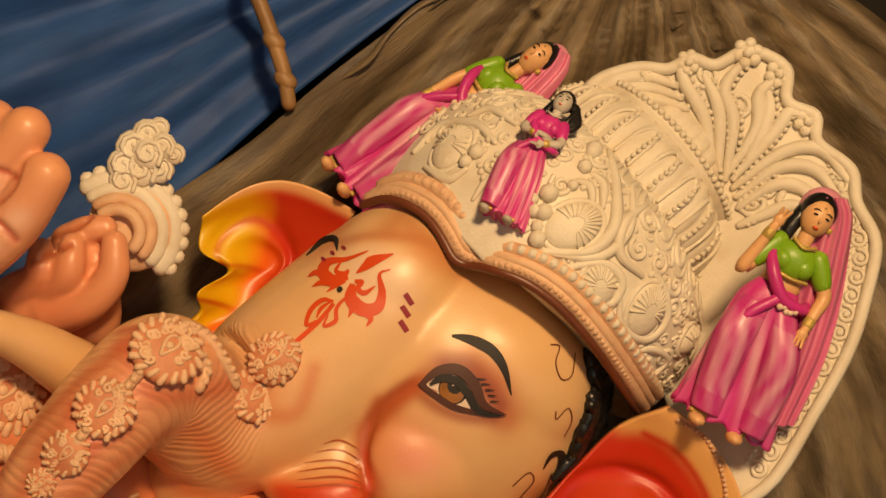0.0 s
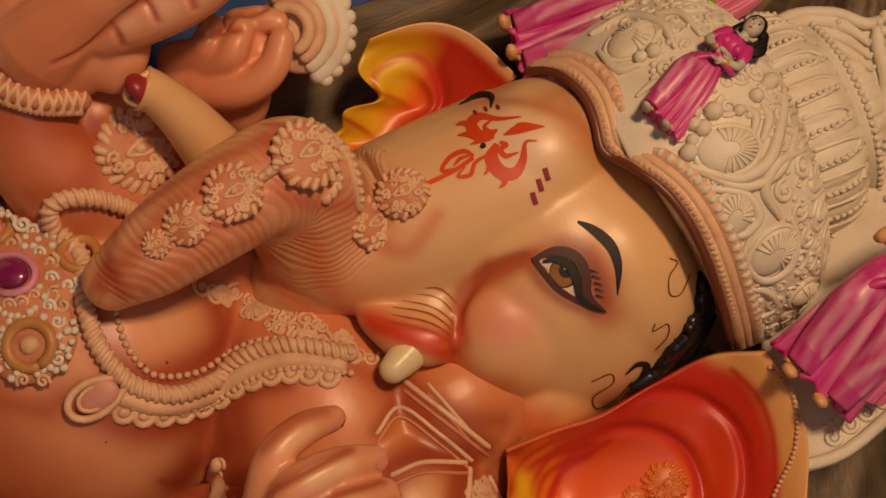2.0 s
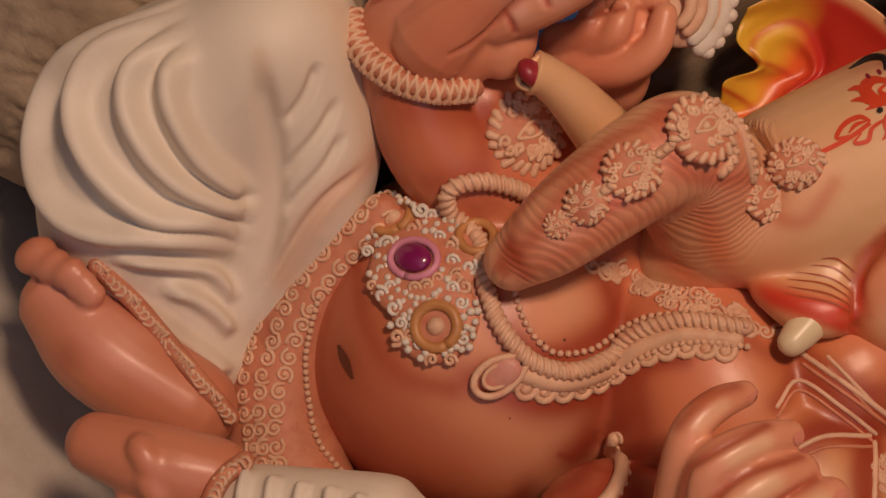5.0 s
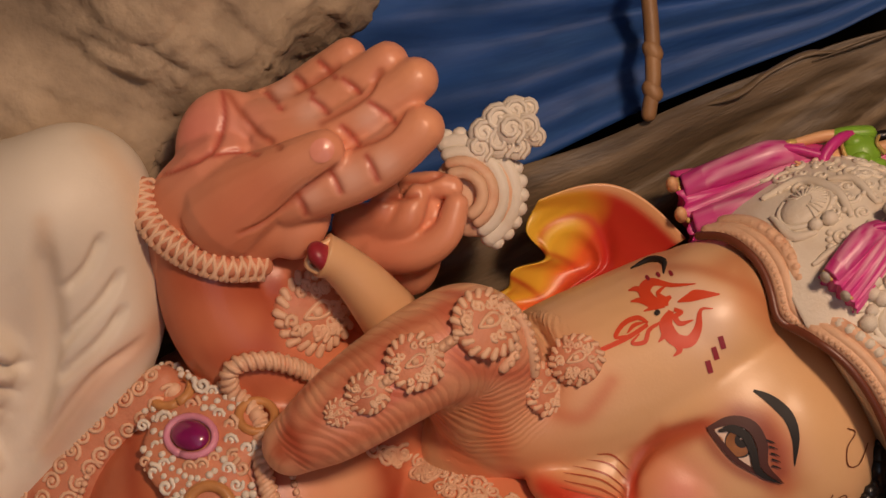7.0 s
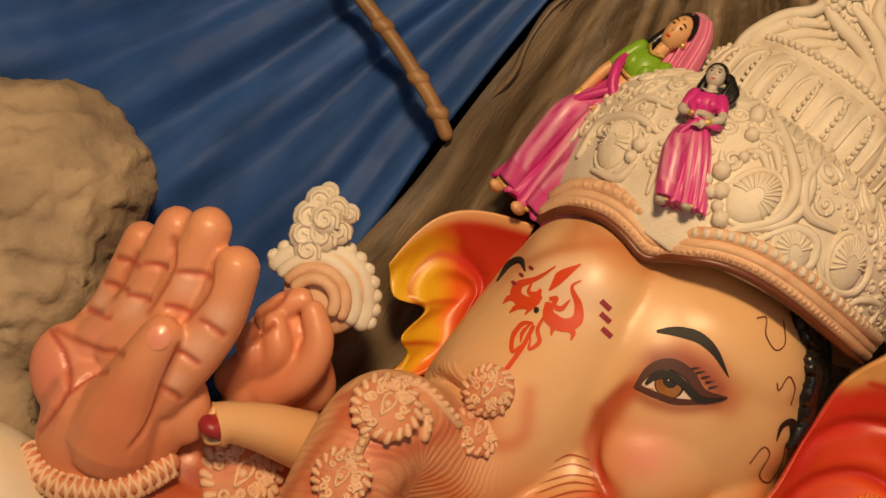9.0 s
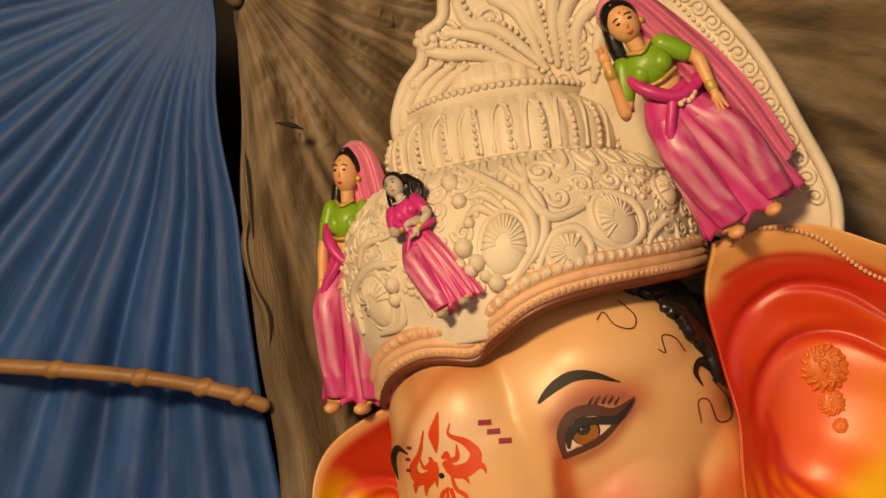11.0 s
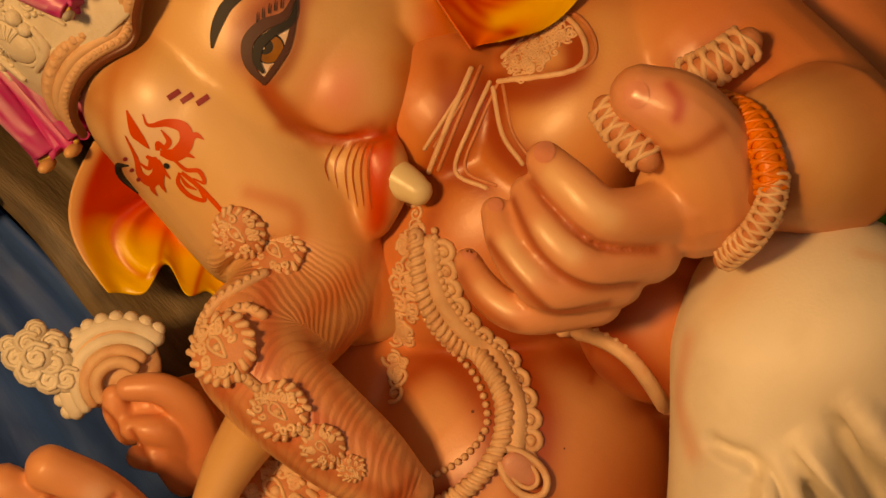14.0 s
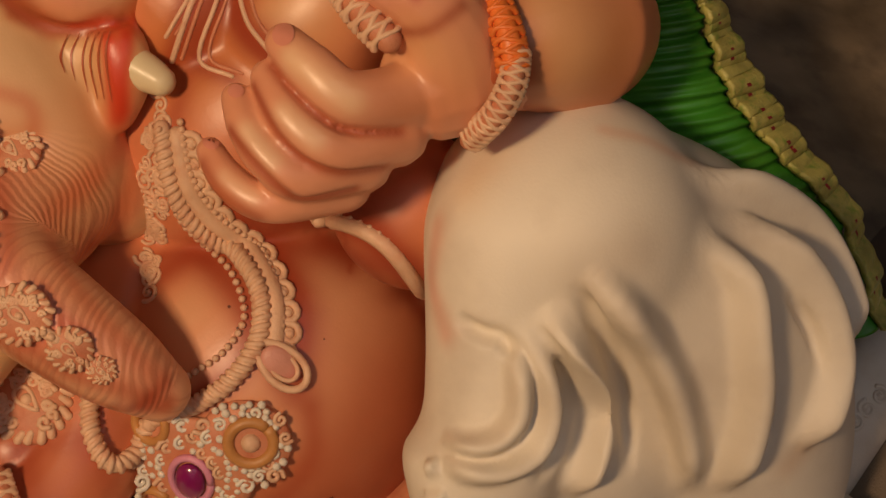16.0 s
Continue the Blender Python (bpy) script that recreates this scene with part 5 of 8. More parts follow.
# painted marks and hair on the face
SLOTS = [SKIN, CLOTH_WHITE, INK, BROWN, RED, MAROON, PALE, IVORY, AMBER, HAIR, GREYSTONE, LID, NAILS, RUST]
marks = bmesh.new()
for pts, w in (
    ([(0.010, 0.100, 1.758), (-0.004, 0.100, 1.729), (-0.006, 0.100, 1.715), (-0.008, 0.100, 1.697)], [0.001, 0.0075, 0.006, 0.001]),
    ([(-0.019, 0.100, 1.734), (-0.032, 0.100, 1.702), (-0.047, 0.100, 1.679), (-0.043, 0.100, 1.662), (-0.026, 0.100, 1.662), (-0.012, 0.100, 1.683)], [0.0008, 0.003, 0.0055, 0.009, 0.0095, 0.003]),
    ([(-0.035, 0.100, 1.694), (-0.031, 0.100, 1.677), (-0.019, 0.100, 1.682), (-0.019, 0.100, 1.692)], [0.001, 0.003, 0.0045, 0.002]),
    ([(-0.053, 0.100, 1.640), (-0.049, 0.100, 1.653), (-0.037, 0.100, 1.658)], [0.0008, 0.004, 0.005]),
    ([(-0.039, 0.100, 1.634), (-0.034, 0.100, 1.648), (-0.023, 0.100, 1.658)], [0.0008, 0.004, 0.005]),
    ([(-0.019, 0.100, 1.644), (-0.017, 0.100, 1.658), (-0.012, 0.100, 1.676)], [0.0008, 0.003, 0.003]),
    ([(0.023, 0.100, 1.738), (0.017, 0.100, 1.721), (0.039, 0.100, 1.704), (0.050, 0.100, 1.683), (0.038, 0.100, 1.665), (0.014, 0.100, 1.663), (-0.001, 0.100, 1.681)], [0.0008, 0.0025, 0.006, 0.009, 0.0105, 0.0105, 0.004]),
    ([(-0.001, 0.100, 1.686), (0.007, 0.100, 1.694), (0.009, 0.100, 1.682), (0.021, 0.100, 1.684), (0.025, 0.100, 1.704)], [0.003, 0.003, 0.004, 0.004, 0.0008]),
    ([(0.059, 0.100, 1.650), (0.055, 0.100, 1.663), (0.040, 0.100, 1.663)], [0.0008, 0.0045, 0.005]),
    ([(0.030, 0.100, 1.640), (0.025, 0.100, 1.652), (0.014, 0.100, 1.660)], [0.0008, 0.004, 0.005]),
    ([(0.006, 0.100, 1.658), (0.008, 0.100, 1.637), (0.020, 0.100, 1.622), (0.013, 0.100, 1.604), (0.006, 0.100, 1.621)], [0.002, 0.003, 0.0035, 0.0025, 0.001]),
    ([(-0.002, 0.100, 1.641), (-0.015, 0.100, 1.631), (-0.017, 0.100, 1.607), (-0.006, 0.100, 1.586), (0.000, 0.100, 1.603)], [0.002, 0.0035, 0.0035, 0.003, 0.001]),
    ([(-0.005, 0.100, 1.637), (-0.008, 0.100, 1.620), (-0.003, 0.100, 1.605)], [0.001, 0.003, 0.001]),
    ([(0.000, 0.100, 1.639), (0.003, 0.100, 1.601), (0.000, 0.100, 1.548)], [0.003, 0.0035, 0.0035]),
):
    stroke(marks, head_tree, pts, w, 0.0014, 4, 7, 3)
for q in ((0.075, 0.100, 1.727), (0.085, 0.100, 1.710), (0.099, 0.100, 1.692)):
    stroke(marks, head_tree, [V(q) - V((0.010, 0, -0.001)), V(q) + V((0.010, 0, -0.003))], 0.0042, 0.0014, 5, 3, 3)
for q in ((-0.047, 0.130, 1.709), (-0.053, 0.130, 1.691), (-0.056, 0.130, 1.674)):
    spot(marks, head_tree, q, 0.004, 0.003, 0.0014, 5, 10)
spot(marks, head_tree, (-0.008, 0.100, 1.661), 0.0042, 0.0048, 0.0024, 2, 10)
# near eye
stroke(marks, head_tree, [(0.191, 0.100, 1.652), (0.199, 0.100, 1.668), (0.220, 0.100, 1.675), (0.247, 0.100, 1.677), (0.274, 0.100, 1.682)], [0.003, 0.017, 0.021, 0.017, 0.001], 0.0012, 6)
spot(marks, head_tree, (0.223, 0.100, 1.676), 0.0235, 0.0215, 0.0020, 2, 28)
spot(marks, head_tree, (0.223, 0.100, 1.674), 0.0205, 0.0185, 0.0026, 8, 28)
spot(marks, head_tree, (0.221, 0.100, 1.681), 0.0115, 0.0105, 0.0032, 2, 20)
# glint painted over the pupil
stroke(marks, head_tree, [(0.217, 0.100, 1.680), (0.222, 0.100, 1.689)], 0.0012, 0.0038, 6, 4, 3)
stroke(marks, head_tree, [(0.183, 0.100, 1.647), (0.215, 0.100, 1.652), (0.247, 0.100, 1.661), (0.289, 0.100, 1.687)], [0.004, 0.0045, 0.0045, 0.0025], 0.0040, 11)
stroke(marks, head_tree, [(0.182, 0.100, 1.644), (0.186, 0.100, 1.680), (0.207, 0.100, 1.704), (0.239, 0.100, 1.706), (0.273, 0.100, 1.694), (0.310, 0.100, 1.707)], [0.003, 0.007, 0.0085, 0.0085, 0.006, 0.0008], 0.0046, 11)
stroke(marks, head_tree, [(0.192, 0.100, 1.657), (0.198, 0.100, 1.677), (0.218, 0.100, 1.689), (0.244, 0.100, 1.688), (0.276, 0.100, 1.682), (0.309, 0.100, 1.704)], [0.002, 0.006, 0.0065, 0.006, 0.005, 0.0006], 0.0052, 2)
for q in ((0.247, 0.100, 1.713), (0.258, 0.100, 1.711), (0.267, 0.100, 1.708), (0.276, 0.100, 1.704), (0.237, 0.100, 1.714)):
    stroke(marks, head_tree, [V(q), V(q) + V((0.005, 0, 0.005)), V(q) + V((0.011, 0, 0.010))], [0.0013, 0.0011, 0.0005], 0.0050, 2, 3, 3)
# brows and far eye
stroke(marks, head_tree, [(0.163, 0.100, 1.734), (0.180, 0.100, 1.746), (0.201, 0.100, 1.756), (0.226, 0.100, 1.762), (0.257, 0.100, 1.756), (0.295, 0.100, 1.735)], [0.002, 0.006, 0.0085, 0.0085, 0.006, 0.0008], 0.0014, 2)
tube(marks, [(-0.080, 0.226, 1.655), (-0.079, 0.224, 1.688), (-0.068, 0.206, 1.706), (-0.054, 0.180, 1.697)], [0.002, 0.0055, 0.0055, 0.0015], 8, 5, mat=2)
# carved creases beside the tusk, their dark lines painted rather than cut
for pts in (
    [(0.189, 0.100, 1.509), (0.157, 0.100, 1.496), (0.143, 0.100, 1.475)], [(0.202, 0.100, 1.498), (0.168, 0.100, 1.485), (0.144, 0.100, 1.457)], [(0.213, 0.100, 1.489), (0.176, 0.100, 1.470), (0.144, 0.100, 1.433)],
    [(0.221, 0.100, 1.481), (0.181, 0.100, 1.459), (0.147, 0.100, 1.414)], [(0.228, 0.100, 1.475), (0.193, 0.100, 1.452), (0.156, 0.100, 1.408)], [(0.235, 0.100, 1.468), (0.204, 0.100, 1.447), (0.161, 0.100, 1.397)],
):
    stroke(marks, head_tree, pts, [0.0004, 0.0016, 0.0004], 0.0016, 13, 6, 3)
# dark slit of the navel, painted on
stroke(marks, torso_tree, [(-0.123, -0.030, 0.777), (-0.097, -0.030, 0.771), (-0.067, -0.030, 0.765)], [0.002, 0.007, 0.002], 0.0015, 3, 6, 5)
for q, r in (((0.048, -0.030, 1.098), 0.0026), ((0.034, -0.030, 1.066), 0.002), ((0.036, -0.030, 1.057), 0.0016), ((0.107, -0.030, 0.953), 0.0016), ((0.452, -0.400, 1.006), 0.002)):
    spot(marks, torso_tree, q, r, r, 0.0012, 3, 8)
# painted curls at the temple
for pts in (
    [(0.283, 0.100, 1.833), (0.296, 0.100, 1.841), (0.309, 0.100, 1.819), (0.334, 0.100, 1.808), (0.342, 0.100, 1.824), (0.322, 0.100, 1.852)],
    [(0.364, 0.100, 1.767), (0.374, 0.100, 1.759), (0.375, 0.100, 1.784), (0.394, 0.100, 1.775), (0.405, 0.100, 1.749)],
    [(0.406, 0.120, 1.635), (0.409, 0.120, 1.668), (0.426, 0.120, 1.664), (0.432, 0.120, 1.628), (0.454, 0.120, 1.624), (0.456, 0.120, 1.656), (0.439, 0.120, 1.693)],
):
    stroke(marks, head_tree, pts, 0.0010, 0.0018, 3, 6, 3)
stroke(marks, head_tree, [(0.452, 0.120, 1.694), (0.444, 0.120, 1.710), (0.427, 0.120, 1.725), (0.416, 0.120, 1.712), (0.422, 0.120, 1.688)], [0.008, 0.008, 0.006, 0.004, 0.001], 0.0024, 2, 6, 3)
# navel, nails
for q, rx, rz, a in (((0.368, -0.270, 1.362), 0.013, 0.014, 0.7), ((0.211, -0.200, 1.320), 0.008, 0.011, 0.3), ((0.281, -0.220, 1.346), 0.008, 0.010, 0.5), ((0.500, -0.300, 1.338), 0.017, 0.017, 0.3)):
    spot(marks, tree_of(palms_me), q, rx, rz, 0.0018, 12, 16, a)
spot(marks, tree_of(palms_me), (-0.474, -0.020, 1.337), 0.017, 0.019, 0.0018, 12, 16)

# hair behind the temple: a cap of wavy locks
bm = bmesh.new()
for k in range(16):
    u = k / 15
    a = V((0.321, 0.115, 1.874)).lerp(V((0.474, 0.200, 1.855)), u)
    b = V((0.452, 0.150, 1.693)).lerp(V((0.486, 0.200, 1.710)), u)
    pts = []
    for i in range(9):
        s = i / 8
        p = a.lerp(b, s) + V((0.030 * math.sin(s * math.pi) * (1 - u * 0.4) * 0.9, 0, 0.030 * math.sin(s * math.pi) * (1 - u)))
        p += V((0.006 * math.sin(s * 16 + k * 2.1), 0, 0.006 * math.cos(s * 14 + k * 1.7)))
        pts.append(laid(head_tree, p, 0.006)[0])
    tube(bm, pts, [0.007] + [0.0125] * 7 + [0.006], 8, 3)
hair = bpy.data.meshes.new("hair")
bm.to_mesh(hair)
bm.free()

# tusk and the broken tusk on the far side
bm = bmesh.new()
tube(bm, [(0.220, 0.100, 1.409), (0.226, 0.085, 1.385), (0.229, 0.075, 1.372)], [0.030, 0.027, 0.023], 18, 5)
tube(bm, [(-0.200, 0.130, 1.282), (-0.269, 0.090, 1.275), (-0.317, 0.060, 1.263), (-0.335, 0.050, 1.250)], [0.050, 0.040, 0.033, 0.036], 18, 5, mat=1, caps=False)
tube(bm, [(-0.329, 0.046, 1.252), (-0.337, 0.036, 1.249)], [0.027, 0.024], 18, 3, mat=2, flat=0.7)
tube(bm, [(-0.350, 0.050, 1.272), (-0.346, 0.040, 1.243), (-0.332, 0.040, 1.224), (-0.311, 0.045, 1.241), (-0.317, 0.050, 1.265), (-0.347, 0.050, 1.273)], 0.006, 8, 5, mat=1)
bmesh.ops.recalc_face_normals(bm, faces=bm.faces[:])
tusks = bpy.data.meshes.new("tusks")
bm.to_mesh(tusks)
bm.free()


def shift(me, table):
    for p in me.polygons:
        p.material_index = table[min(p.material_index, len(table) - 1)]
        p.use_smooth = True
    return me


def joined(name, meshes, mats):
    bm = bmesh.new()
    for me in meshes:
        bm.from_mesh(me)
    out = bpy.data.meshes.new(name)
    bm.to_mesh(out)
    bm.free()
    for m in mats:
        out.materials.append(m)
    return out


mk = bpy.data.meshes.new("marks")
bmesh.ops.recalc_face_normals(marks, faces=marks.faces[:])
marks.to_mesh(mk)
marks.free()
for me in (torso, palms_me, feet):
    shift(me, [0])
shift(head, [0]), shift(legs, [1]), shift(hair, [9]), shift(tusks, [7, 0, 5])
sprayed(tusks, (0.76, 0.46, 0.22), [])
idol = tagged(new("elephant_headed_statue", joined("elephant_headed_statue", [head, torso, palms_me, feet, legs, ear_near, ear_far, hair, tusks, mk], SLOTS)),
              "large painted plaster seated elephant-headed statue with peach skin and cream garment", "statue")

# ---------------------------------------------------------------- relief helpers
def frame_at(tree, p, way=None):
    """Place, normal and two tangents of a form at p."""
    q, n = laid(tree, p, 0, way)
    x = (V((1, 0, 0)) - n * n.x).normalized()
    return q, n, x, n.cross(x) * (1 if n.cross(x).z > 0 else -1)


def on_form(tree, q, n, p, off):
    r, m, i, d = tree.ray_cast(p + n * 0.05, -n)
    if r is None:
        r, m, i, d = tree.find_nearest(p)
    return r + n * off


def curl(bm, tree, c, size, turns=1.4, start=0.0, hand=1, r=None, way=None, tail=0.0, mat=0, seg=6):
    """A raised scroll: a bar that winds inwards and ends in a bead."""
    q, n, x, z = frame_at(tree, c, way)
    r = r or size * 0.25
    pts, rr = [], []
    steps = int(9 * turns) + 3
    if tail:
        a = start
        for k in (1.0, 0.5):
            pts.append(q + x * (math.cos(a) * size + math.sin(a) * tail * k * hand) + z * (math.sin(a) * size - math.cos(a) * tail * k * hand))
            rr.append(r * (0.6 + 0.4 * (1 - k)))
    for k in range(steps + 1):
        s = k / steps
        a = start + hand * s * turns * 2 * math.pi
        d = size * (1 - 0.78 * s)
        pts.append(q + (x * math.cos(a) + z * math.sin(a)) * d)
        rr.append(r * (1 - 0.3 * s))
    pts = [on_form(tree, q, n, p, r * 0.25) for p in pts]
    tube(bm, pts, rr, seg, 1, mat)
    egg(bm, on_form(tree, q, n, q, r * 0.2), r * 1.15, seg=8, mat=mat)


def ribbon(bm, tree, pts, r, way=None, lift=0.2, n=5, mat=0, taper=True, seg=7):
    dense = spline(pts, n)
    on = [laid(tree, p, r * lift, way)[0] for p in dense]
    k = len(on)
    rr = [r * (1 if not taper else 0.45 + 0.55 * math.sin(math.pi * (i + 0.5) / k)) for i in range(k)]
    tube(bm, on, rr, seg, 1, mat)


def bead_mesh(name, mat, seg=8):
    bm = bmesh.new()
    egg(bm, (0, 0, 0), 1, seg=seg)
    return to_mesh(name, bm, mat)


def bead(name, me, parent, p, r):
    ob = new(name, me)
    ob.parent = parent
    ob.location, ob.scale = p, (r, r, r)
    return ob


def evenly(pts, step):
    s = spline(pts, 12)
    run = np.concatenate([[0], np.cumsum(np.linalg.norm(np.diff(s, axis=0), axis=1))])
    at = np.arange(0, run[-1], step)
    return np.stack([np.interp(at, run, s[:, k]) for k in range(3)], 1)


PEARL_WHITE, PEARL_TAN = bead_mesh("bead", PLASTER), bead_mesh("tan_bead", PLASTER_TAN)

# ---------------------------------------------------------------- crown
O = V((0.204, 0.390, 1.820))
UP = V((0.12, 0.17, 0.98)).normalized()
FR = V((-0.36, -0.93, 0))
FR = (FR - UP * FR.dot(UP)).normalized()
RT = FR.cross(UP).normalized()
if RT.x < 0:
    RT = -RT
crown = thing("crown", "tall tiered white plaster crown covered in raised scrolls", "crown")


def round_form(profile, ribs=0, depth=0.0, seg=144):
    """A turned form about the crown's axis: pairs of height and radius."""
    s = spline(profile, 6)
    bm = bmesh.new()
    rings = []
    for h, r in s:
        rings.append([bm.verts.new(O + UP * h + (FR * math.cos(a) + RT * math.sin(a)) * (r + (depth * abs(math.cos(a * ribs / 2)) ** 0.5 if ribs else 0))) for a in [2 * math.pi * k / seg for k in range(seg)]])
    for a, b in zip(rings, rings[1:]):
        for k in range(seg):
            bm.faces.new((a[k], a[(k + 1) % seg], b[(k + 1) % seg], b[k])).smooth = True
    bm.faces.new(rings[0][::-1]), bm.faces.new(rings[-1])
    return bm


TIER = [(-0.03, 0.296), (0.0, 0.308), (0.05, 0.319), (0.11, 0.323), (0.17, 0.317), (0.22, 0.294), (0.255, 0.256), (0.275, 0.21)]
full = to_mesh("full", round_form(TIER), PLASTER)
crown_tree = tree_of(full)
EDGE = [(-0.072, 0.200, 1.783), (-0.059, 0.170, 1.812), (-0.031, 0.140, 1.832), (0.009, 0.120, 1.841), (0.052, 0.100, 1.834), (0.087, 0.090, 1.824), (0.117, 0.090, 1.846), (0.167, 0.080, 1.875), (0.227, 0.080, 1.889), (0.297, 0.080, 1.889), (0.381, 0.110, 1.880), (0.444, 0.150, 1.872), (0.487, 0.200, 1.867)]
rim = []
for p in spline(EDGE, 5):
    w = (V(p) - FRONT).normalized()
    hits = [q for q in (crown_tree.ray_cast(FRONT, w)[0], head_tree.ray_cast(FRONT, w)[0]) if q is not None]
    far = min([(q - FRONT).length for q in hits] + [(V(p) - FRONT).length + 0.05])
    rim.append(FRONT + w * (far - 0.004))
for k in range(4):
    rim = [rim[0]] + [(rim[i - 1] + rim[i] * 2 + rim[i + 1]) / 4 for i in range(1, len(rim) - 1)] + [rim[-1]]
heights = sorted((math.atan2((q - O).dot(RT), (q - O).dot(FR)), (q - O).dot(UP)) for q in rim)
bm = bmesh.new()
bm.from_mesh(full)
for v in bm.verts:
    d = v.co - O
    least = float(np.interp(math.atan2(d.dot(RT), d.dot(FR)), [k[0] for k in heights], [k[1] for k in heights]))
    if d.dot(UP) < least + 0.002:
        v.co += UP * (least + 0.002 - d.dot(UP))
part("lower_tier", bm, PLASTER, crown)
mid = part("ribbed_tier", round_form([(0.26, 0.195), (0.285, 0.208), (0.32, 0.210), (0.355, 0.198), (0.385, 0.170)], 34, 0.006, 204), PLASTER, crown)
part("tier_ledge", round_form([(0.382, 0.176), (0.394, 0.182), (0.406, 0.176), (0.414, 0.15)]), PLASTER, crown)
upper = part("upper_tier", round_form([(0.41, 0.130), (0.43, 0.136), (0.455, 0.124), (0.475, 0.102)], 30, 0.005, 180), PLASTER, crown)
part("top_dome", round_form([(0.472, 0.104), (0.485, 0.100), (0.51, 0.072), (0.54, 0.03), (0.552, 0.008)]), PLASTER, crown)


def ring_beads(h, r, step, size, lo=-100, hi=120):
    n = int(radians(hi - lo) * r / step)
    for k in range(n):
        a = radians(lo) + radians(hi - lo) * k / n
        bead("bead", PEARL_WHITE, crown, O + UP * h + (FR * math.cos(a) + RT * math.sin(a)) * r, size)


ring_beads(0.400, 0.184, 0.0135, 0.0066)
ring_beads(0.468, 0.116, 0.0125, 0.0060)
ring_beads(0.262, 0.240, 0.0150, 0.0062)
# beads down every second rib
for k in range(-6, 9):
    a = radians(k * 15 + 4)
    for h, r in ((0.285, 0.216), (0.297, 0.218), (0.309, 0.219), (0.321, 0.2185), (0.333, 0.216), (0.345, 0.212), (0.357, 0.207)):
        bead("bead", PEARL_WHITE, crown, O + UP * h + (FR * math.cos(a) + RT * math.sin(a)) * r, 0.0048)
# arched lobes on the ribs and drooping petals round the shoulder
for k in range(-7, 10):
    a0 = radians(k * 15 - 3.5)
    bm = bmesh.new()
    pts = []
    for i in range(9):
        s = i / 8
        a = a0 + radians(9) * (0.5 - 0.5 * math.cos(math.pi * s)) 
        h = 0.283 + 0.082 * math.sin(math.pi * s) ** 0.6
        r = float(np.interp(h, (0.26, 0.285, 0.32, 0.355, 0.385), (0.200, 0.214, 0.217, 0.205, 0.176)))
        pts.append(O + UP * h + (FR * math.cos(a) + RT * math.sin(a)) * r)
    tube(bm, pts, 0.0042, 6, 2)
    part("rib_arch", bm, PLASTER, crown)
for k in range(-6, 11):
    a = radians(k * 11)
    bm = bmesh.new()
    for w, rr in ((0.026, 0.0036), (0.015, 0.006)):
        pts = []
        for i in range(11):
            s = i / 10 * math.pi
            aa, h = a + math.cos(s) * w / 0.28, 0.255 - math.sin(s) * (0.046 if w > 0.02 else 0.028)
            r = float(np.interp(h, [p[0] for p in TIER], [p[1] for p in TIER]))
            pts.append(O + UP * h + (FR * math.cos(aa) + RT * math.sin(aa)) * (r + 0.002))
        tube(bm, pts, rr, 6, 1)
    part("drooping_petal", bm, PLASTER, crown)

# rim of the crown: rolled edge, two strings of beads
side = V((0, 0, 1))
bm = bmesh.new()
tube(bm, [p - side * 0.006 for p in rim], 0.0075, 8, 1)
part("lower_edge", bm, BROWN, crown, "brown painted lower edge")
bm = bmesh.new()
tube(bm, [p + side * 0.022 + V((0, -0.004, 0)) for p in rim], 0.0095, 8, 1)
part("rolled_rim", bm, PLASTER_TAN, crown, "tan painted rolled rim")
bm = bmesh.new()
tube(bm, [p + side * 0.010 for p in rim], 0.012, 8, 1)
tube(bm, [p + side * 0.040 for p in rim], 0.013, 8, 1)
part("rim_band", bm, PLASTER_TAN, crown, "tan painted band under the scrolls")
for p in evenly([tuple(p) for p in rim], 0.0105):
    bead("tan_bead", PEARL_TAN, crown, V(p) + V((0, -0.009, 0.009)), 0.0056)
for k, p in enumerate(evenly([tuple(p) for p in rim], 0.0178)):
    bead("bead", PEARL_WHITE if k > 12 else PEARL_TAN, crown, V(p) + V((0, -0.007, 0.042)), 0.0094)

# scrolls, shells and drops on the lower tier
taken = []


def scroll(c, size, turns=1.5, start=0.0, hand=1, tail=0.0, r=None):
    bm = bmesh.new()
    curl(bm, crown_tree, c, size, turns, start, hand, r, tail=tail)
    part("scroll", bm, PLASTER, crown)
    taken.append((V(c), size * 1.15))


def sweep(pts, r):
    bm = bmesh.new()
    ribbon(bm, crown_tree, pts, r)
    part("leaf_sweep", bm, PLASTER, crown)
    for p in spline(pts, 3):
        taken.append((V(p), r * 1.5))


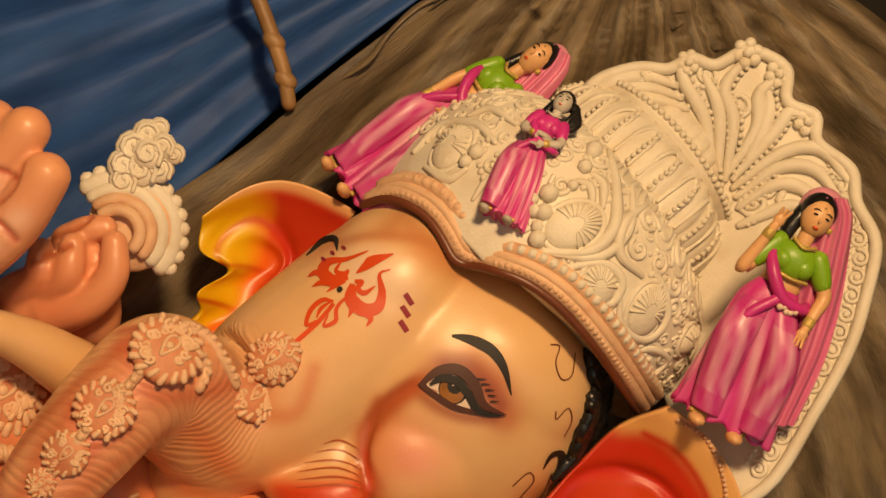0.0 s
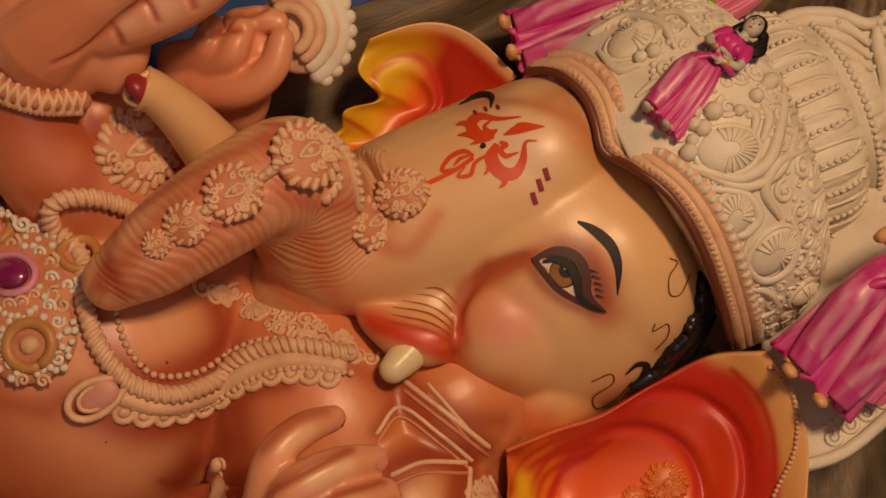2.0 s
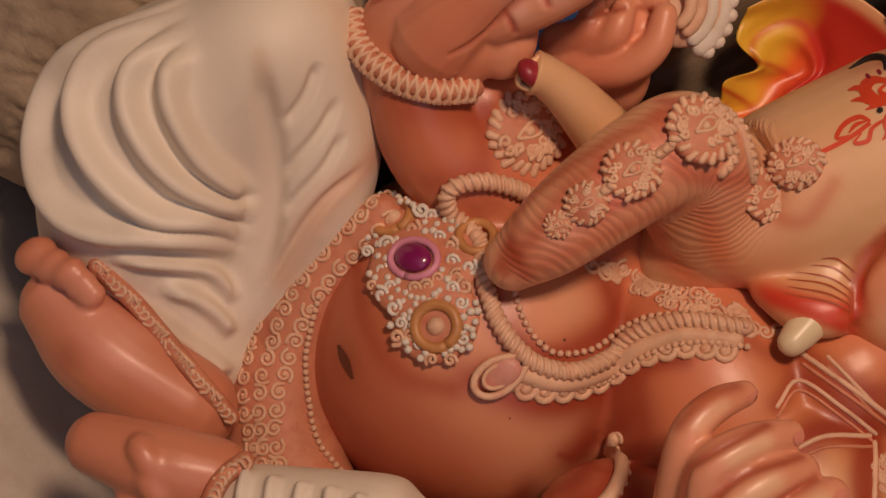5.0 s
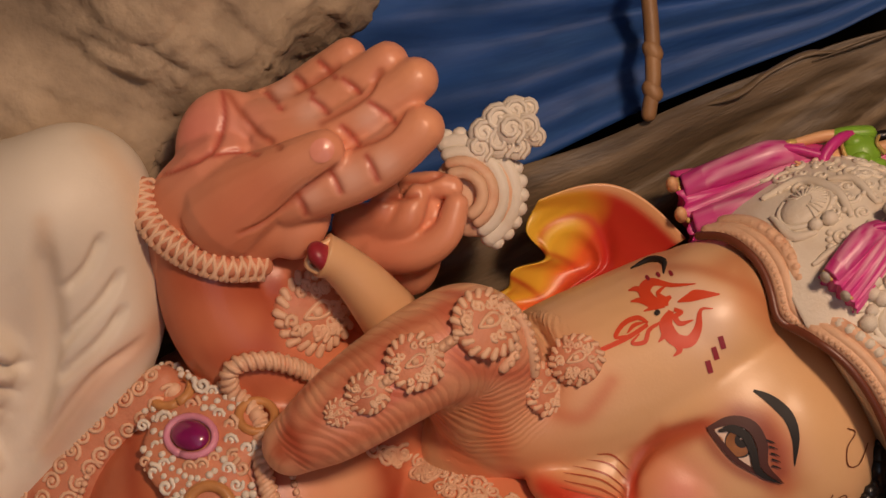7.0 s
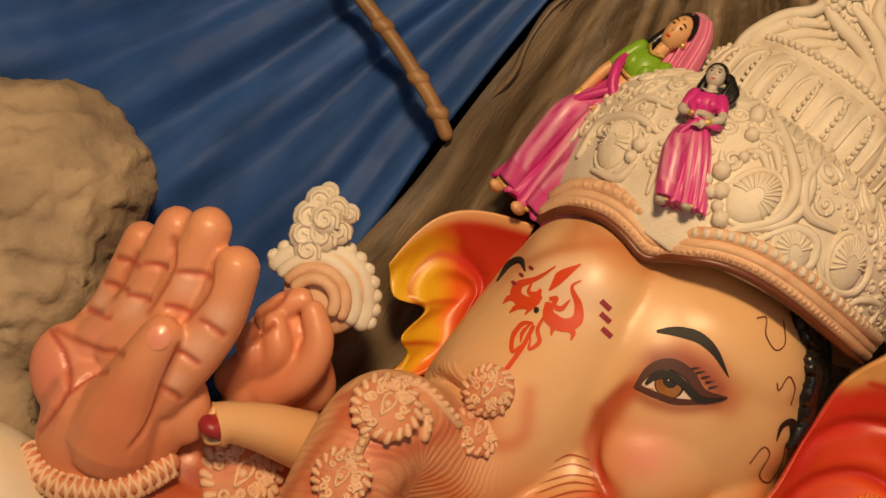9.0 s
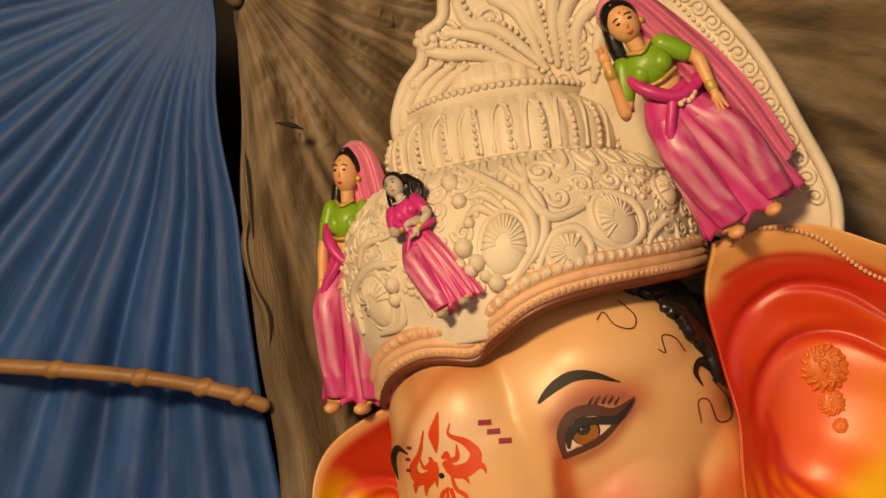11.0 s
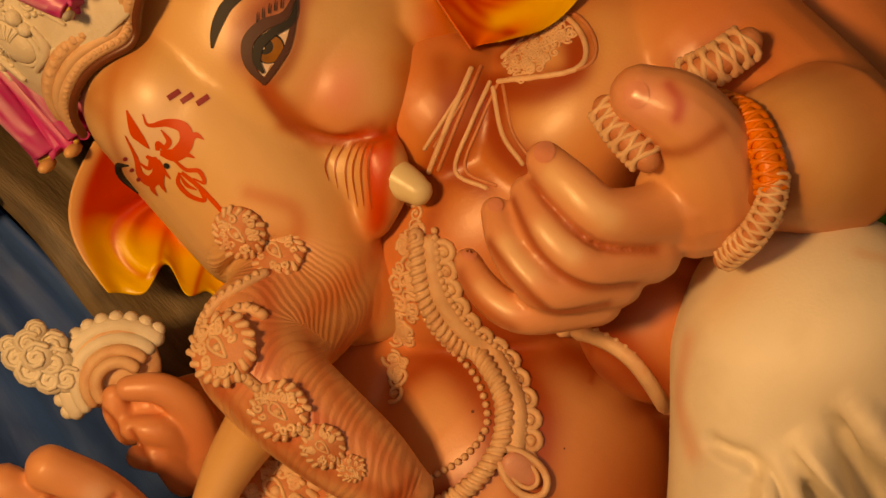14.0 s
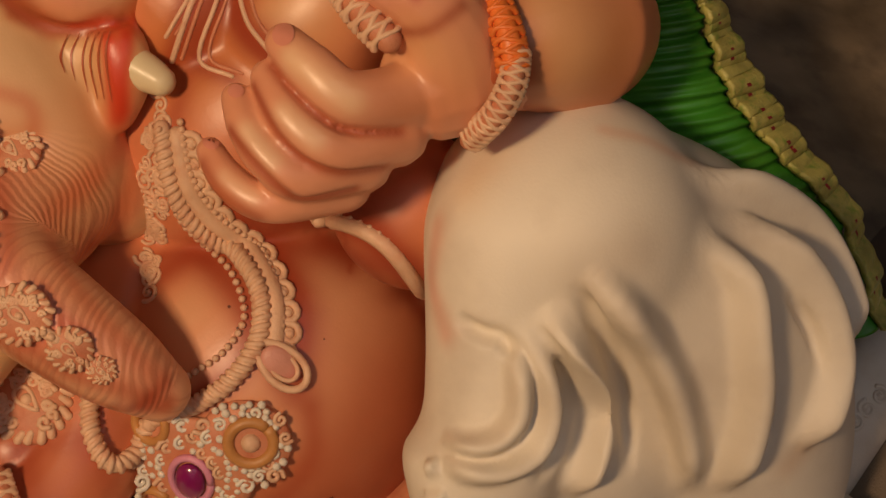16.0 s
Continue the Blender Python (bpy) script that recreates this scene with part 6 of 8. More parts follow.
def shell(c, rx, rz, turn, ribs=16):
    """A domed shell with ribs that spread from its foot, inside a raised border."""
    q, n, x, z = frame_at(crown_tree, c)
    ca, sa = math.cos(turn), math.sin(turn)
    x, z = x * ca + z * sa, z * ca - x * sa
    bm = bmesh.new()
    ring = [on_form(crown_tree, q, n, q + x * rx * math.cos(a) + z * rz * math.sin(a), 0.001) for a in [2 * math.pi * k / 24 for k in range(25)]]
    m = Matrix((x, n, z)).transposed().to_4x4()
    m.translation = q
    res = bmesh.ops.create_uvsphere(bm, u_segments=24, v_segments=12, radius=1, matrix=m @ Matrix.Diagonal((rx * 0.92, 0.016, rz * 0.92, 1)))
    for f in bm.faces:
        f.smooth = True
    part("shell_dome", bm, PLASTER, crown)
    bm = bmesh.new()
    tube(bm, ring, 0.0052, 6, 1, caps=False)
    foot = q - z * rz * 0.7
    for k in range(ribs):
        a = math.pi * (k + 0.5) / ribs
        pts = []
        for s in (0.35, 0.65, 0.9):
            e = (x * math.cos(a) * rx + z * (math.sin(a) * rz * 1.3 - rz * 0.35)) * s
            lx, lz = e.dot(x) / rx, e.dot(z) / rz
            pts.append(q + e + n * 0.0155 * math.sqrt(max(0.02, 1 - (lx * lx + lz * lz))))
        tube(bm, pts, 0.0022, 5, 2)
    part("shell_ribs", bm, PLASTER, crown)
    taken.append((V(c), max(rx, rz)))


shell((0.172, 0.100, 1.988), 0.038, 0.052, -0.35)
shell((0.349, 0.100, 1.979), 0.036, 0.048, 0.45)
shell((0.265, 0.100, 1.952), 0.032, 0.036, 0.9, 12)
shell((-0.038, 0.160, 1.941), 0.036, 0.048, 0.25)
shell((0.439, 0.120, 1.995), 0.026, 0.030, 0.2, 10)
for pts, r in (
    ([(0.168, 0.100, 1.927), (0.217, 0.100, 1.978), (0.218, 0.100, 2.032), (0.175, 0.100, 2.079), (0.137, 0.100, 2.106)], 0.011),
    ([(0.179, 0.100, 1.934), (0.234, 0.100, 1.983), (0.239, 0.100, 2.045), (0.197, 0.100, 2.096)], 0.009),
    ([(0.184, 0.100, 2.041), (0.162, 0.100, 2.064), (0.140, 0.100, 2.065)], 0.009),
    ([(0.172, 0.100, 2.030), (0.149, 0.100, 2.048), (0.129, 0.100, 2.041)], 0.008),
    ([(0.205, 0.100, 1.927), (0.245, 0.100, 1.980), (0.287, 0.100, 1.983), (0.301, 0.100, 1.948), (0.275, 0.100, 1.936)], 0.009),
    ([(0.315, 0.100, 2.026), (0.346, 0.100, 2.022), (0.384, 0.100, 1.990), (0.382, 0.100, 1.946), (0.338, 0.100, 1.934), (0.301, 0.100, 1.966)], 0.0085),
    ([(0.232, 0.100, 2.091), (0.226, 0.100, 2.048), (0.253, 0.100, 2.010), (0.303, 0.100, 2.011)], 0.010),
    ([(0.375, 0.100, 1.902), (0.399, 0.100, 1.941), (0.437, 0.120, 1.950), (0.442, 0.120, 1.912)], 0.007),
    ([(0.001, 0.160, 1.995), (-0.036, 0.180, 1.995), (-0.069, 0.180, 1.957), (-0.071, 0.160, 1.894)], 0.010),
    ([(-0.001, 0.140, 1.932), (-0.010, 0.130, 1.899), (-0.044, 0.140, 1.888)], 0.009),
    ([(0.004, 0.180, 2.041), (-0.036, 0.200, 2.032), (-0.054, 0.200, 1.999)], 0.008),
    ([(0.040, 0.140, 1.986), (0.032, 0.130, 1.943), (0.037, 0.120, 1.906)], 0.007),
    ([(0.362, 0.110, 2.059), (0.395, 0.110, 2.044), (0.467, 0.140, 2.014)], 0.006),
):
    sweep(pts, r)
for c, s, t, a, h in (
    ((0.254, 0.100, 2.077), 0.024, 1.6, 0.5, 1), ((0.311, 0.100, 2.043), 0.020, 1.6, 2.5, -1), ((0.392, 0.100, 2.024), 0.018, 1.5, 0.2, 1),
    ((0.289, 0.100, 1.946), 0.019, 1.7, 1.0, -1), ((0.205, 0.100, 1.945), 0.014, 1.4, 0.0, 1), ((0.116, 0.120, 2.020), 0.019, 1.5, 3.0, 1),
    ((0.124, 0.130, 2.120), 0.020, 1.6, 1.0, -1), ((0.405, 0.120, 1.912), 0.015, 1.4, 2.0, 1), ((-0.014, 0.150, 1.972), 0.018, 1.5, 0.0, -1),
    ((0.117, 0.110, 1.936), 0.016, 1.5, 2.0, 1), ((-0.005, 0.130, 1.879), 0.014, 1.4, 1.0, 1), ((-0.036, 0.200, 2.051), 0.018, 1.5, 1.0, 1),
    ((0.110, 0.150, 2.154), 0.017, 1.5, 0.0, 1), ((0.168, 0.120, 2.118), 0.017, 1.5, 0.0, -1), ((0.461, 0.140, 1.971), 0.014, 1.4, 2.0, 1),
):
    scroll(c, s, t, a, h)
# berries beside the standing figurine
for p, r in (((0.111, 0.110, 1.996), 0.016), ((0.126, 0.110, 1.970), 0.015), ((0.114, 0.110, 1.961), 0.012), ((0.147, 0.100, 1.933), 0.015), ((0.099, 0.110, 1.972), 0.011), ((0.133, 0.100, 1.947), 0.011), ((-0.007, 0.140, 1.962), 0.014), ((-0.009, 0.140, 1.939), 0.012), ((-0.027, 0.140, 1.921), 0.010), ((0.129, 0.120, 2.032), 0.010), ((0.111, 0.140, 2.119), 0.014), ((0.117, 0.130, 2.094), 0.015), ((0.123, 0.120, 2.065), 0.013)):
    bead("berry", PEARL_WHITE, crown, laid(crown_tree, p, r * 0.3)[0], r)
    taken.append((V(p), r))
# small curls and beads fill what is left
rnd = random.Random(5)
for k in range(3200):
    a, h = radians(rnd.uniform(-95, 110)), rnd.uniform(0.055, 0.215)
    r = float(np.interp(h, [p[0] for p in TIER], [p[1] for p in TIER]))
    p = O + UP * h + (FR * math.cos(a) + RT * math.sin(a)) * r
    size = rnd.choice((0.019, 0.016, 0.012, 0.010, 0.007, 0.006))
    if k < 1200 and size < 0.012:
        continue
    if any((q - p).length_squared < ((d + size) * 0.88) ** 2 for q, d in taken):
        continue
    n = (FR * math.cos(a) + RT * math.sin(a))
    if size > 0.009:
        bm = bmesh.new()
        curl(bm, crown_tree, p, size, 1.3, rnd.uniform(0, 6.28), rnd.choice((-1, 1)), way=-n)
        part("scroll", bm, PLASTER, crown)
    else:
        bead("bead", PEARL_WHITE, crown, p + n * size * 0.2, size)
    taken.append((p, size))

# plate behind the crown, with feathered leaves and a border of curls
OUTLINE = [(0.070, 0.400, 2.153), (0.062, 0.400, 2.222), (0.092, 0.380, 2.285), (0.132, 0.370, 2.322), (0.146, 0.360, 2.362), (0.184, 0.360, 2.385), (0.206, 0.350, 2.443), (0.272, 0.340, 2.466), (0.313, 0.330, 2.426), (0.364, 0.320, 2.442), (0.398, 0.310, 2.411), (0.468, 0.290, 2.416), (0.508, 0.260, 2.376), (0.571, 0.230, 2.346), (0.617, 0.200, 2.262), (0.652, 0.180, 2.180), (0.679, 0.160, 2.066), (0.707, 0.150, 1.919), (0.662, 0.200, 1.838), (0.461, 0.340, 1.956), (0.214, 0.400, 2.083)]
plate = thing("crown_backplate", "white plaster backplate with feathered leaves and a border of curls", "backplate")
bm = bmesh.new()
loop = spline(OUTLINE + OUTLINE[:1], 5)[:-1]
mid_p = V((0.395, 0.340, 2.143))
rings = []
for s in (0.0, 0.25, 0.5, 0.75, 0.93, 1.0):
    rings.append([bm.verts.new(mid_p.lerp(V(p), s)) for p in loop] if s else [bm.verts.new(mid_p)])
n = len(loop)
for k in range(n):
    bm.faces.new((rings[0][0], rings[1][k], rings[1][(k + 1) % n])).smooth = True
for a, b in zip(rings[1:], rings[2:]):
    for k in range(n):
        bm.faces.new((a[k], b[k], b[(k + 1) % n], a[(k + 1) % n])).smooth = True
board = part("plate", bm, PLASTER, plate)
if sum(f.normal.y for f in board.data.polygons) > 0:
    board.data.flip_normals()
plate_tree = tree_of(board.data)
board.modifiers.new("thickness", "SOLIDIFY").thickness = 0.03
bm = bmesh.new()
tube(bm, [V(p) - V((0, 0.004, 0)) for p in loop[:88]], 0.011, 8, 1)
part("plate_rim", bm, PLASTER, plate)
BORDER = [(0.449, 0.280, 2.397), (0.499, 0.250, 2.353), (0.557, 0.220, 2.319), (0.596, 0.200, 2.253), (0.630, 0.180, 2.169), (0.659, 0.160, 2.052), (0.680, 0.150, 1.931)]
for k, p in enumerate(evenly(BORDER, 0.033)):
    bm = bmesh.new()
    curl(bm, plate_tree, p, 0.0155, 1.4, 2.4, -1, 0.0048)
    part("border_curl", bm, PLASTER, plate)
for p in evenly([V(p) + V((-0.022, 0, 0.0)) for p in BORDER], 0.0115):
    bead("bead", PEARL_WHITE, plate, laid(plate_tree, p, 0.002)[0], 0.0042)
LEAVES = [
    [(0.325, 0.300, 2.228), (0.238, 0.300, 2.291), (0.165, 0.300, 2.312), (0.124, 0.300, 2.338)],
    [(0.332, 0.300, 2.249), (0.272, 0.300, 2.326), (0.220, 0.300, 2.355), (0.209, 0.300, 2.419)],
    [(0.328, 0.300, 2.259), (0.307, 0.300, 2.348), (0.268, 0.300, 2.391), (0.273, 0.300, 2.444)],
    [(0.342, 0.300, 2.260), (0.334, 0.300, 2.362), (0.327, 0.300, 2.410), (0.368, 0.300, 2.425)],
    [(0.353, 0.300, 2.250), (0.366, 0.300, 2.346), (0.407, 0.300, 2.403), (0.481, 0.300, 2.402)],
    [(0.367, 0.300, 2.243), (0.383, 0.300, 2.330), (0.425, 0.300, 2.372), (0.485, 0.300, 2.371)],
    [(0.384, 0.300, 2.233), (0.398, 0.300, 2.303), (0.436, 0.300, 2.335), (0.475, 0.300, 2.326)],
    [(0.160, 0.300, 2.298), (0.112, 0.300, 2.270), (0.080, 0.300, 2.222), (0.076, 0.300, 2.180)],
    [(0.180, 0.300, 2.290), (0.132, 0.300, 2.262), (0.102, 0.300, 2.224), (0.096, 0.300, 2.180)],
    [(0.200, 0.300, 2.284), (0.152, 0.300, 2.256), (0.122, 0.300, 2.225), (0.114, 0.300, 2.182)],
    [(0.406, 0.300, 2.213), (0.434, 0.250, 2.286), (0.475, 0.250, 2.301)],
    [(0.342, 0.300, 2.287), (0.310, 0.300, 2.372), (0.276, 0.300, 2.406)],
    [(0.311, 0.300, 2.255), (0.241, 0.300, 2.321), (0.182, 0.300, 2.343)],
]
for k, pts in enumerate(LEAVES):
    bm = bmesh.new()
    ribbon(bm, plate_tree, pts, 0.013, lift=0.25)
    part("leaf_rib", bm, PLASTER, plate)
    for p in evenly([V(q) + V((0.010, 0, 0.010)) for q in pts], 0.0125):
        bead("bead", PEARL_WHITE, plate, laid(plate_tree, p, 0.006)[0], 0.0052)
for p, r in (((0.145, 0.300, 2.340), 0.018), ((0.204, 0.300, 2.424), 0.022), ((0.267, 0.300, 2.439), 0.020), ((0.360, 0.300, 2.420), 0.020), ((0.095, 0.300, 2.275), 0.014)):
    bm = bmesh.new()
    q, nn, x, z = frame_at(plate_tree, p)
    for i in range(6):
        a = i * math.pi / 3
        egg(bm, q + (x * math.cos(a) + z * math.sin(a)) * r * 0.8 + nn * 0.006, r * 0.5, seg=10)
    egg(bm, q + nn * 0.012, r * 0.45, seg=10)
    part("flower", bm, PLASTER, plate)
for k, (c, s) in enumerate((((0.385, 0.260, 2.284), 0.03), ((0.385, 0.260, 2.245), 0.025), ((0.349, 0.260, 2.215), 0.02), ((0.260, 0.300, 2.350), 0.025), ((0.183, 0.330, 2.354), 0.022), ((0.112, 0.360, 2.282), 0.018), ((0.085, 0.360, 2.239), 0.016))):
    bm = bmesh.new()
    curl(bm, plate_tree, c, s, 1.6, k * 1.3, 1 - 2 * (k % 2))
    part("leaf_curl", bm, PLASTER, plate)


# ---------------------------------------------------------------- small standing figurines on the crown
def figurine(foot, crownward, tall, turn, arms, stone=False, slim=1, veil=True, label=""):
    """One plain standing shape in a draped dress."""
    mats = [FLESH, GREEN, PINK, PINK_PALE, HAIR, GOLD, GREYSTONE, RED, INK, PALE, PLEATS]
    up = V(crownward).normalized()
    back = (V((math.sin(turn), math.cos(turn), 0)) - up * up.dot(V((math.sin(turn), math.cos(turn), 0)))).normalized()
    x = back.cross(up).normalized()
    m = Matrix((x * slim, back, up)).transposed().to_4x4()
    m = Matrix.Translation(foot) @ m @ Matrix.Scale(tall, 4)
    skin, cloth = (6, 6) if stone else (0, 1)
    bm = bmesh.new()
    paint = bm.verts.layers.float_color.new("paint")
    # pleated skirt, swung to one side
    rings = []
    seg = 156
    prof = spline([(0.60, 0.085, 0.062, 0.0), (0.52, 0.125, 0.075, 0.0), (0.40, 0.155, 0.080, 0.020), (0.25, 0.175, 0.080, 0.040), (0.10, 0.195, 0.084, 0.055), (0.03, 0.205, 0.088, 0.060)], 5)
    if stone:
        prof[:, 1] *= 0.72
    for zz, rx, ry, sx in prof:
        w = min(1, max(0, (0.56 - zz) * 2.2))
        ring = []
        for k in range(seg):
            a = 2 * math.pi * k / seg
            p = 1 + 0.075 * w * math.sin(a * 13 + zz * 9) + 0.03 * w * math.sin(a * 29)
            ring.append(bm.verts.new((sx + rx * p * math.cos(a), ry * p * math.sin(a), zz - 0.012 * w * math.sin(a * 13 + 1))))
            # pleat ridges pale, valleys dark: fold shading put into the colour
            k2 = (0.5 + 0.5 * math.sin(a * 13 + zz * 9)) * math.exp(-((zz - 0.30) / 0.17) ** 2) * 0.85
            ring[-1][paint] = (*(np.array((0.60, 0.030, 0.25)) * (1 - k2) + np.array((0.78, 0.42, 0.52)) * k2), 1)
        rings.append(ring)
    for i, (a, b) in enumerate(zip(rings, rings[1:])):
        for k in range(seg):
            f = bm.faces.new((a[k], b[k], b[(k + 1) % seg], a[(k + 1) % seg]))
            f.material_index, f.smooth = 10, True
    bm.faces.new(rings[-1]).material_index = 2
    bm.faces.new(rings[0][::-1]).material_index = 2
    # two legs that press through the drape, crossed by curved folds
    for side, line in ((-1, [(-0.050, -0.035, 0.52), (-0.075, -0.072, 0.38), (-0.060, -0.074, 0.22), (-0.035, -0.060, 0.05)]), (1, [(0.055, -0.035, 0.52), (0.120, -0.072, 0.38), (0.150, -0.074, 0.22), (0.160, -0.060, 0.05)])):
        if stone and side > 0:
            continue
        run = spline([(*p, r) for p, r in zip(line, (0.062, 0.074, 0.070, 0.064))], 16)
        rings = []
        for i, (lx, ly, lz, lr) in enumerate(run):
            ring = []
            for k in range(20):
                a = 2 * math.pi * k / 20
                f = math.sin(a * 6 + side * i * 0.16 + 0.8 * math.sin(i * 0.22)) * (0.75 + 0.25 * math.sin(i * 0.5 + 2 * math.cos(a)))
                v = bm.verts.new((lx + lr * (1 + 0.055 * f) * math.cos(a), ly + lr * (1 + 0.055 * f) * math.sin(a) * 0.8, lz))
                # painted highlight on the front of the leg, following its folds
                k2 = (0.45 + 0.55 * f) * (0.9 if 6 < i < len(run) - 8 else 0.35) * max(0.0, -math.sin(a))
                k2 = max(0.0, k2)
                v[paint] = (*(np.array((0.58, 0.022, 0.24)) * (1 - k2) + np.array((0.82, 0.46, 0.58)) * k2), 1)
                ring.append(v)
            rings.append(ring)
        for p, q in zip(rings, rings[1:]):
            for k in range(20):
                f = bm.faces.new((p[k], p[(k + 1) % 20], q[(k + 1) % 20], q[k]))
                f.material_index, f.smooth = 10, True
        bm.faces.new(rings[0][::-1]).material_index = 2
        bm.faces.new(rings[-1]).material_index = 2
    egg(bm, (0, 0, 0.615), (0.082, 0.060, 0.06), mat=skin, seg=16)
    egg(bm, (0, -0.004, 0.71), (0.098, 0.066, 0.080), mat=2 if stone else cloth, seg=18)
    egg(bm, (-0.043, -0.028, 0.70), 0.045, mat=2 if stone else cloth, seg=14)
    egg(bm, (0.043, -0.028, 0.70), 0.045, mat=2 if stone else cloth, seg=14)
    tube(bm, [(0, 0, 0.76), (0, -0.005, 0.84)], 0.032, 10, 2, mat=skin)
    egg(bm, (0, -0.012, 0.895), (0.060, 0.060, 0.076), mat=skin, seg=20)
    # hair round the face and down the back
    egg(bm, (0, 0.016, 0.922), (0.073, 0.063, 0.076), mat=4, seg=18)
    tube(bm, [(-0.05, 0.03, 0.90), (-0.070, 0.02, 0.80), (-0.06, 0.01, 0.70)], [0.03, 0.03, 0.012], 8, 4, mat=4)
    if stone:
        for k in range(5):
            tube(bm, [(0.04, 0.03, 0.93), (0.10 + 0.012 * k, 0.02, 0.90 - 0.02 * k), (0.08 + 0.02 * math.sin(k), 0.0, 0.78 - 0.03 * k), (0.10, 0.01, 0.70 - 0.03 * k)], [0.03, 0.024, 0.02, 0.008], 8, 4, mat=4)
    # brow mark, eyes, lips as plain dots
    for ex in (-0.023, 0.023):
        egg(bm, (ex, -0.066, 0.905), (0.011, 0.006, 0.0045), mat=8, seg=8)
        tube(bm, [(ex - 0.014, -0.064, 0.921), (ex, -0.067, 0.926), (ex + 0.014, -0.064, 0.921)], 0.0022, 5, 2, mat=8)
    egg(bm, (0, -0.073, 0.888), (0.006, 0.008, 0.012), mat=skin, seg=8)
    egg(bm, (0, -0.066, 0.858), (0.013, 0.006, 0.0055), mat=7, seg=8)
    egg(bm, (0, -0.066, 0.942), 0.004, mat=5, seg=8)
    # arms: sleeve, forearm, bangle, hand
    for s, e, h in arms:
        s, e, h = V(s), V(e), V(h)
        tube(bm, [s, s.lerp(e, 0.35), s.lerp(e, 0.62)], [0.040, 0.042, 0.038], 10, 3, mat=2 if stone else cloth)
        tube(bm, [s.lerp(e, 0.5), e, e.lerp(h, 0.5), h], [0.030, 0.029, 0.024, 0.018], 10, 4, mat=skin)
        d = (h - e).normalized()
        q = e.lerp(h, 0.80)
        tube(bm, [q - d * 0.008, q + d * 0.008], 0.024, 10, 2, mat=5)
        egg(bm, h + d * 0.025, (0.024, 0.014, 0.032), mat=skin, seg=10)
        for k in (-1, 0, 1):
            tube(bm, [h + d * 0.03 + V((0.012 * k, 0, 0)), h + d * 0.07 + V((0.018 * k, -0.01, 0))], [0.008, 0.006], 6, 2, mat=skin)
    # sash across the waist, hem, feet, necklace, earring
    tube(bm, [(-0.10, -0.02, 0.72), (-0.06, -0.075, 0.64), (0.02, -0.085, 0.565), (0.11, -0.05, 0.56), (0.13, 0.0, 0.58)], [0.02, 0.026, 0.024, 0.022, 0.018], 8, 5, mat=2)
    tube(bm, [(0.0, -0.085, 0.56), (-0.07, -0.095, 0.46), (-0.10, -0.085, 0.36), (-0.06, -0.09, 0.44)], [0.02, 0.022, 0.012, 0.01], 8, 5, mat=2)
    if not stone:
        for k in range(5):
            egg(bm, (0.02 + 0.016 * k, -0.092 + 0.004 * k, 0.535 + 0.008 * math.sin(k * 2)), 0.014, mat=9, seg=8)
        tube(bm, [(-0.075, -0.05, 0.655), (0, -0.075, 0.645), (0.075, -0.05, 0.655)], 0.008, 8, 4, mat=5)
        egg(bm, (0.064, -0.01, 0.872), 0.014, mat=5, seg=8)
    tube(bm, [(-0.045, -0.035, 0.79), (0, -0.06, 0.77), (0.045, -0.035, 0.79)], 0.008, 8, 4, mat=5 if not stone else 6)
    for fx in (-0.05, 0.11):
        egg(bm, (fx, -0.09, 0.012), (0.036, 0.055, 0.024), mat=skin, seg=10)
        tube(bm, [(fx - 0.03, -0.07, 0.035), (fx + 0.03, -0.07, 0.035)], 0.012, 8, 2, mat=5)
    if veil:
        # veil from the head down the far side
        rows = []
        path = spline([(0.0, 0.035, 0.985, 0.080), (0.055, 0.04, 0.93, 0.085), (0.105, 0.05, 0.80, 0.095), (0.17, 0.055, 0.60, 0.10), (0.22, 0.05, 0.38, 0.095), (0.25, 0.04, 0.12, 0.08)], 5)
        for i, (px, py, pz, w) in enumerate(path):
            row = [bm.verts.new((px + w * t * 0.9, py - 0.05 * math.cos(t * 1.4) + 0.012 * math.sin(t * 12 + i * 0.25), pz + 0.03 * t)) for t in np.linspace(-1, 1, 33)]
            for n2, v in enumerate(row):
                # pale streaks painted on the veil as fold highlights
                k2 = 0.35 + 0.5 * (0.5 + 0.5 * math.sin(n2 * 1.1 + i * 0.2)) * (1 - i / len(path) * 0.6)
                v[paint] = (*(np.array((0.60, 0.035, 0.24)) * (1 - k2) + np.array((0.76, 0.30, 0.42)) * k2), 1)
            rows.append(row)
        for a, b in zip(rows, rows[1:]):
            for k in range(32):
                f = bm.faces.new((a[k], b[k], b[k + 1], a[k + 1]))
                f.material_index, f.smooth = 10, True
        egg(bm, (0.014, 0.050, 0.932), (0.090, 0.066, 0.092), mat=3, seg=18)
    bm.transform(m)
    ob = tagged(new("figurine", to_mesh("figurine", bm, mats)), label, "figurine", "figurines on the crown")
    return ob


fa, ha = V((0.551, 0.130, 1.923)), V((0.434, 0.100, 2.273))
figurine(fa, ha - fa, (ha - fa).length / 0.895, 0.10, [((-0.085, 0, 0.755), (-0.165, -0.03, 0.60), (-0.135, -0.05, 0.80)), ((0.085, 0, 0.755), (0.170, -0.01, 0.64), (0.150, -0.07, 0.50))],
         label="painted plaster figurine in green blouse and pink draped dress")
fc, hc = V((-0.131, 0.370, 1.768)), V((-0.040, 0.370, 2.166))
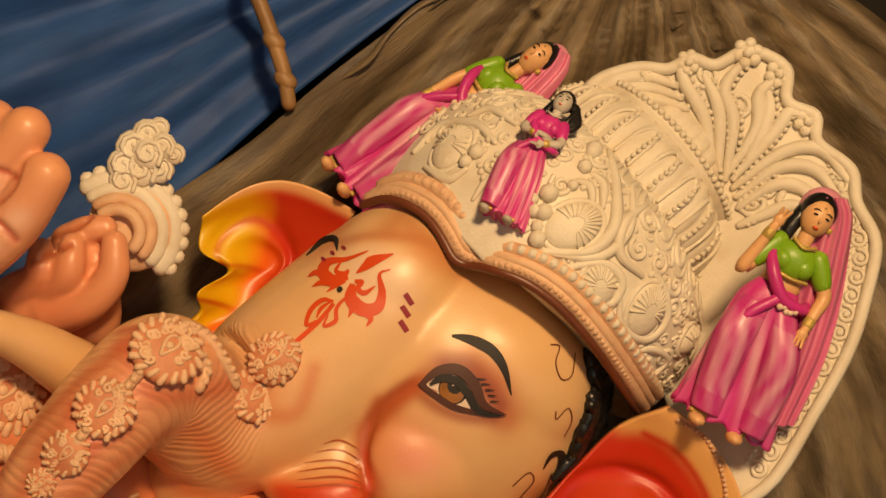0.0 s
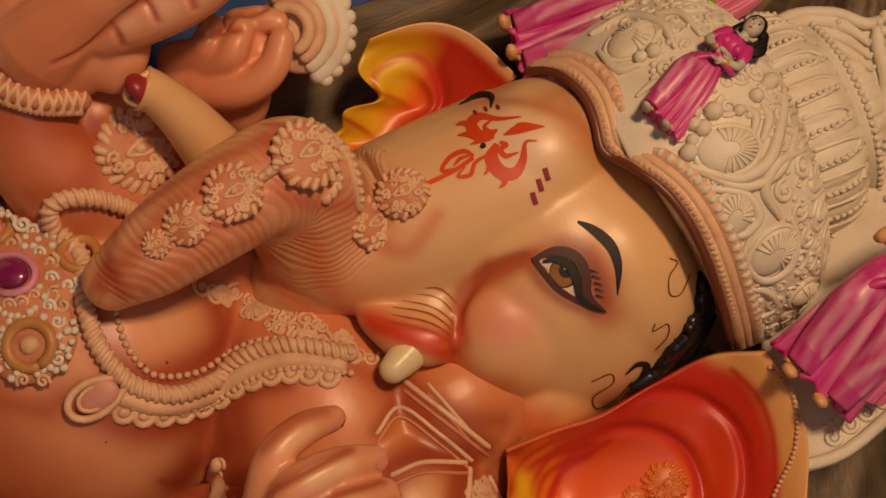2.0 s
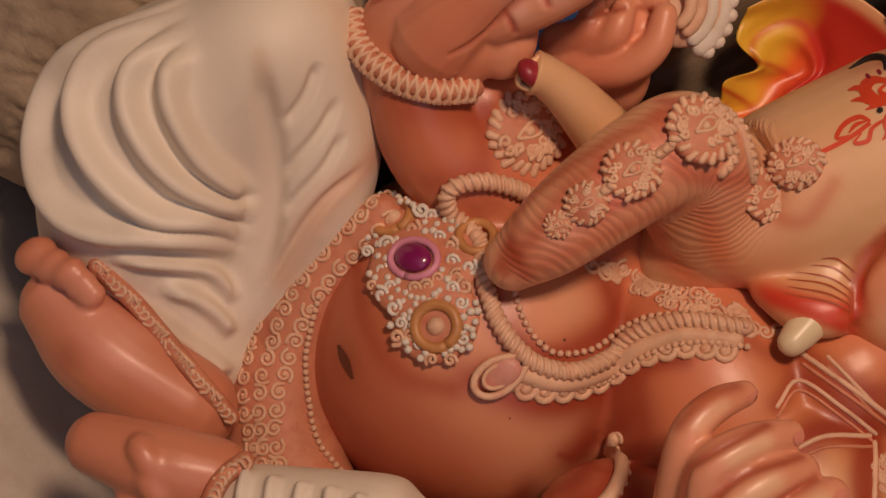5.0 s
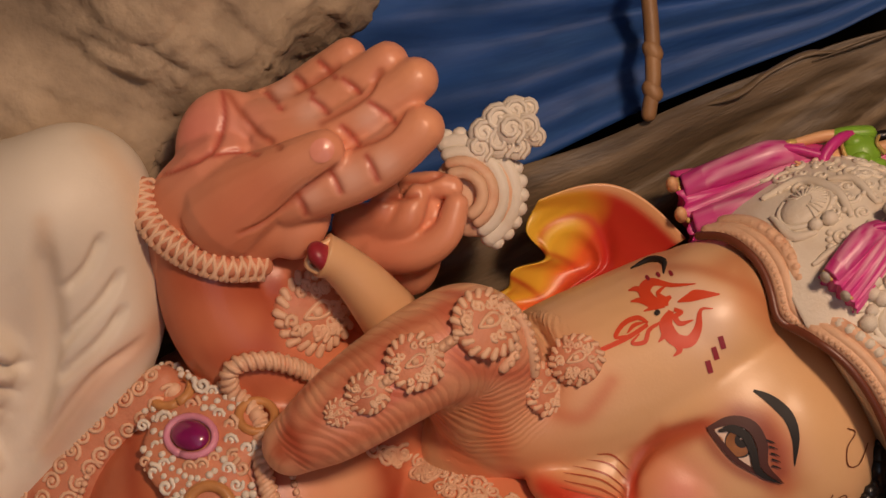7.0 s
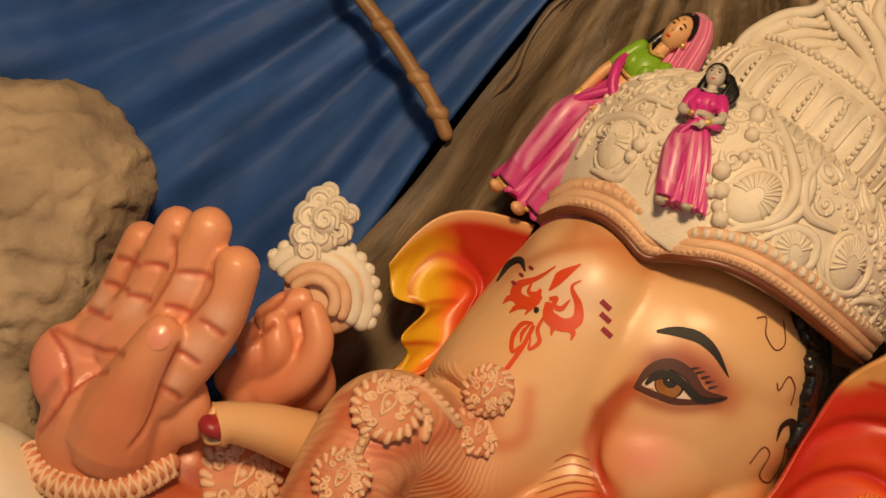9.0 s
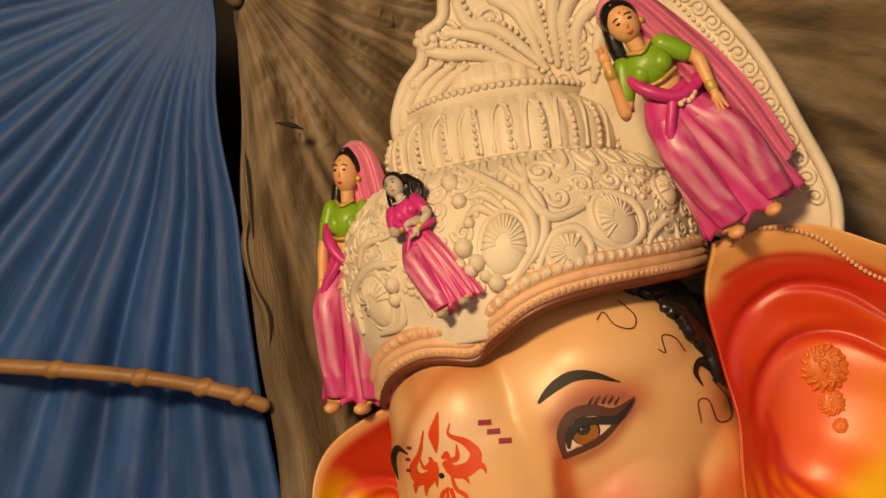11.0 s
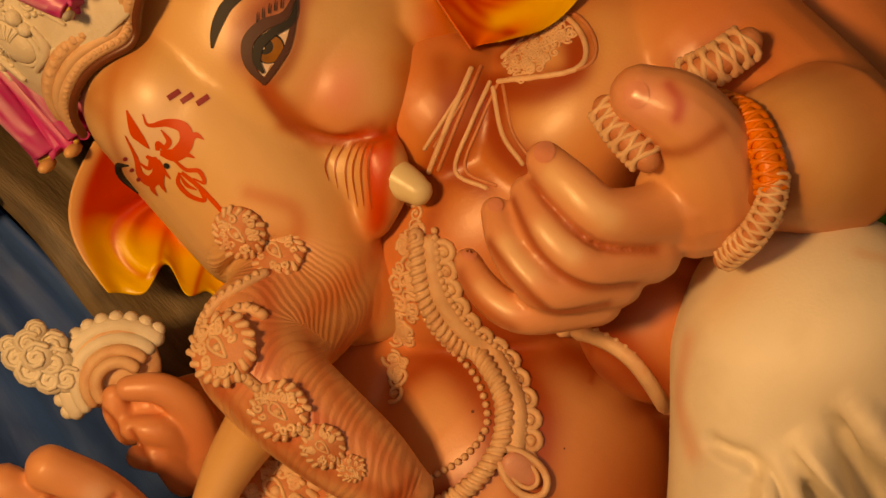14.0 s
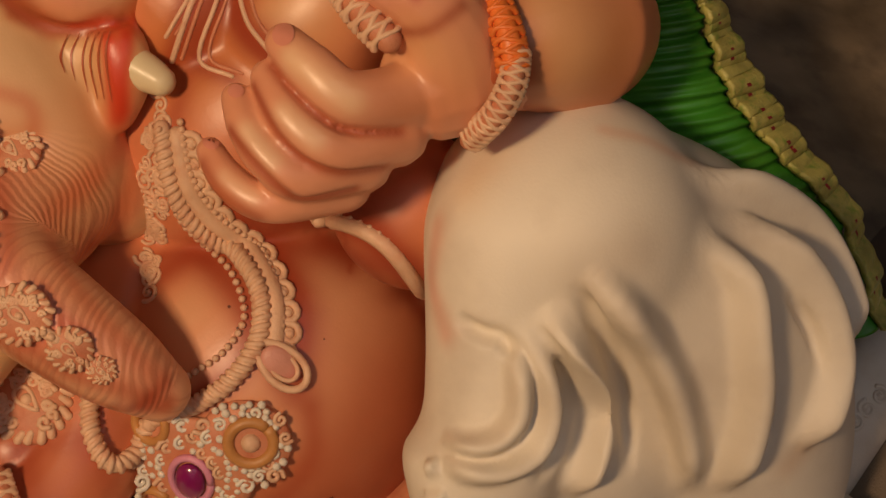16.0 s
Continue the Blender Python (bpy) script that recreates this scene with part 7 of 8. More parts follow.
figurine(fc, hc - fc, (hc - fc).length / 0.895, 0.45, [((-0.085, -0.01, 0.755), (-0.12, -0.03, 0.60), (-0.10, -0.08, 0.44)), ((0.085, 0, 0.755), (0.12, -0.02, 0.62), (0.06, -0.07, 0.52))], slim=0.78,
         label="painted plaster figurine with pink veil and green blouse")
fb, hb = V((0.074, 0.100, 1.903)), V((0.031, 0.170, 2.117))
figurine(fb, hb - fb, (hb - fb).length / 0.895, 0.35, [((-0.085, -0.01, 0.755), (-0.12, -0.05, 0.62), (-0.03, -0.09, 0.60)), ((0.085, 0, 0.755), (0.13, -0.05, 0.62), (0.05, -0.10, 0.55))], True, veil=False,
         label="half-painted grey figurine with black hair and magenta drape")

# ---------------------------------------------------------------- ornaments on the trunk
DOWN = (0.05, 0.95, -0.25)


def rosette(name, tree, c, size, mats, label, way=None, petals=10, group="trunk rosettes", lift=0.0):
    """A raised flower medallion: disc, curled petals, bead ring, drop in the middle."""
    q, n, x, z = frame_at(tree, c, way)
    q = q + n * lift
    root = thing(name, label, "ornament", group)
    m = Matrix((x, n, z)).transposed().to_4x4()
    m.translation = q
    bm = bmesh.new()
    bmesh.ops.create_uvsphere(bm, u_segments=24, v_segments=10, radius=1, matrix=m @ Matrix.Diagonal((size * 1.16, size * 0.40, size * 1.16, 1)))
    for f in bm.faces:
        f.smooth = True
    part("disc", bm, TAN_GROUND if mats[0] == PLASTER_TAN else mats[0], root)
    jit = random.Random(int(size * 1e5) + petals)
    # scalloped border, lace of small curls, teardrop loop in the middle
    for k in range(petals + 8):
        a = 2 * math.pi * (k + jit.uniform(-0.15, 0.15)) / (petals + 8)
        bm = bmesh.new()
        d, e = x * math.cos(a) + z * math.sin(a), z * math.cos(a) - x * math.sin(a)
        r0 = size * jit.uniform(0.98, 1.10)
        tube(bm, [q + d * r0 * 0.88 + e * size * 0.06 + n * size * 0.20, q + d * r0 * 1.06 - e * size * 0.05 + n * size * 0.12], [size * 0.11, size * 0.13], 8, 2)
        part("border_scallop", bm, mats[0], root)
    for k in range(petals + 10):
        a = jit.uniform(0, 6.283)
        d, e = x * math.cos(a) + z * math.sin(a), z * math.cos(a) - x * math.sin(a)
        c, r0, hand = q + d * size * jit.uniform(0.48, 0.80) + n * size * 0.31, size * jit.uniform(0.13, 0.20), jit.choice((-1, 1))
        bm = bmesh.new()
        tube(bm, [c + (d * math.cos(b * hand) + e * math.sin(b * hand)) * r0 * (1 - b / 9) for b in (0, 0.9, 1.8, 2.7, 3.6, 4.5, 5.4)], size * 0.085, 6, 1)
        part("lace_curl", bm, mats[0], root)
    bm = bmesh.new()
    tube(bm, [q + n * size * 0.37 + x * size * 0.30 * math.sin(a) * (0.6 + 0.4 * math.cos(a)) + z * size * 0.42 * math.cos(a) for a in [2 * math.pi * k / 16 for k in range(17)]], size * 0.07, 6, 1, caps=False)
    part("teardrop_loop", bm, mats[0], root)
    bm = bmesh.new()
    egg(bm, q + n * size * 0.36, size * 0.17, seg=12)
    part("centre_bead", bm, mats[1], root)
    return root


TAN = "tan plaster flower medallion set on the trunk"
rosette("trunk_rosette", head_tree, (-0.130, 0.000, 1.425), 0.046, (PLASTER_TAN, PLASTER_TAN), "large tan plaster medallion with a pearl on the trunk", DOWN)
rosette("trunk_rosette", head_tree, (-0.130, 0.000, 1.302), 0.037, (PLASTER_TAN, PLASTER_TAN), TAN, DOWN)
rosette("trunk_rosette", head_tree, (-0.122, 0.000, 1.219), 0.028, (PLASTER_TAN, PLASTER_TAN), TAN, DOWN, 8)
rosette("trunk_rosette", head_tree, (-0.117, 0.000, 1.166), 0.018, (PLASTER_TAN, PLASTER_TAN), "small tan plaster bud near the trunk tip", DOWN, 7)
rosette("trunk_rosette", head_tree, (-0.010, 0.000, 1.543), 0.036, (PLASTER_TAN, PLASTER_TAN), "tan plaster flower below the painted forehead mark", DOWN)
rosette("trunk_rosette", head_tree, (0.007, 0.000, 1.477), 0.037, (PLASTER_TAN, PLASTER_TAN), "tan plaster flower below the painted forehead mark", DOWN)
chain = thing("trunk_chain", "tan plaster chain of links winding round the trunk", "chain")
for pts in ([(-0.133, 0.020, 1.468), (-0.104, 0.030, 1.476), (-0.068, 0.030, 1.471), (-0.024, 0.040, 1.457)], [(-0.143, 0.000, 1.455), (-0.109, 0.000, 1.456), (-0.074, 0.000, 1.449), (-0.060, 0.000, 1.421)], [(-0.133, 0.000, 1.373), (-0.130, 0.000, 1.342)], [(-0.127, 0.000, 1.263), (-0.124, 0.000, 1.242)], [(-0.172, 0.030, 1.420), (-0.152, 0.030, 1.448), (-0.127, 0.030, 1.469)]):
    bm = bmesh.new()
    ribbon(bm, head_tree, pts, 0.009, DOWN, taper=False)
    part("strip", bm, PLASTER_TAN, chain)
    for p in evenly(pts, 0.013):
        bead("tan_bead", PEARL_TAN, chain, laid(head_tree, p, 0.008, DOWN)[0], 0.0066)

# ---------------------------------------------------------------- garland, pendant and belt
LOOK35 = (0.10, 0.96, -0.22)
ROPE = [(-0.146, 0.050, 1.159), (-0.201, 0.030, 1.135), (-0.244, 0.020, 1.090), (-0.255, 0.000, 1.048), (-0.210, 0.000, 1.033), (-0.157, -0.020, 1.050), (-0.103, -0.030, 1.028), (-0.030, -0.030, 1.013), (0.040, -0.030, 1.025), (0.087, -0.030, 1.069), (0.100, -0.030, 1.132), (0.097, -0.020, 1.203), (0.119, 0.000, 1.267), (0.175, 0.020, 1.333)]
garland = thing("garland", "carved tan plaster rope garland with scalloped fringe on the belly", "garland")
rope = [laid(torso_tree, p, 0.010, LOOK35)[0] for p in spline(ROPE, 6)]
bm = bmesh.new()
tube(bm, rope, 0.0125, 10, 1)
part("rope_core", bm, PLASTER_TAN, garland)
dense = evenly([tuple(p) for p in rope], 0.0035)
for phase in (0, 1):
    bm = bmesh.new()
    pts = []
    for k in range(len(dense)):
        d = V(dense[min(k + 1, len(dense) - 1)] - dense[max(k - 1, 0)]).normalized()
        s = d.cross(V((0, 1, 0))).normalized()
        w = d.cross(s)
        a = k * 0.85 + phase * math.pi
        pts.append(V(dense[k]) + (s * math.cos(a) + w * math.sin(a)) * 0.0115)
    tube(bm, pts, 0.0052, 6, 1)
    part("twist_strand", bm, PLASTER_TAN, garland)
FRINGE = [(0.021, -0.030, 0.974), (0.068, -0.030, 0.987), (0.108, -0.030, 1.036), (0.130, -0.030, 1.105), (0.128, -0.020, 1.175), (0.149, 0.000, 1.241), (0.201, 0.020, 1.308)]
for k, p in enumerate(evenly(FRINGE, 0.030)):
    bm = bmesh.new()
    curl(bm, torso_tree, p, 0.0180, 1.3, 1.2, -1, 0.0068, LOOK35)
    part("fringe_curl", bm, PLASTER_TAN, garland)
for p in evenly([V(p) + V((0, 0, 0)) for p in FRINGE], 0.011):
    bead("tan_bead", PEARL_TAN, garland, laid(torso_tree, V(p) + V((0.004, 0, 0.020)), 0.006, LOOK35)[0], 0.006)
FRINGE_IN = [(-0.074, -0.030, 1.063), (-0.010, -0.030, 1.050), (0.047, -0.030, 1.062), (0.076, -0.030, 1.117), (0.076, -0.020, 1.175), (0.088, 0.000, 1.236), (0.140, 0.020, 1.313)]
for p in evenly(FRINGE_IN, 0.0125):
    bead("tan_bead", PEARL_TAN, garland, laid(torso_tree, p, 0.003, LOOK35)[0], 0.006)
bm = bmesh.new()
ribbon(bm, torso_tree, [(0.179, 0.020, 1.311), (0.132, 0.000, 1.250), (0.118, 0.000, 1.188), (0.119, -0.030, 1.122), (0.100, -0.030, 1.051), (0.049, -0.030, 0.999)], 0.016, LOOK35, 0.0, taper=False)
part("flat_band", bm, PLASTER_TAN, garland)

pendant = thing("pendant", "ornate cream plaster pendant with a purple gem on the belly", "pendant")
for p, r in (((-0.172, -0.020, 0.952), 0.092), ((-0.088, -0.020, 0.928), 0.072), ((-0.243, 0.000, 0.946), 0.064)):
    bm = bmesh.new()
    q, nn, x, z = frame_at(torso_tree, p, LOOK35)
    m = Matrix((x, nn, z)).transposed().to_4x4()
    m.translation = q
    bmesh.ops.create_uvsphere(bm, u_segments=20, v_segments=10, radius=1, matrix=m @ Matrix.Diagonal((r, 0.018, r, 1)))
    for f in bm.faces:
        f.smooth = True
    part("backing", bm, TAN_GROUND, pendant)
bm = bmesh.new()
q, nn, x, z = frame_at(torso_tree, (-0.180, -0.020, 0.947), LOOK35)
m = Matrix((x, nn, z)).transposed().to_4x4()
m.translation = q + nn * 0.022
bmesh.ops.create_uvsphere(bm, u_segments=24, v_segments=12, radius=1, matrix=m @ Matrix.Rotation(0.9, 4, "Y") @ Matrix.Diagonal((0.024, 0.014, 0.032, 1)))
for f in bm.faces:
    f.smooth = True
part("gem", bm, GEM, pendant, "glossy purple oval gem")
bm = bmesh.new()
ring = [m @ Matrix.Rotation(0.9, 4, "Y") @ V((0.032 * math.cos(a), -0.003, 0.041 * math.sin(a))) for a in [2 * math.pi * k / 24 for k in range(25)]]
tube(bm, ring, 0.0062, 8, 1, caps=False)
part("gem_setting", bm, PINK_PALE, pendant)
for c, s in (((-0.076, -0.030, 0.928), 0.034), ((-0.255, 0.000, 0.943), 0.032), ((-0.163, -0.020, 1.047), 0.028)):
    q, nn, x, z = frame_at(torso_tree, c, LOOK35)
    q = q + nn * 0.016
    bm = bmesh.new()
    tube(bm, [q + (x * math.cos(a) + z * math.sin(a)) * s for a in [2 * math.pi * k / 20 for k in range(21)]], s * 0.28, 8, 1, caps=False)
    part("cup_ring", bm, OCHRE, pendant, "ochre painted ring")
    bm = bmesh.new()
    egg(bm, q, (s * 0.45, s * 0.4, s * 0.45), seg=14)
    part("cup_bead", bm, PLASTER_TAN, pendant)
rnd = random.Random(11)
done = [((-0.180, -0.020, 0.947), 0.036), ((-0.076, -0.030, 0.928), 0.030), ((-0.255, 0.000, 0.943), 0.028), ((-0.163, -0.020, 1.047), 0.026)]
OVALS = [(V((-0.172, -0.020, 0.952)), 0.088), (V((-0.088, -0.020, 0.928)), 0.070), (V((-0.243, 0.000, 0.946)), 0.062)]
for k in range(1500):
    o, reach = rnd.choice(OVALS)
    a, rr = rnd.uniform(0, 6.283), reach * math.sqrt(rnd.random())
    c = o + V((math.cos(a) * rr, 0, math.sin(a) * rr))
    s = rnd.choice((0.014, 0.011, 0.011, 0.007, 0.006))
    if any((q[0] - c.x) ** 2 + (q[2] - c.z) ** 2 < (d + s * 0.72) ** 2 for q, d in done):
        continue
    done.append((tuple(c), s * 0.72))
    if s > 0.008:
        bm = bmesh.new()
        q, nn = laid(torso_tree, c, 0.017, LOOK35)
        pts = []
        for i in range(12):
            a = k + i * 0.7 * (1 if k % 2 else -1)
            pts.append(q + V((math.cos(a), -0.1, math.sin(a))) * s * (1 - i / 14))
        tube(bm, pts, s * 0.30, 6, 1)
        part("filigree_curl", bm, PLASTER if rnd.random() < 0.55 else PLASTER_TAN, pendant)
    else:
        bead("bead", PEARL_WHITE, pendant, laid(torso_tree, c, 0.017, LOOK35)[0], s)
drop = thing("garland_drop", "teardrop tan plaster ornament hanging from the garland", "ornament")
q, nn, x, z = frame_at(torso_tree, (0.036, -0.030, 0.973), LOOK35)
for k, (s, mat) in enumerate(((0.048, PLASTER_TAN), (0.030, PLASTER_TAN))):
    bm = bmesh.new()
    pts = [q + nn * 0.010 + x * s * (0.62 * math.sin(a) * (0.55 + 0.45 * math.sin(a / 2))) + (x * -0.35 + z * -0.95).normalized() * 0 + z * s * 0.95 * math.cos(a) for a in [2 * math.pi * i / 24 for i in range(25)]]
    tube(bm, pts, s * 0.13, 8, 1, caps=False)
    part("drop_ring", bm, mat, drop)
bm = bmesh.new()
egg(bm, q + nn * 0.004, (0.026, 0.012, 0.038), seg=16)
part("drop_centre", bm, BLUSHED, drop)

# lace waistband between the belly and the draped leg
belt = thing("waistband", "tan plaster lace waistband pressed between belly and garment", "belt")
LACE = [(-0.276, 0.100, 0.909), (-0.229, 0.100, 0.739), (-0.142, 0.100, 0.611), (-0.048, 0.080, 0.547), (0.081, 0.040, 0.542), (0.193, 0.020, 0.584)]
bm = bmesh.new()
tube(bm, LACE, [0.03, 0.05, 0.075, 0.095, 0.095, 0.08], 20, 8)
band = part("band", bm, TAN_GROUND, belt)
belt_tree = tree_of(band.data)
rnd = random.Random(3)
for p in evenly(LACE, 0.030):
    for off in (-0.055, -0.018, 0.02):
        bm = bmesh.new()
        curl(bm, belt_tree, V(p) + V((off, 0, off * 0.3)), 0.015, 1.4, rnd.uniform(0, 6), rnd.choice((-1, 1)), way=LOOK35)
        part("lace_curl", bm, PLASTER_TAN, belt)
for p in evenly([(-0.215, 0.030, 0.756), (-0.133, 0.020, 0.675), (-0.022, 0.000, 0.632), (0.086, -0.020, 0.646)], 0.012):
    bead("tan_bead", PEARL_TAN, belt, laid(belt_tree, p, 0.004, LOOK35)[0], 0.006)

# ---------------------------------------------------------------- collar lines, bracelets, arm bands
collar = thing("collar", "tan plaster collar bands with bead edging on the chest", "collar")
LOOK13 = (0.05, 0.97, -0.20)
for pts, r in (
    ([(0.418, 0.100, 1.441), (0.342, 0.100, 1.410), (0.262, 0.100, 1.375)], 0.010),
    ([(0.424, 0.100, 1.406), (0.359, 0.100, 1.381), (0.292, 0.100, 1.347), (0.307, 0.100, 1.295)], 0.008),
    ([(0.421, 0.100, 1.396), (0.381, 0.100, 1.336), (0.371, 0.100, 1.283)], 0.009),
    ([(0.467, 0.100, 1.420), (0.566, 0.100, 1.408), (0.564, 0.100, 1.349), (0.521, 0.100, 1.328), (0.434, 0.100, 1.397)], 0.010),
    ([(0.388, 0.100, 1.428), (0.282, 0.100, 1.405)], 0.007),
):
    bm = bmesh.new()
    ribbon(bm, torso_tree, pts, r * 0.48, LOOK13, -0.1, taper=False)
    part("collar_line", bm, PLASTER_TAN, collar)
    bm = bmesh.new()
    ribbon(bm, torso_tree, [V(p) + V((0.013, 0, -0.008)) for p in pts], r * 0.34, LOOK13, 0.0, taper=False)
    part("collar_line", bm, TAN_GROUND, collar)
rnd = random.Random(8)
for k in range(90):
    c = V((0.512, 0.100, 1.388)) + V((rnd.uniform(-0.055, 0.05), 0, rnd.uniform(-0.022, 0.026)))
    bm = bmesh.new()
    curl(bm, torso_tree, c, 0.0085, 1.2, k, 1 - 2 * (k % 2), way=LOOK13)
    part("collar_curl", bm, PLASTER_TAN, collar)



for pts, rr, mat, label in (
    ([(0.585, -0.220, 1.230), (0.587, -0.290, 1.206), (0.561, -0.330, 1.167), (0.535, -0.335, 1.133)], 0.019, ORANGE, "orange painted plaster bracelet round the wrist"),
    ([(0.553, -0.335, 1.146), (0.521, -0.340, 1.124), (0.479, -0.325, 1.106), (0.443, -0.270, 1.088)], 0.017, PLASTER_TAN, "tan lace plaster bracelet round the wrist"),
    ([(-0.562, 0.050, 1.050), (-0.503, 0.020, 1.044), (-0.443, 0.010, 1.067), (-0.392, 0.020, 1.111), (-0.364, 0.060, 1.156)], 0.020, PLASTER_TAN, "tan scalloped plaster bracelet below the open palm"),
    ([(0.608, -0.100, 1.248), (0.646, -0.120, 1.238), (0.700, -0.120, 1.228)], 0.026, PLASTER_TAN, "tan lace plaster band round the upper arm"),
    ([(0.470, -0.240, 1.339), (0.459, -0.270, 1.307), (0.456, -0.290, 1.266)], 0.022, PLASTER_TAN, "tan filigree plaster ring ornament on the palm"),
    ([(0.826, 0.020, 1.268), (0.886, 0.020, 1.260), (0.953, 0.030, 1.258)], 0.030, PLASTER_TAN, "tan ribbed plaster bracelet on the raised wrist"),
):
    root = thing("bracelet", label, "bracelet", "bracelets")
    bm = bmesh.new()
    tube(bm, pts, rr * 0.80, 12, 6)
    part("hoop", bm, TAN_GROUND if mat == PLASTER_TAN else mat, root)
    line = evenly(pts, rr * 0.36)
    for k in range(len(line)):
        d = V(line[min(k + 1, len(line) - 1)] - line[max(k - 1, 0)]).normalized()
        n = (V((0, -0.95, 0.3)) - d * d.dot(V((0, -0.95, 0.3)))).normalized()
        w = d.cross(n)
        bm = bmesh.new()
        tube(bm, [V(line[k]) + (n * math.cos(a) * 0.8 + w * math.sin(a) * 1.05 + d * 0.22 * (-1) ** k * math.sin(a * 2)) * rr * 0.92 for a in (-1.5, -1.0, -0.5, 0, 0.5, 1.0, 1.5)], [rr * 0.26, rr * 0.20, rr * 0.14, rr * 0.19, rr * 0.14, rr * 0.20, rr * 0.26], 8, 1)
        part("ruffle", bm, mat, root)
rosette("arm_medallion", torso_tree, (-0.268, 0.050, 1.189), 0.058, (PLASTER_TAN, PLASTER_TAN), "round tan filigree medallion on the upper arm", (0.05, 0.95, -0.2), 14, "arm medallions")
rosette("ear_jewel", tree_of(ear_near), (0.644, 0.212, 1.657), 0.033, (ORANGE, ORANGE), "orange painted plaster jewel hanging in the ear", (0, 1, 0), 9, "ear jewels")

rosette("ear_jewel", tree_of(ear_near), (0.639, 0.190, 1.600), 0.019, (ORANGE, ORANGE), "orange painted plaster drop hanging in the ear", (0, 1, 0), 7, "ear jewels")
rosette("ear_jewel", tree_of(ear_near), (0.641, 0.180, 1.562), 0.011, (ORANGE, ORANGE), "small orange plaster bead drop in the ear", (0, 1, 0), 6, "ear jewels")

# lace of the far necklace under the trunk
lace = thing("under_trunk_lace", "dark tan plaster lace necklace under the trunk", "necklace")
rnd = random.Random(21)
for k in range(70):
    u, w = rnd.random(), rnd.uniform(-1, 1)
    c = V((-0.008, 0.020, 1.218)).lerp(V((0.185, 0.050, 1.335)), u) + V((0.03 * w, 0, 0.045 * w))
    bm = bmesh.new()
    curl(bm, torso_tree, c, rnd.choice((0.016, 0.012)), 1.3, rnd.uniform(0, 6), rnd.choice((-1, 1)), way=LOOK35)
    part("lace_curl", bm, PLASTER_TAN, lace)

# ---------------------------------------------------------------- lotus held by the far hand
lotus = thing("lotus_ornament", "cream plaster fan-shaped lotus ornament held in the hand", "ornament")
cx = V((-0.318, 0.200, 1.467))
ux = (V((-0.276, 0.200, 1.544)) - cx).normalized()
uz = (V((-0.394, 0.200, 1.508)) - cx).normalized()
for k, (r, w) in enumerate(((0.036, 0.011), (0.052, 0.011), (0.068, 0.013), (0.086, 0.016))):
    bm = bmesh.new()
    tube(bm, [cx + (ux * math.cos(a) + uz * math.sin(a)) * r + V((0, 0.012 * k, 0)) for a in np.linspace(-1.0, 1.9, 14)], w, 8, 1)
    part("fan_ridge", bm, PLASTER if k > 1 else PLASTER_TAN, lotus)
bm = bmesh.new()
egg(bm, cx + V((0, 0.03, 0)) + ux * 0.02, (0.072, 0.02, 0.072), seg=20)
part("fan_disc", bm, PLASTER_TAN, lotus)
for k in range(13):
    a = -0.95 + 2.8 * k / 12
    bm = bmesh.new()
    egg(bm, cx + (ux * math.cos(a) + uz * math.sin(a)) * 0.098 + V((0, 0.04, 0)), 0.013, seg=10)
    part("fan_scallop", bm, PLASTER, lotus)
for p, r in (((-0.388, 0.220, 1.548), 0.022), ((-0.396, 0.220, 1.578), 0.024), ((-0.397, 0.220, 1.609), 0.020), ((-0.391, 0.220, 1.630), 0.014), ((-0.373, 0.210, 1.590), 0.022), ((-0.366, 0.210, 1.614), 0.018), ((-0.343, 0.210, 1.619), 0.014), ((-0.364, 0.220, 1.564), 0.024), ((-0.345, 0.220, 1.585), 0.020), ((-0.370, 0.220, 1.530), 0.020)):
    bm = bmesh.new()
    egg(bm, p, (r * 1.25, r * 0.5, r * 1.25), seg=12)
    tube(bm, [V(p) + V((math.cos(k * 0.75) * r * (1.1 - k * 0.08), -r * 0.45, math.sin(k * 0.75) * r * (1.1 - k * 0.08))) for k in range(12)], r * 0.2, 6, 1)
    part("petal", bm, PLASTER, lotus)
# ---------------------------------------------------------------- shawl and throne
shawl = thing("shawl", "green pleated plaster shawl with gold leaf border", "shawl")
LEFT = [(0.813, -0.020, 0.996), (0.748, -0.020, 0.940), (0.664, -0.020, 0.877), (0.676, -0.000, 0.699), (0.718, 0.020, 0.473), (0.662, 0.040, 0.249)]
RIGHT = [(0.919, -0.040, 0.913), (0.880, -0.050, 0.831), (0.857, -0.050, 0.715), (0.850, -0.040, 0.585), (0.850, -0.030, 0.405), (0.780, -0.020, 0.198)]
a, b = spline(LEFT, 40), spline(RIGHT, 40)


def shawl_grid(lo, hi, lift):
    bm = bmesh.new()
    rows = []
    for j in range(len(a)):
        row = []
        for s in np.linspace(lo, hi, 20):
            p = a[j] * (1 - s) + b[j] * s
            w = 0.011 * math.sin(j * 0.30 + 0.8 * math.sin(s * 2)) * (0.35 + 0.65 * s) + 0.004 * math.sin(j * 0.83 + s * 4)
            row.append(bm.verts.new((p[0], p[1] + w - lift - 0.05 * math.sin(math.pi * s), p[2])))
        rows.append(row)
    for p, q in zip(rows, rows[1:]):
        for k in range(19):
            bm.faces.new((p[k], p[k + 1], q[k + 1], q[k])).smooth = True
    return bm


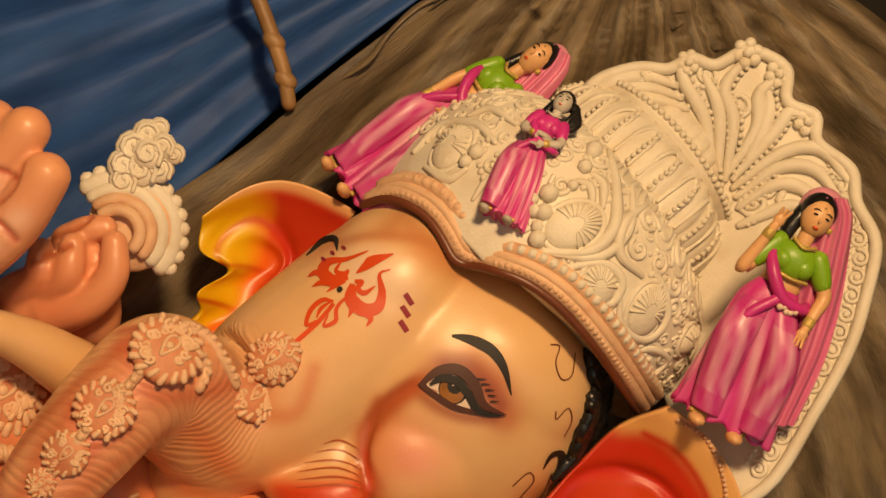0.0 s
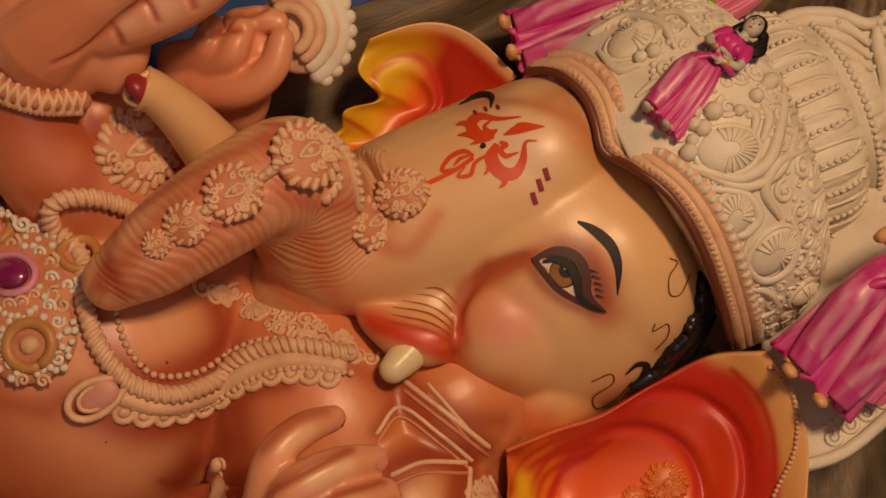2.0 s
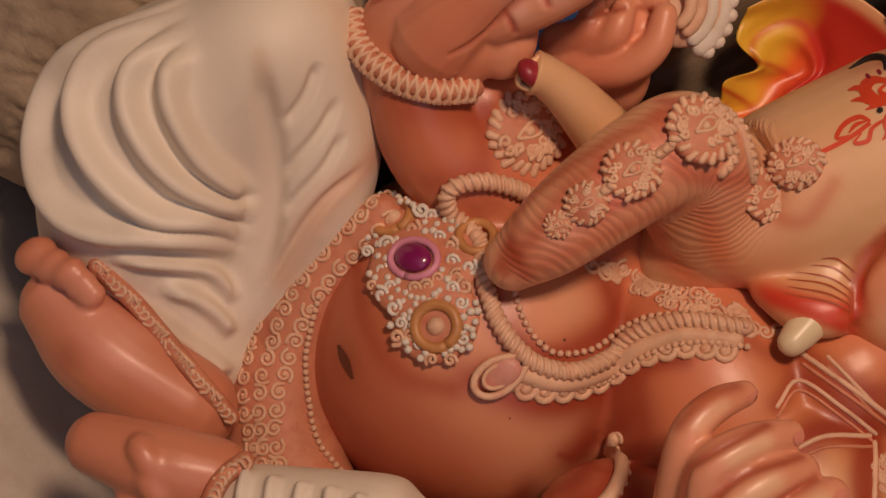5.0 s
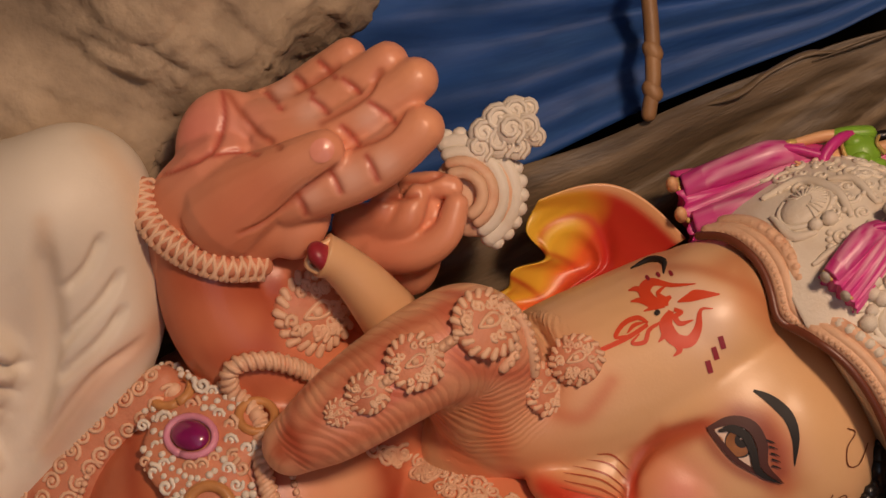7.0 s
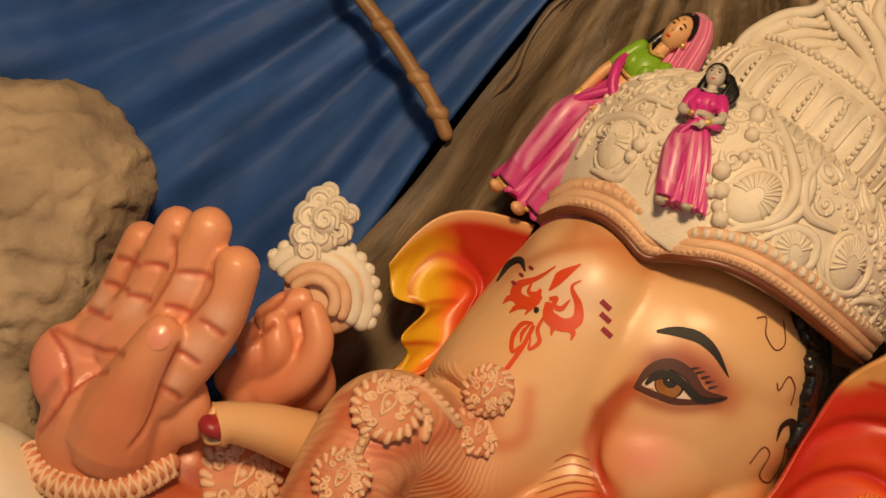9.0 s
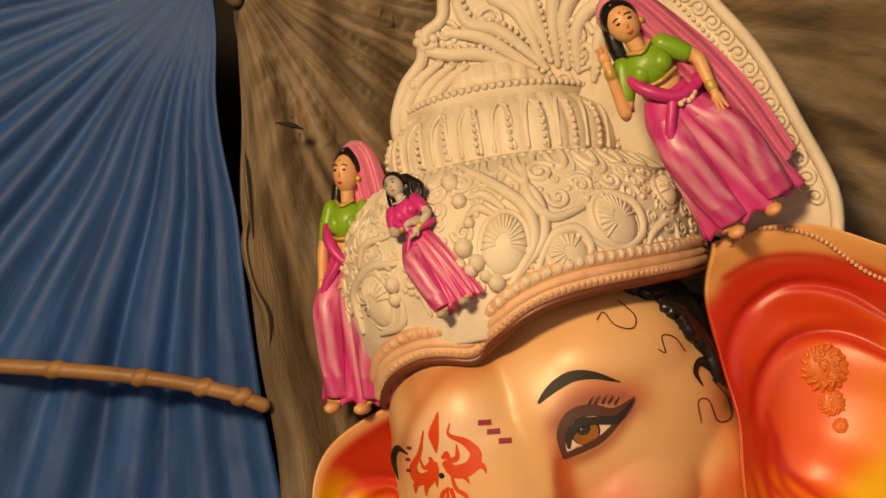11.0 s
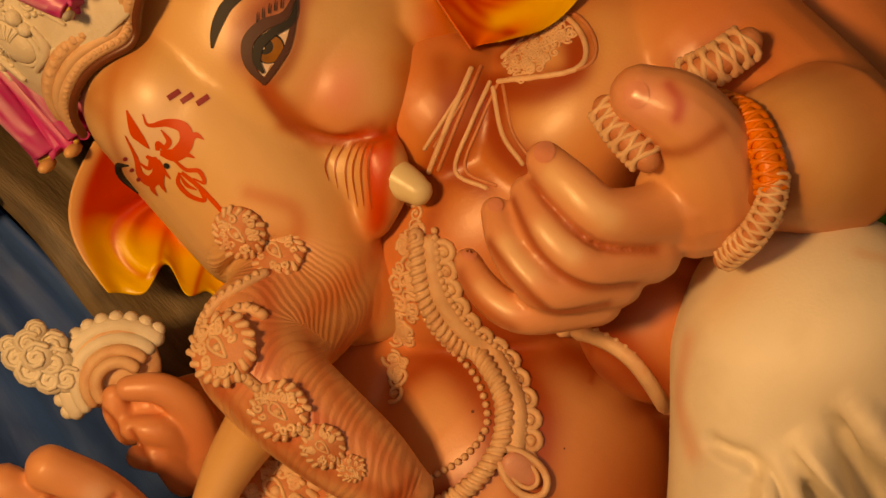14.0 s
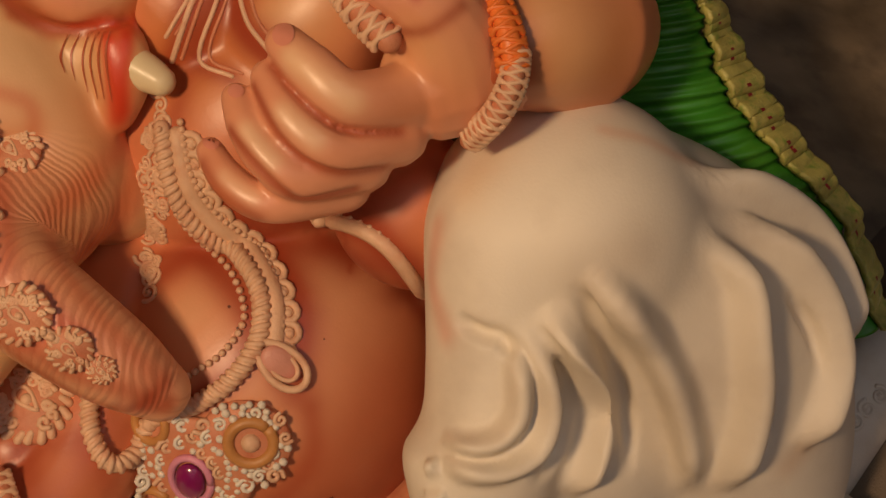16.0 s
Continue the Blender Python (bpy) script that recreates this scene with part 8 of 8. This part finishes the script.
cloth = part("cloth", shawl_grid(-0.2, 0.76, 0.0), SHAWL, shawl)
cloth.modifiers.new("thickness", "SOLIDIFY").thickness = 0.01
edge = part("gold_border", shawl_grid(0.74, 1.04, 0.006), LIME_GOLD, shawl, "gold border with leaf pattern")
edge.modifiers.new("thickness", "SOLIDIFY").thickness = 0.012
strip = part("red_stripe", shawl_grid(0.875, 0.915, 0.020), MAROON, shawl, "dark red woven stripe")
shoulder = thing("shoulder_drape", "green and gold plaster drape over the shoulder", "shawl")
a, b = spline([(0.665, 0.100, 1.430), (0.702, 0.060, 1.311), (0.734, 0.040, 1.194), (0.737, 0.040, 1.109)], 14), spline([(0.761, 0.130, 1.387), (0.820, 0.120, 1.267), (0.832, 0.110, 1.121), (0.826, 0.110, 1.019)], 14)


def drape_grid(lo, hi, lift, waves):
    bm = bmesh.new()
    rows = []
    for j in range(len(a)):
        row = []
        for s in np.linspace(lo, hi, 30):
            p = a[j] * (1 - s) + b[j] * s
            row.append(bm.verts.new((p[0], p[1] - lift - 0.03 * math.sin(math.pi * s) + 0.010 * math.sin(s * waves + j * 0.05), p[2])))
        rows.append(row)
    for p, q in zip(rows, rows[1:]):
        for k in range(29):
            bm.faces.new((p[k], p[k + 1], q[k + 1], q[k])).smooth = True
    return bm


part("drape_fold", drape_grid(0.2, 1.1, 0.0, 26), SHAWL, shoulder).modifiers.new("thickness", "SOLIDIFY").thickness = 0.008
part("gold_edge", drape_grid(-0.12, 0.24, 0.006, 6), GOLD, shoulder, "gold lace border").modifiers.new("thickness", "SOLIDIFY").thickness = 0.012

throne = thing("throne_arm", "cream plaster throne arm with relief curls and pale blue side", "throne")
ARM = [(0.305, 0.030, 0.032), (0.497, 0.040, 0.047), (0.680, 0.050, 0.066), (0.834, 0.060, 0.048), (0.959, 0.080, -0.035)]
bm = bmesh.new()
tube(bm, ARM, [0.085, 0.085, 0.085, 0.085, 0.08], 20, 6)
rail = part("rail", bm, PLASTER, throne)
arm_tree = tree_of(rail.data)
for k, p in enumerate(evenly([(0.444, -0.050, 0.103), (0.559, -0.040, 0.103), (0.705, -0.020, 0.092)], 0.034)):
    bm = bmesh.new()
    curl(bm, arm_tree, p, 0.017, 1.4, 1.0, 1 - 2 * (k % 2), way=(0.1, 0.93, -0.35))
    part("rail_curl", bm, PLASTER, throne)
bm = bmesh.new()
tube(bm, [(0.397, -0.020, -0.092), (0.560, -0.010, -0.097), (0.722, 0.010, -0.139)], [0.085, 0.085, 0.085], 20, 6)
part("side_panel", bm, BLUEPALE, throne, "pale blue painted side")

# seat and plinth under the statue, out of sight below the knees
seat = thing("plinth", "plain cream plaster plinth under the seated statue", "plinth")
bm = bmesh.new()
bmesh.ops.create_cube(bm, size=1, matrix=Matrix.LocRotScale((-0.15, 0.2, 0.06), None, (1.3, 0.85, 0.12)))
bmesh.ops.bevel(bm, geom=bm.edges[:], offset=0.03, segments=3, affect="EDGES")
part("block", bm, PLASTER, seat)

# beaded edge along the upper rim of the near ear
trim = thing("ear_trim", "fine tan bead string along the upper ear rim", "trim")
near_tree = tree_of(ear_near)
for p in evenly([(0.519, 0.120, 1.896), (0.574, 0.100, 1.906), (0.651, 0.100, 1.872), (0.719, 0.100, 1.796), (0.800, 0.100, 1.750)], 0.0085):
    bead("tan_bead", PEARL_TAN, trim, laid(near_tree, p, 0.002)[0], 0.0042)

# lace cord across the side of the belly
cord = thing("sacred_cord", "tan plaster lace cord across the side of the belly", "cord")
CORD = [(0.218, -0.100, 1.115), (0.254, -0.100, 1.076), (0.274, -0.100, 1.013), (0.263, -0.100, 0.935), (0.225, -0.100, 0.860)]
bm = bmesh.new()
ribbon(bm, torso_tree, CORD, 0.012, None, 0.2, taper=False)
part("strip", bm, PLASTER_TAN, cord)
for p in evenly(CORD, 0.016):
    bm = bmesh.new()
    curl(bm, torso_tree, V(p) + V((0, 0, 0.004)), 0.009, 1.2, 0.4, 1, 0.0042)
    part("cord_curl", bm, PLASTER_TAN, cord)

# lace edging where the garment ends above the feet
for label, line in (("tan plaster lace edging of the garment above the tucked foot", [(-0.440, -0.075, 0.505), (-0.355, -0.066, 0.524), (-0.299, -0.060, 0.530), (-0.213, -0.078, 0.552), (-0.120, -0.056, 0.556)]),
                    ("tan plaster lace edging of the garment above the crossed foot", [(-0.066, -0.236, 0.632), (-0.064, -0.262, 0.606), (-0.050, -0.284, 0.585), (-0.024, -0.290, 0.556)])):
    hem = thing("garment_edging", label, "edging", "garment edgings")
    bm = bmesh.new()
    tube(bm, line, 0.015, 10, 8)
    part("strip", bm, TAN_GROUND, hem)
    for k, p in enumerate(evenly(line, 0.011)):
        bm = bmesh.new()
        c = V(p) + V((0, -0.010, 0.006))
        tube(bm, [c + V((math.cos(b + k), -0.25, math.sin(b + k))) * (0.011 - b * 0.0013) for b in (0, 1, 2, 3, 4, 5)], 0.0036, 6, 1)
        part("lace_curl", bm, PLASTER_TAN, hem)
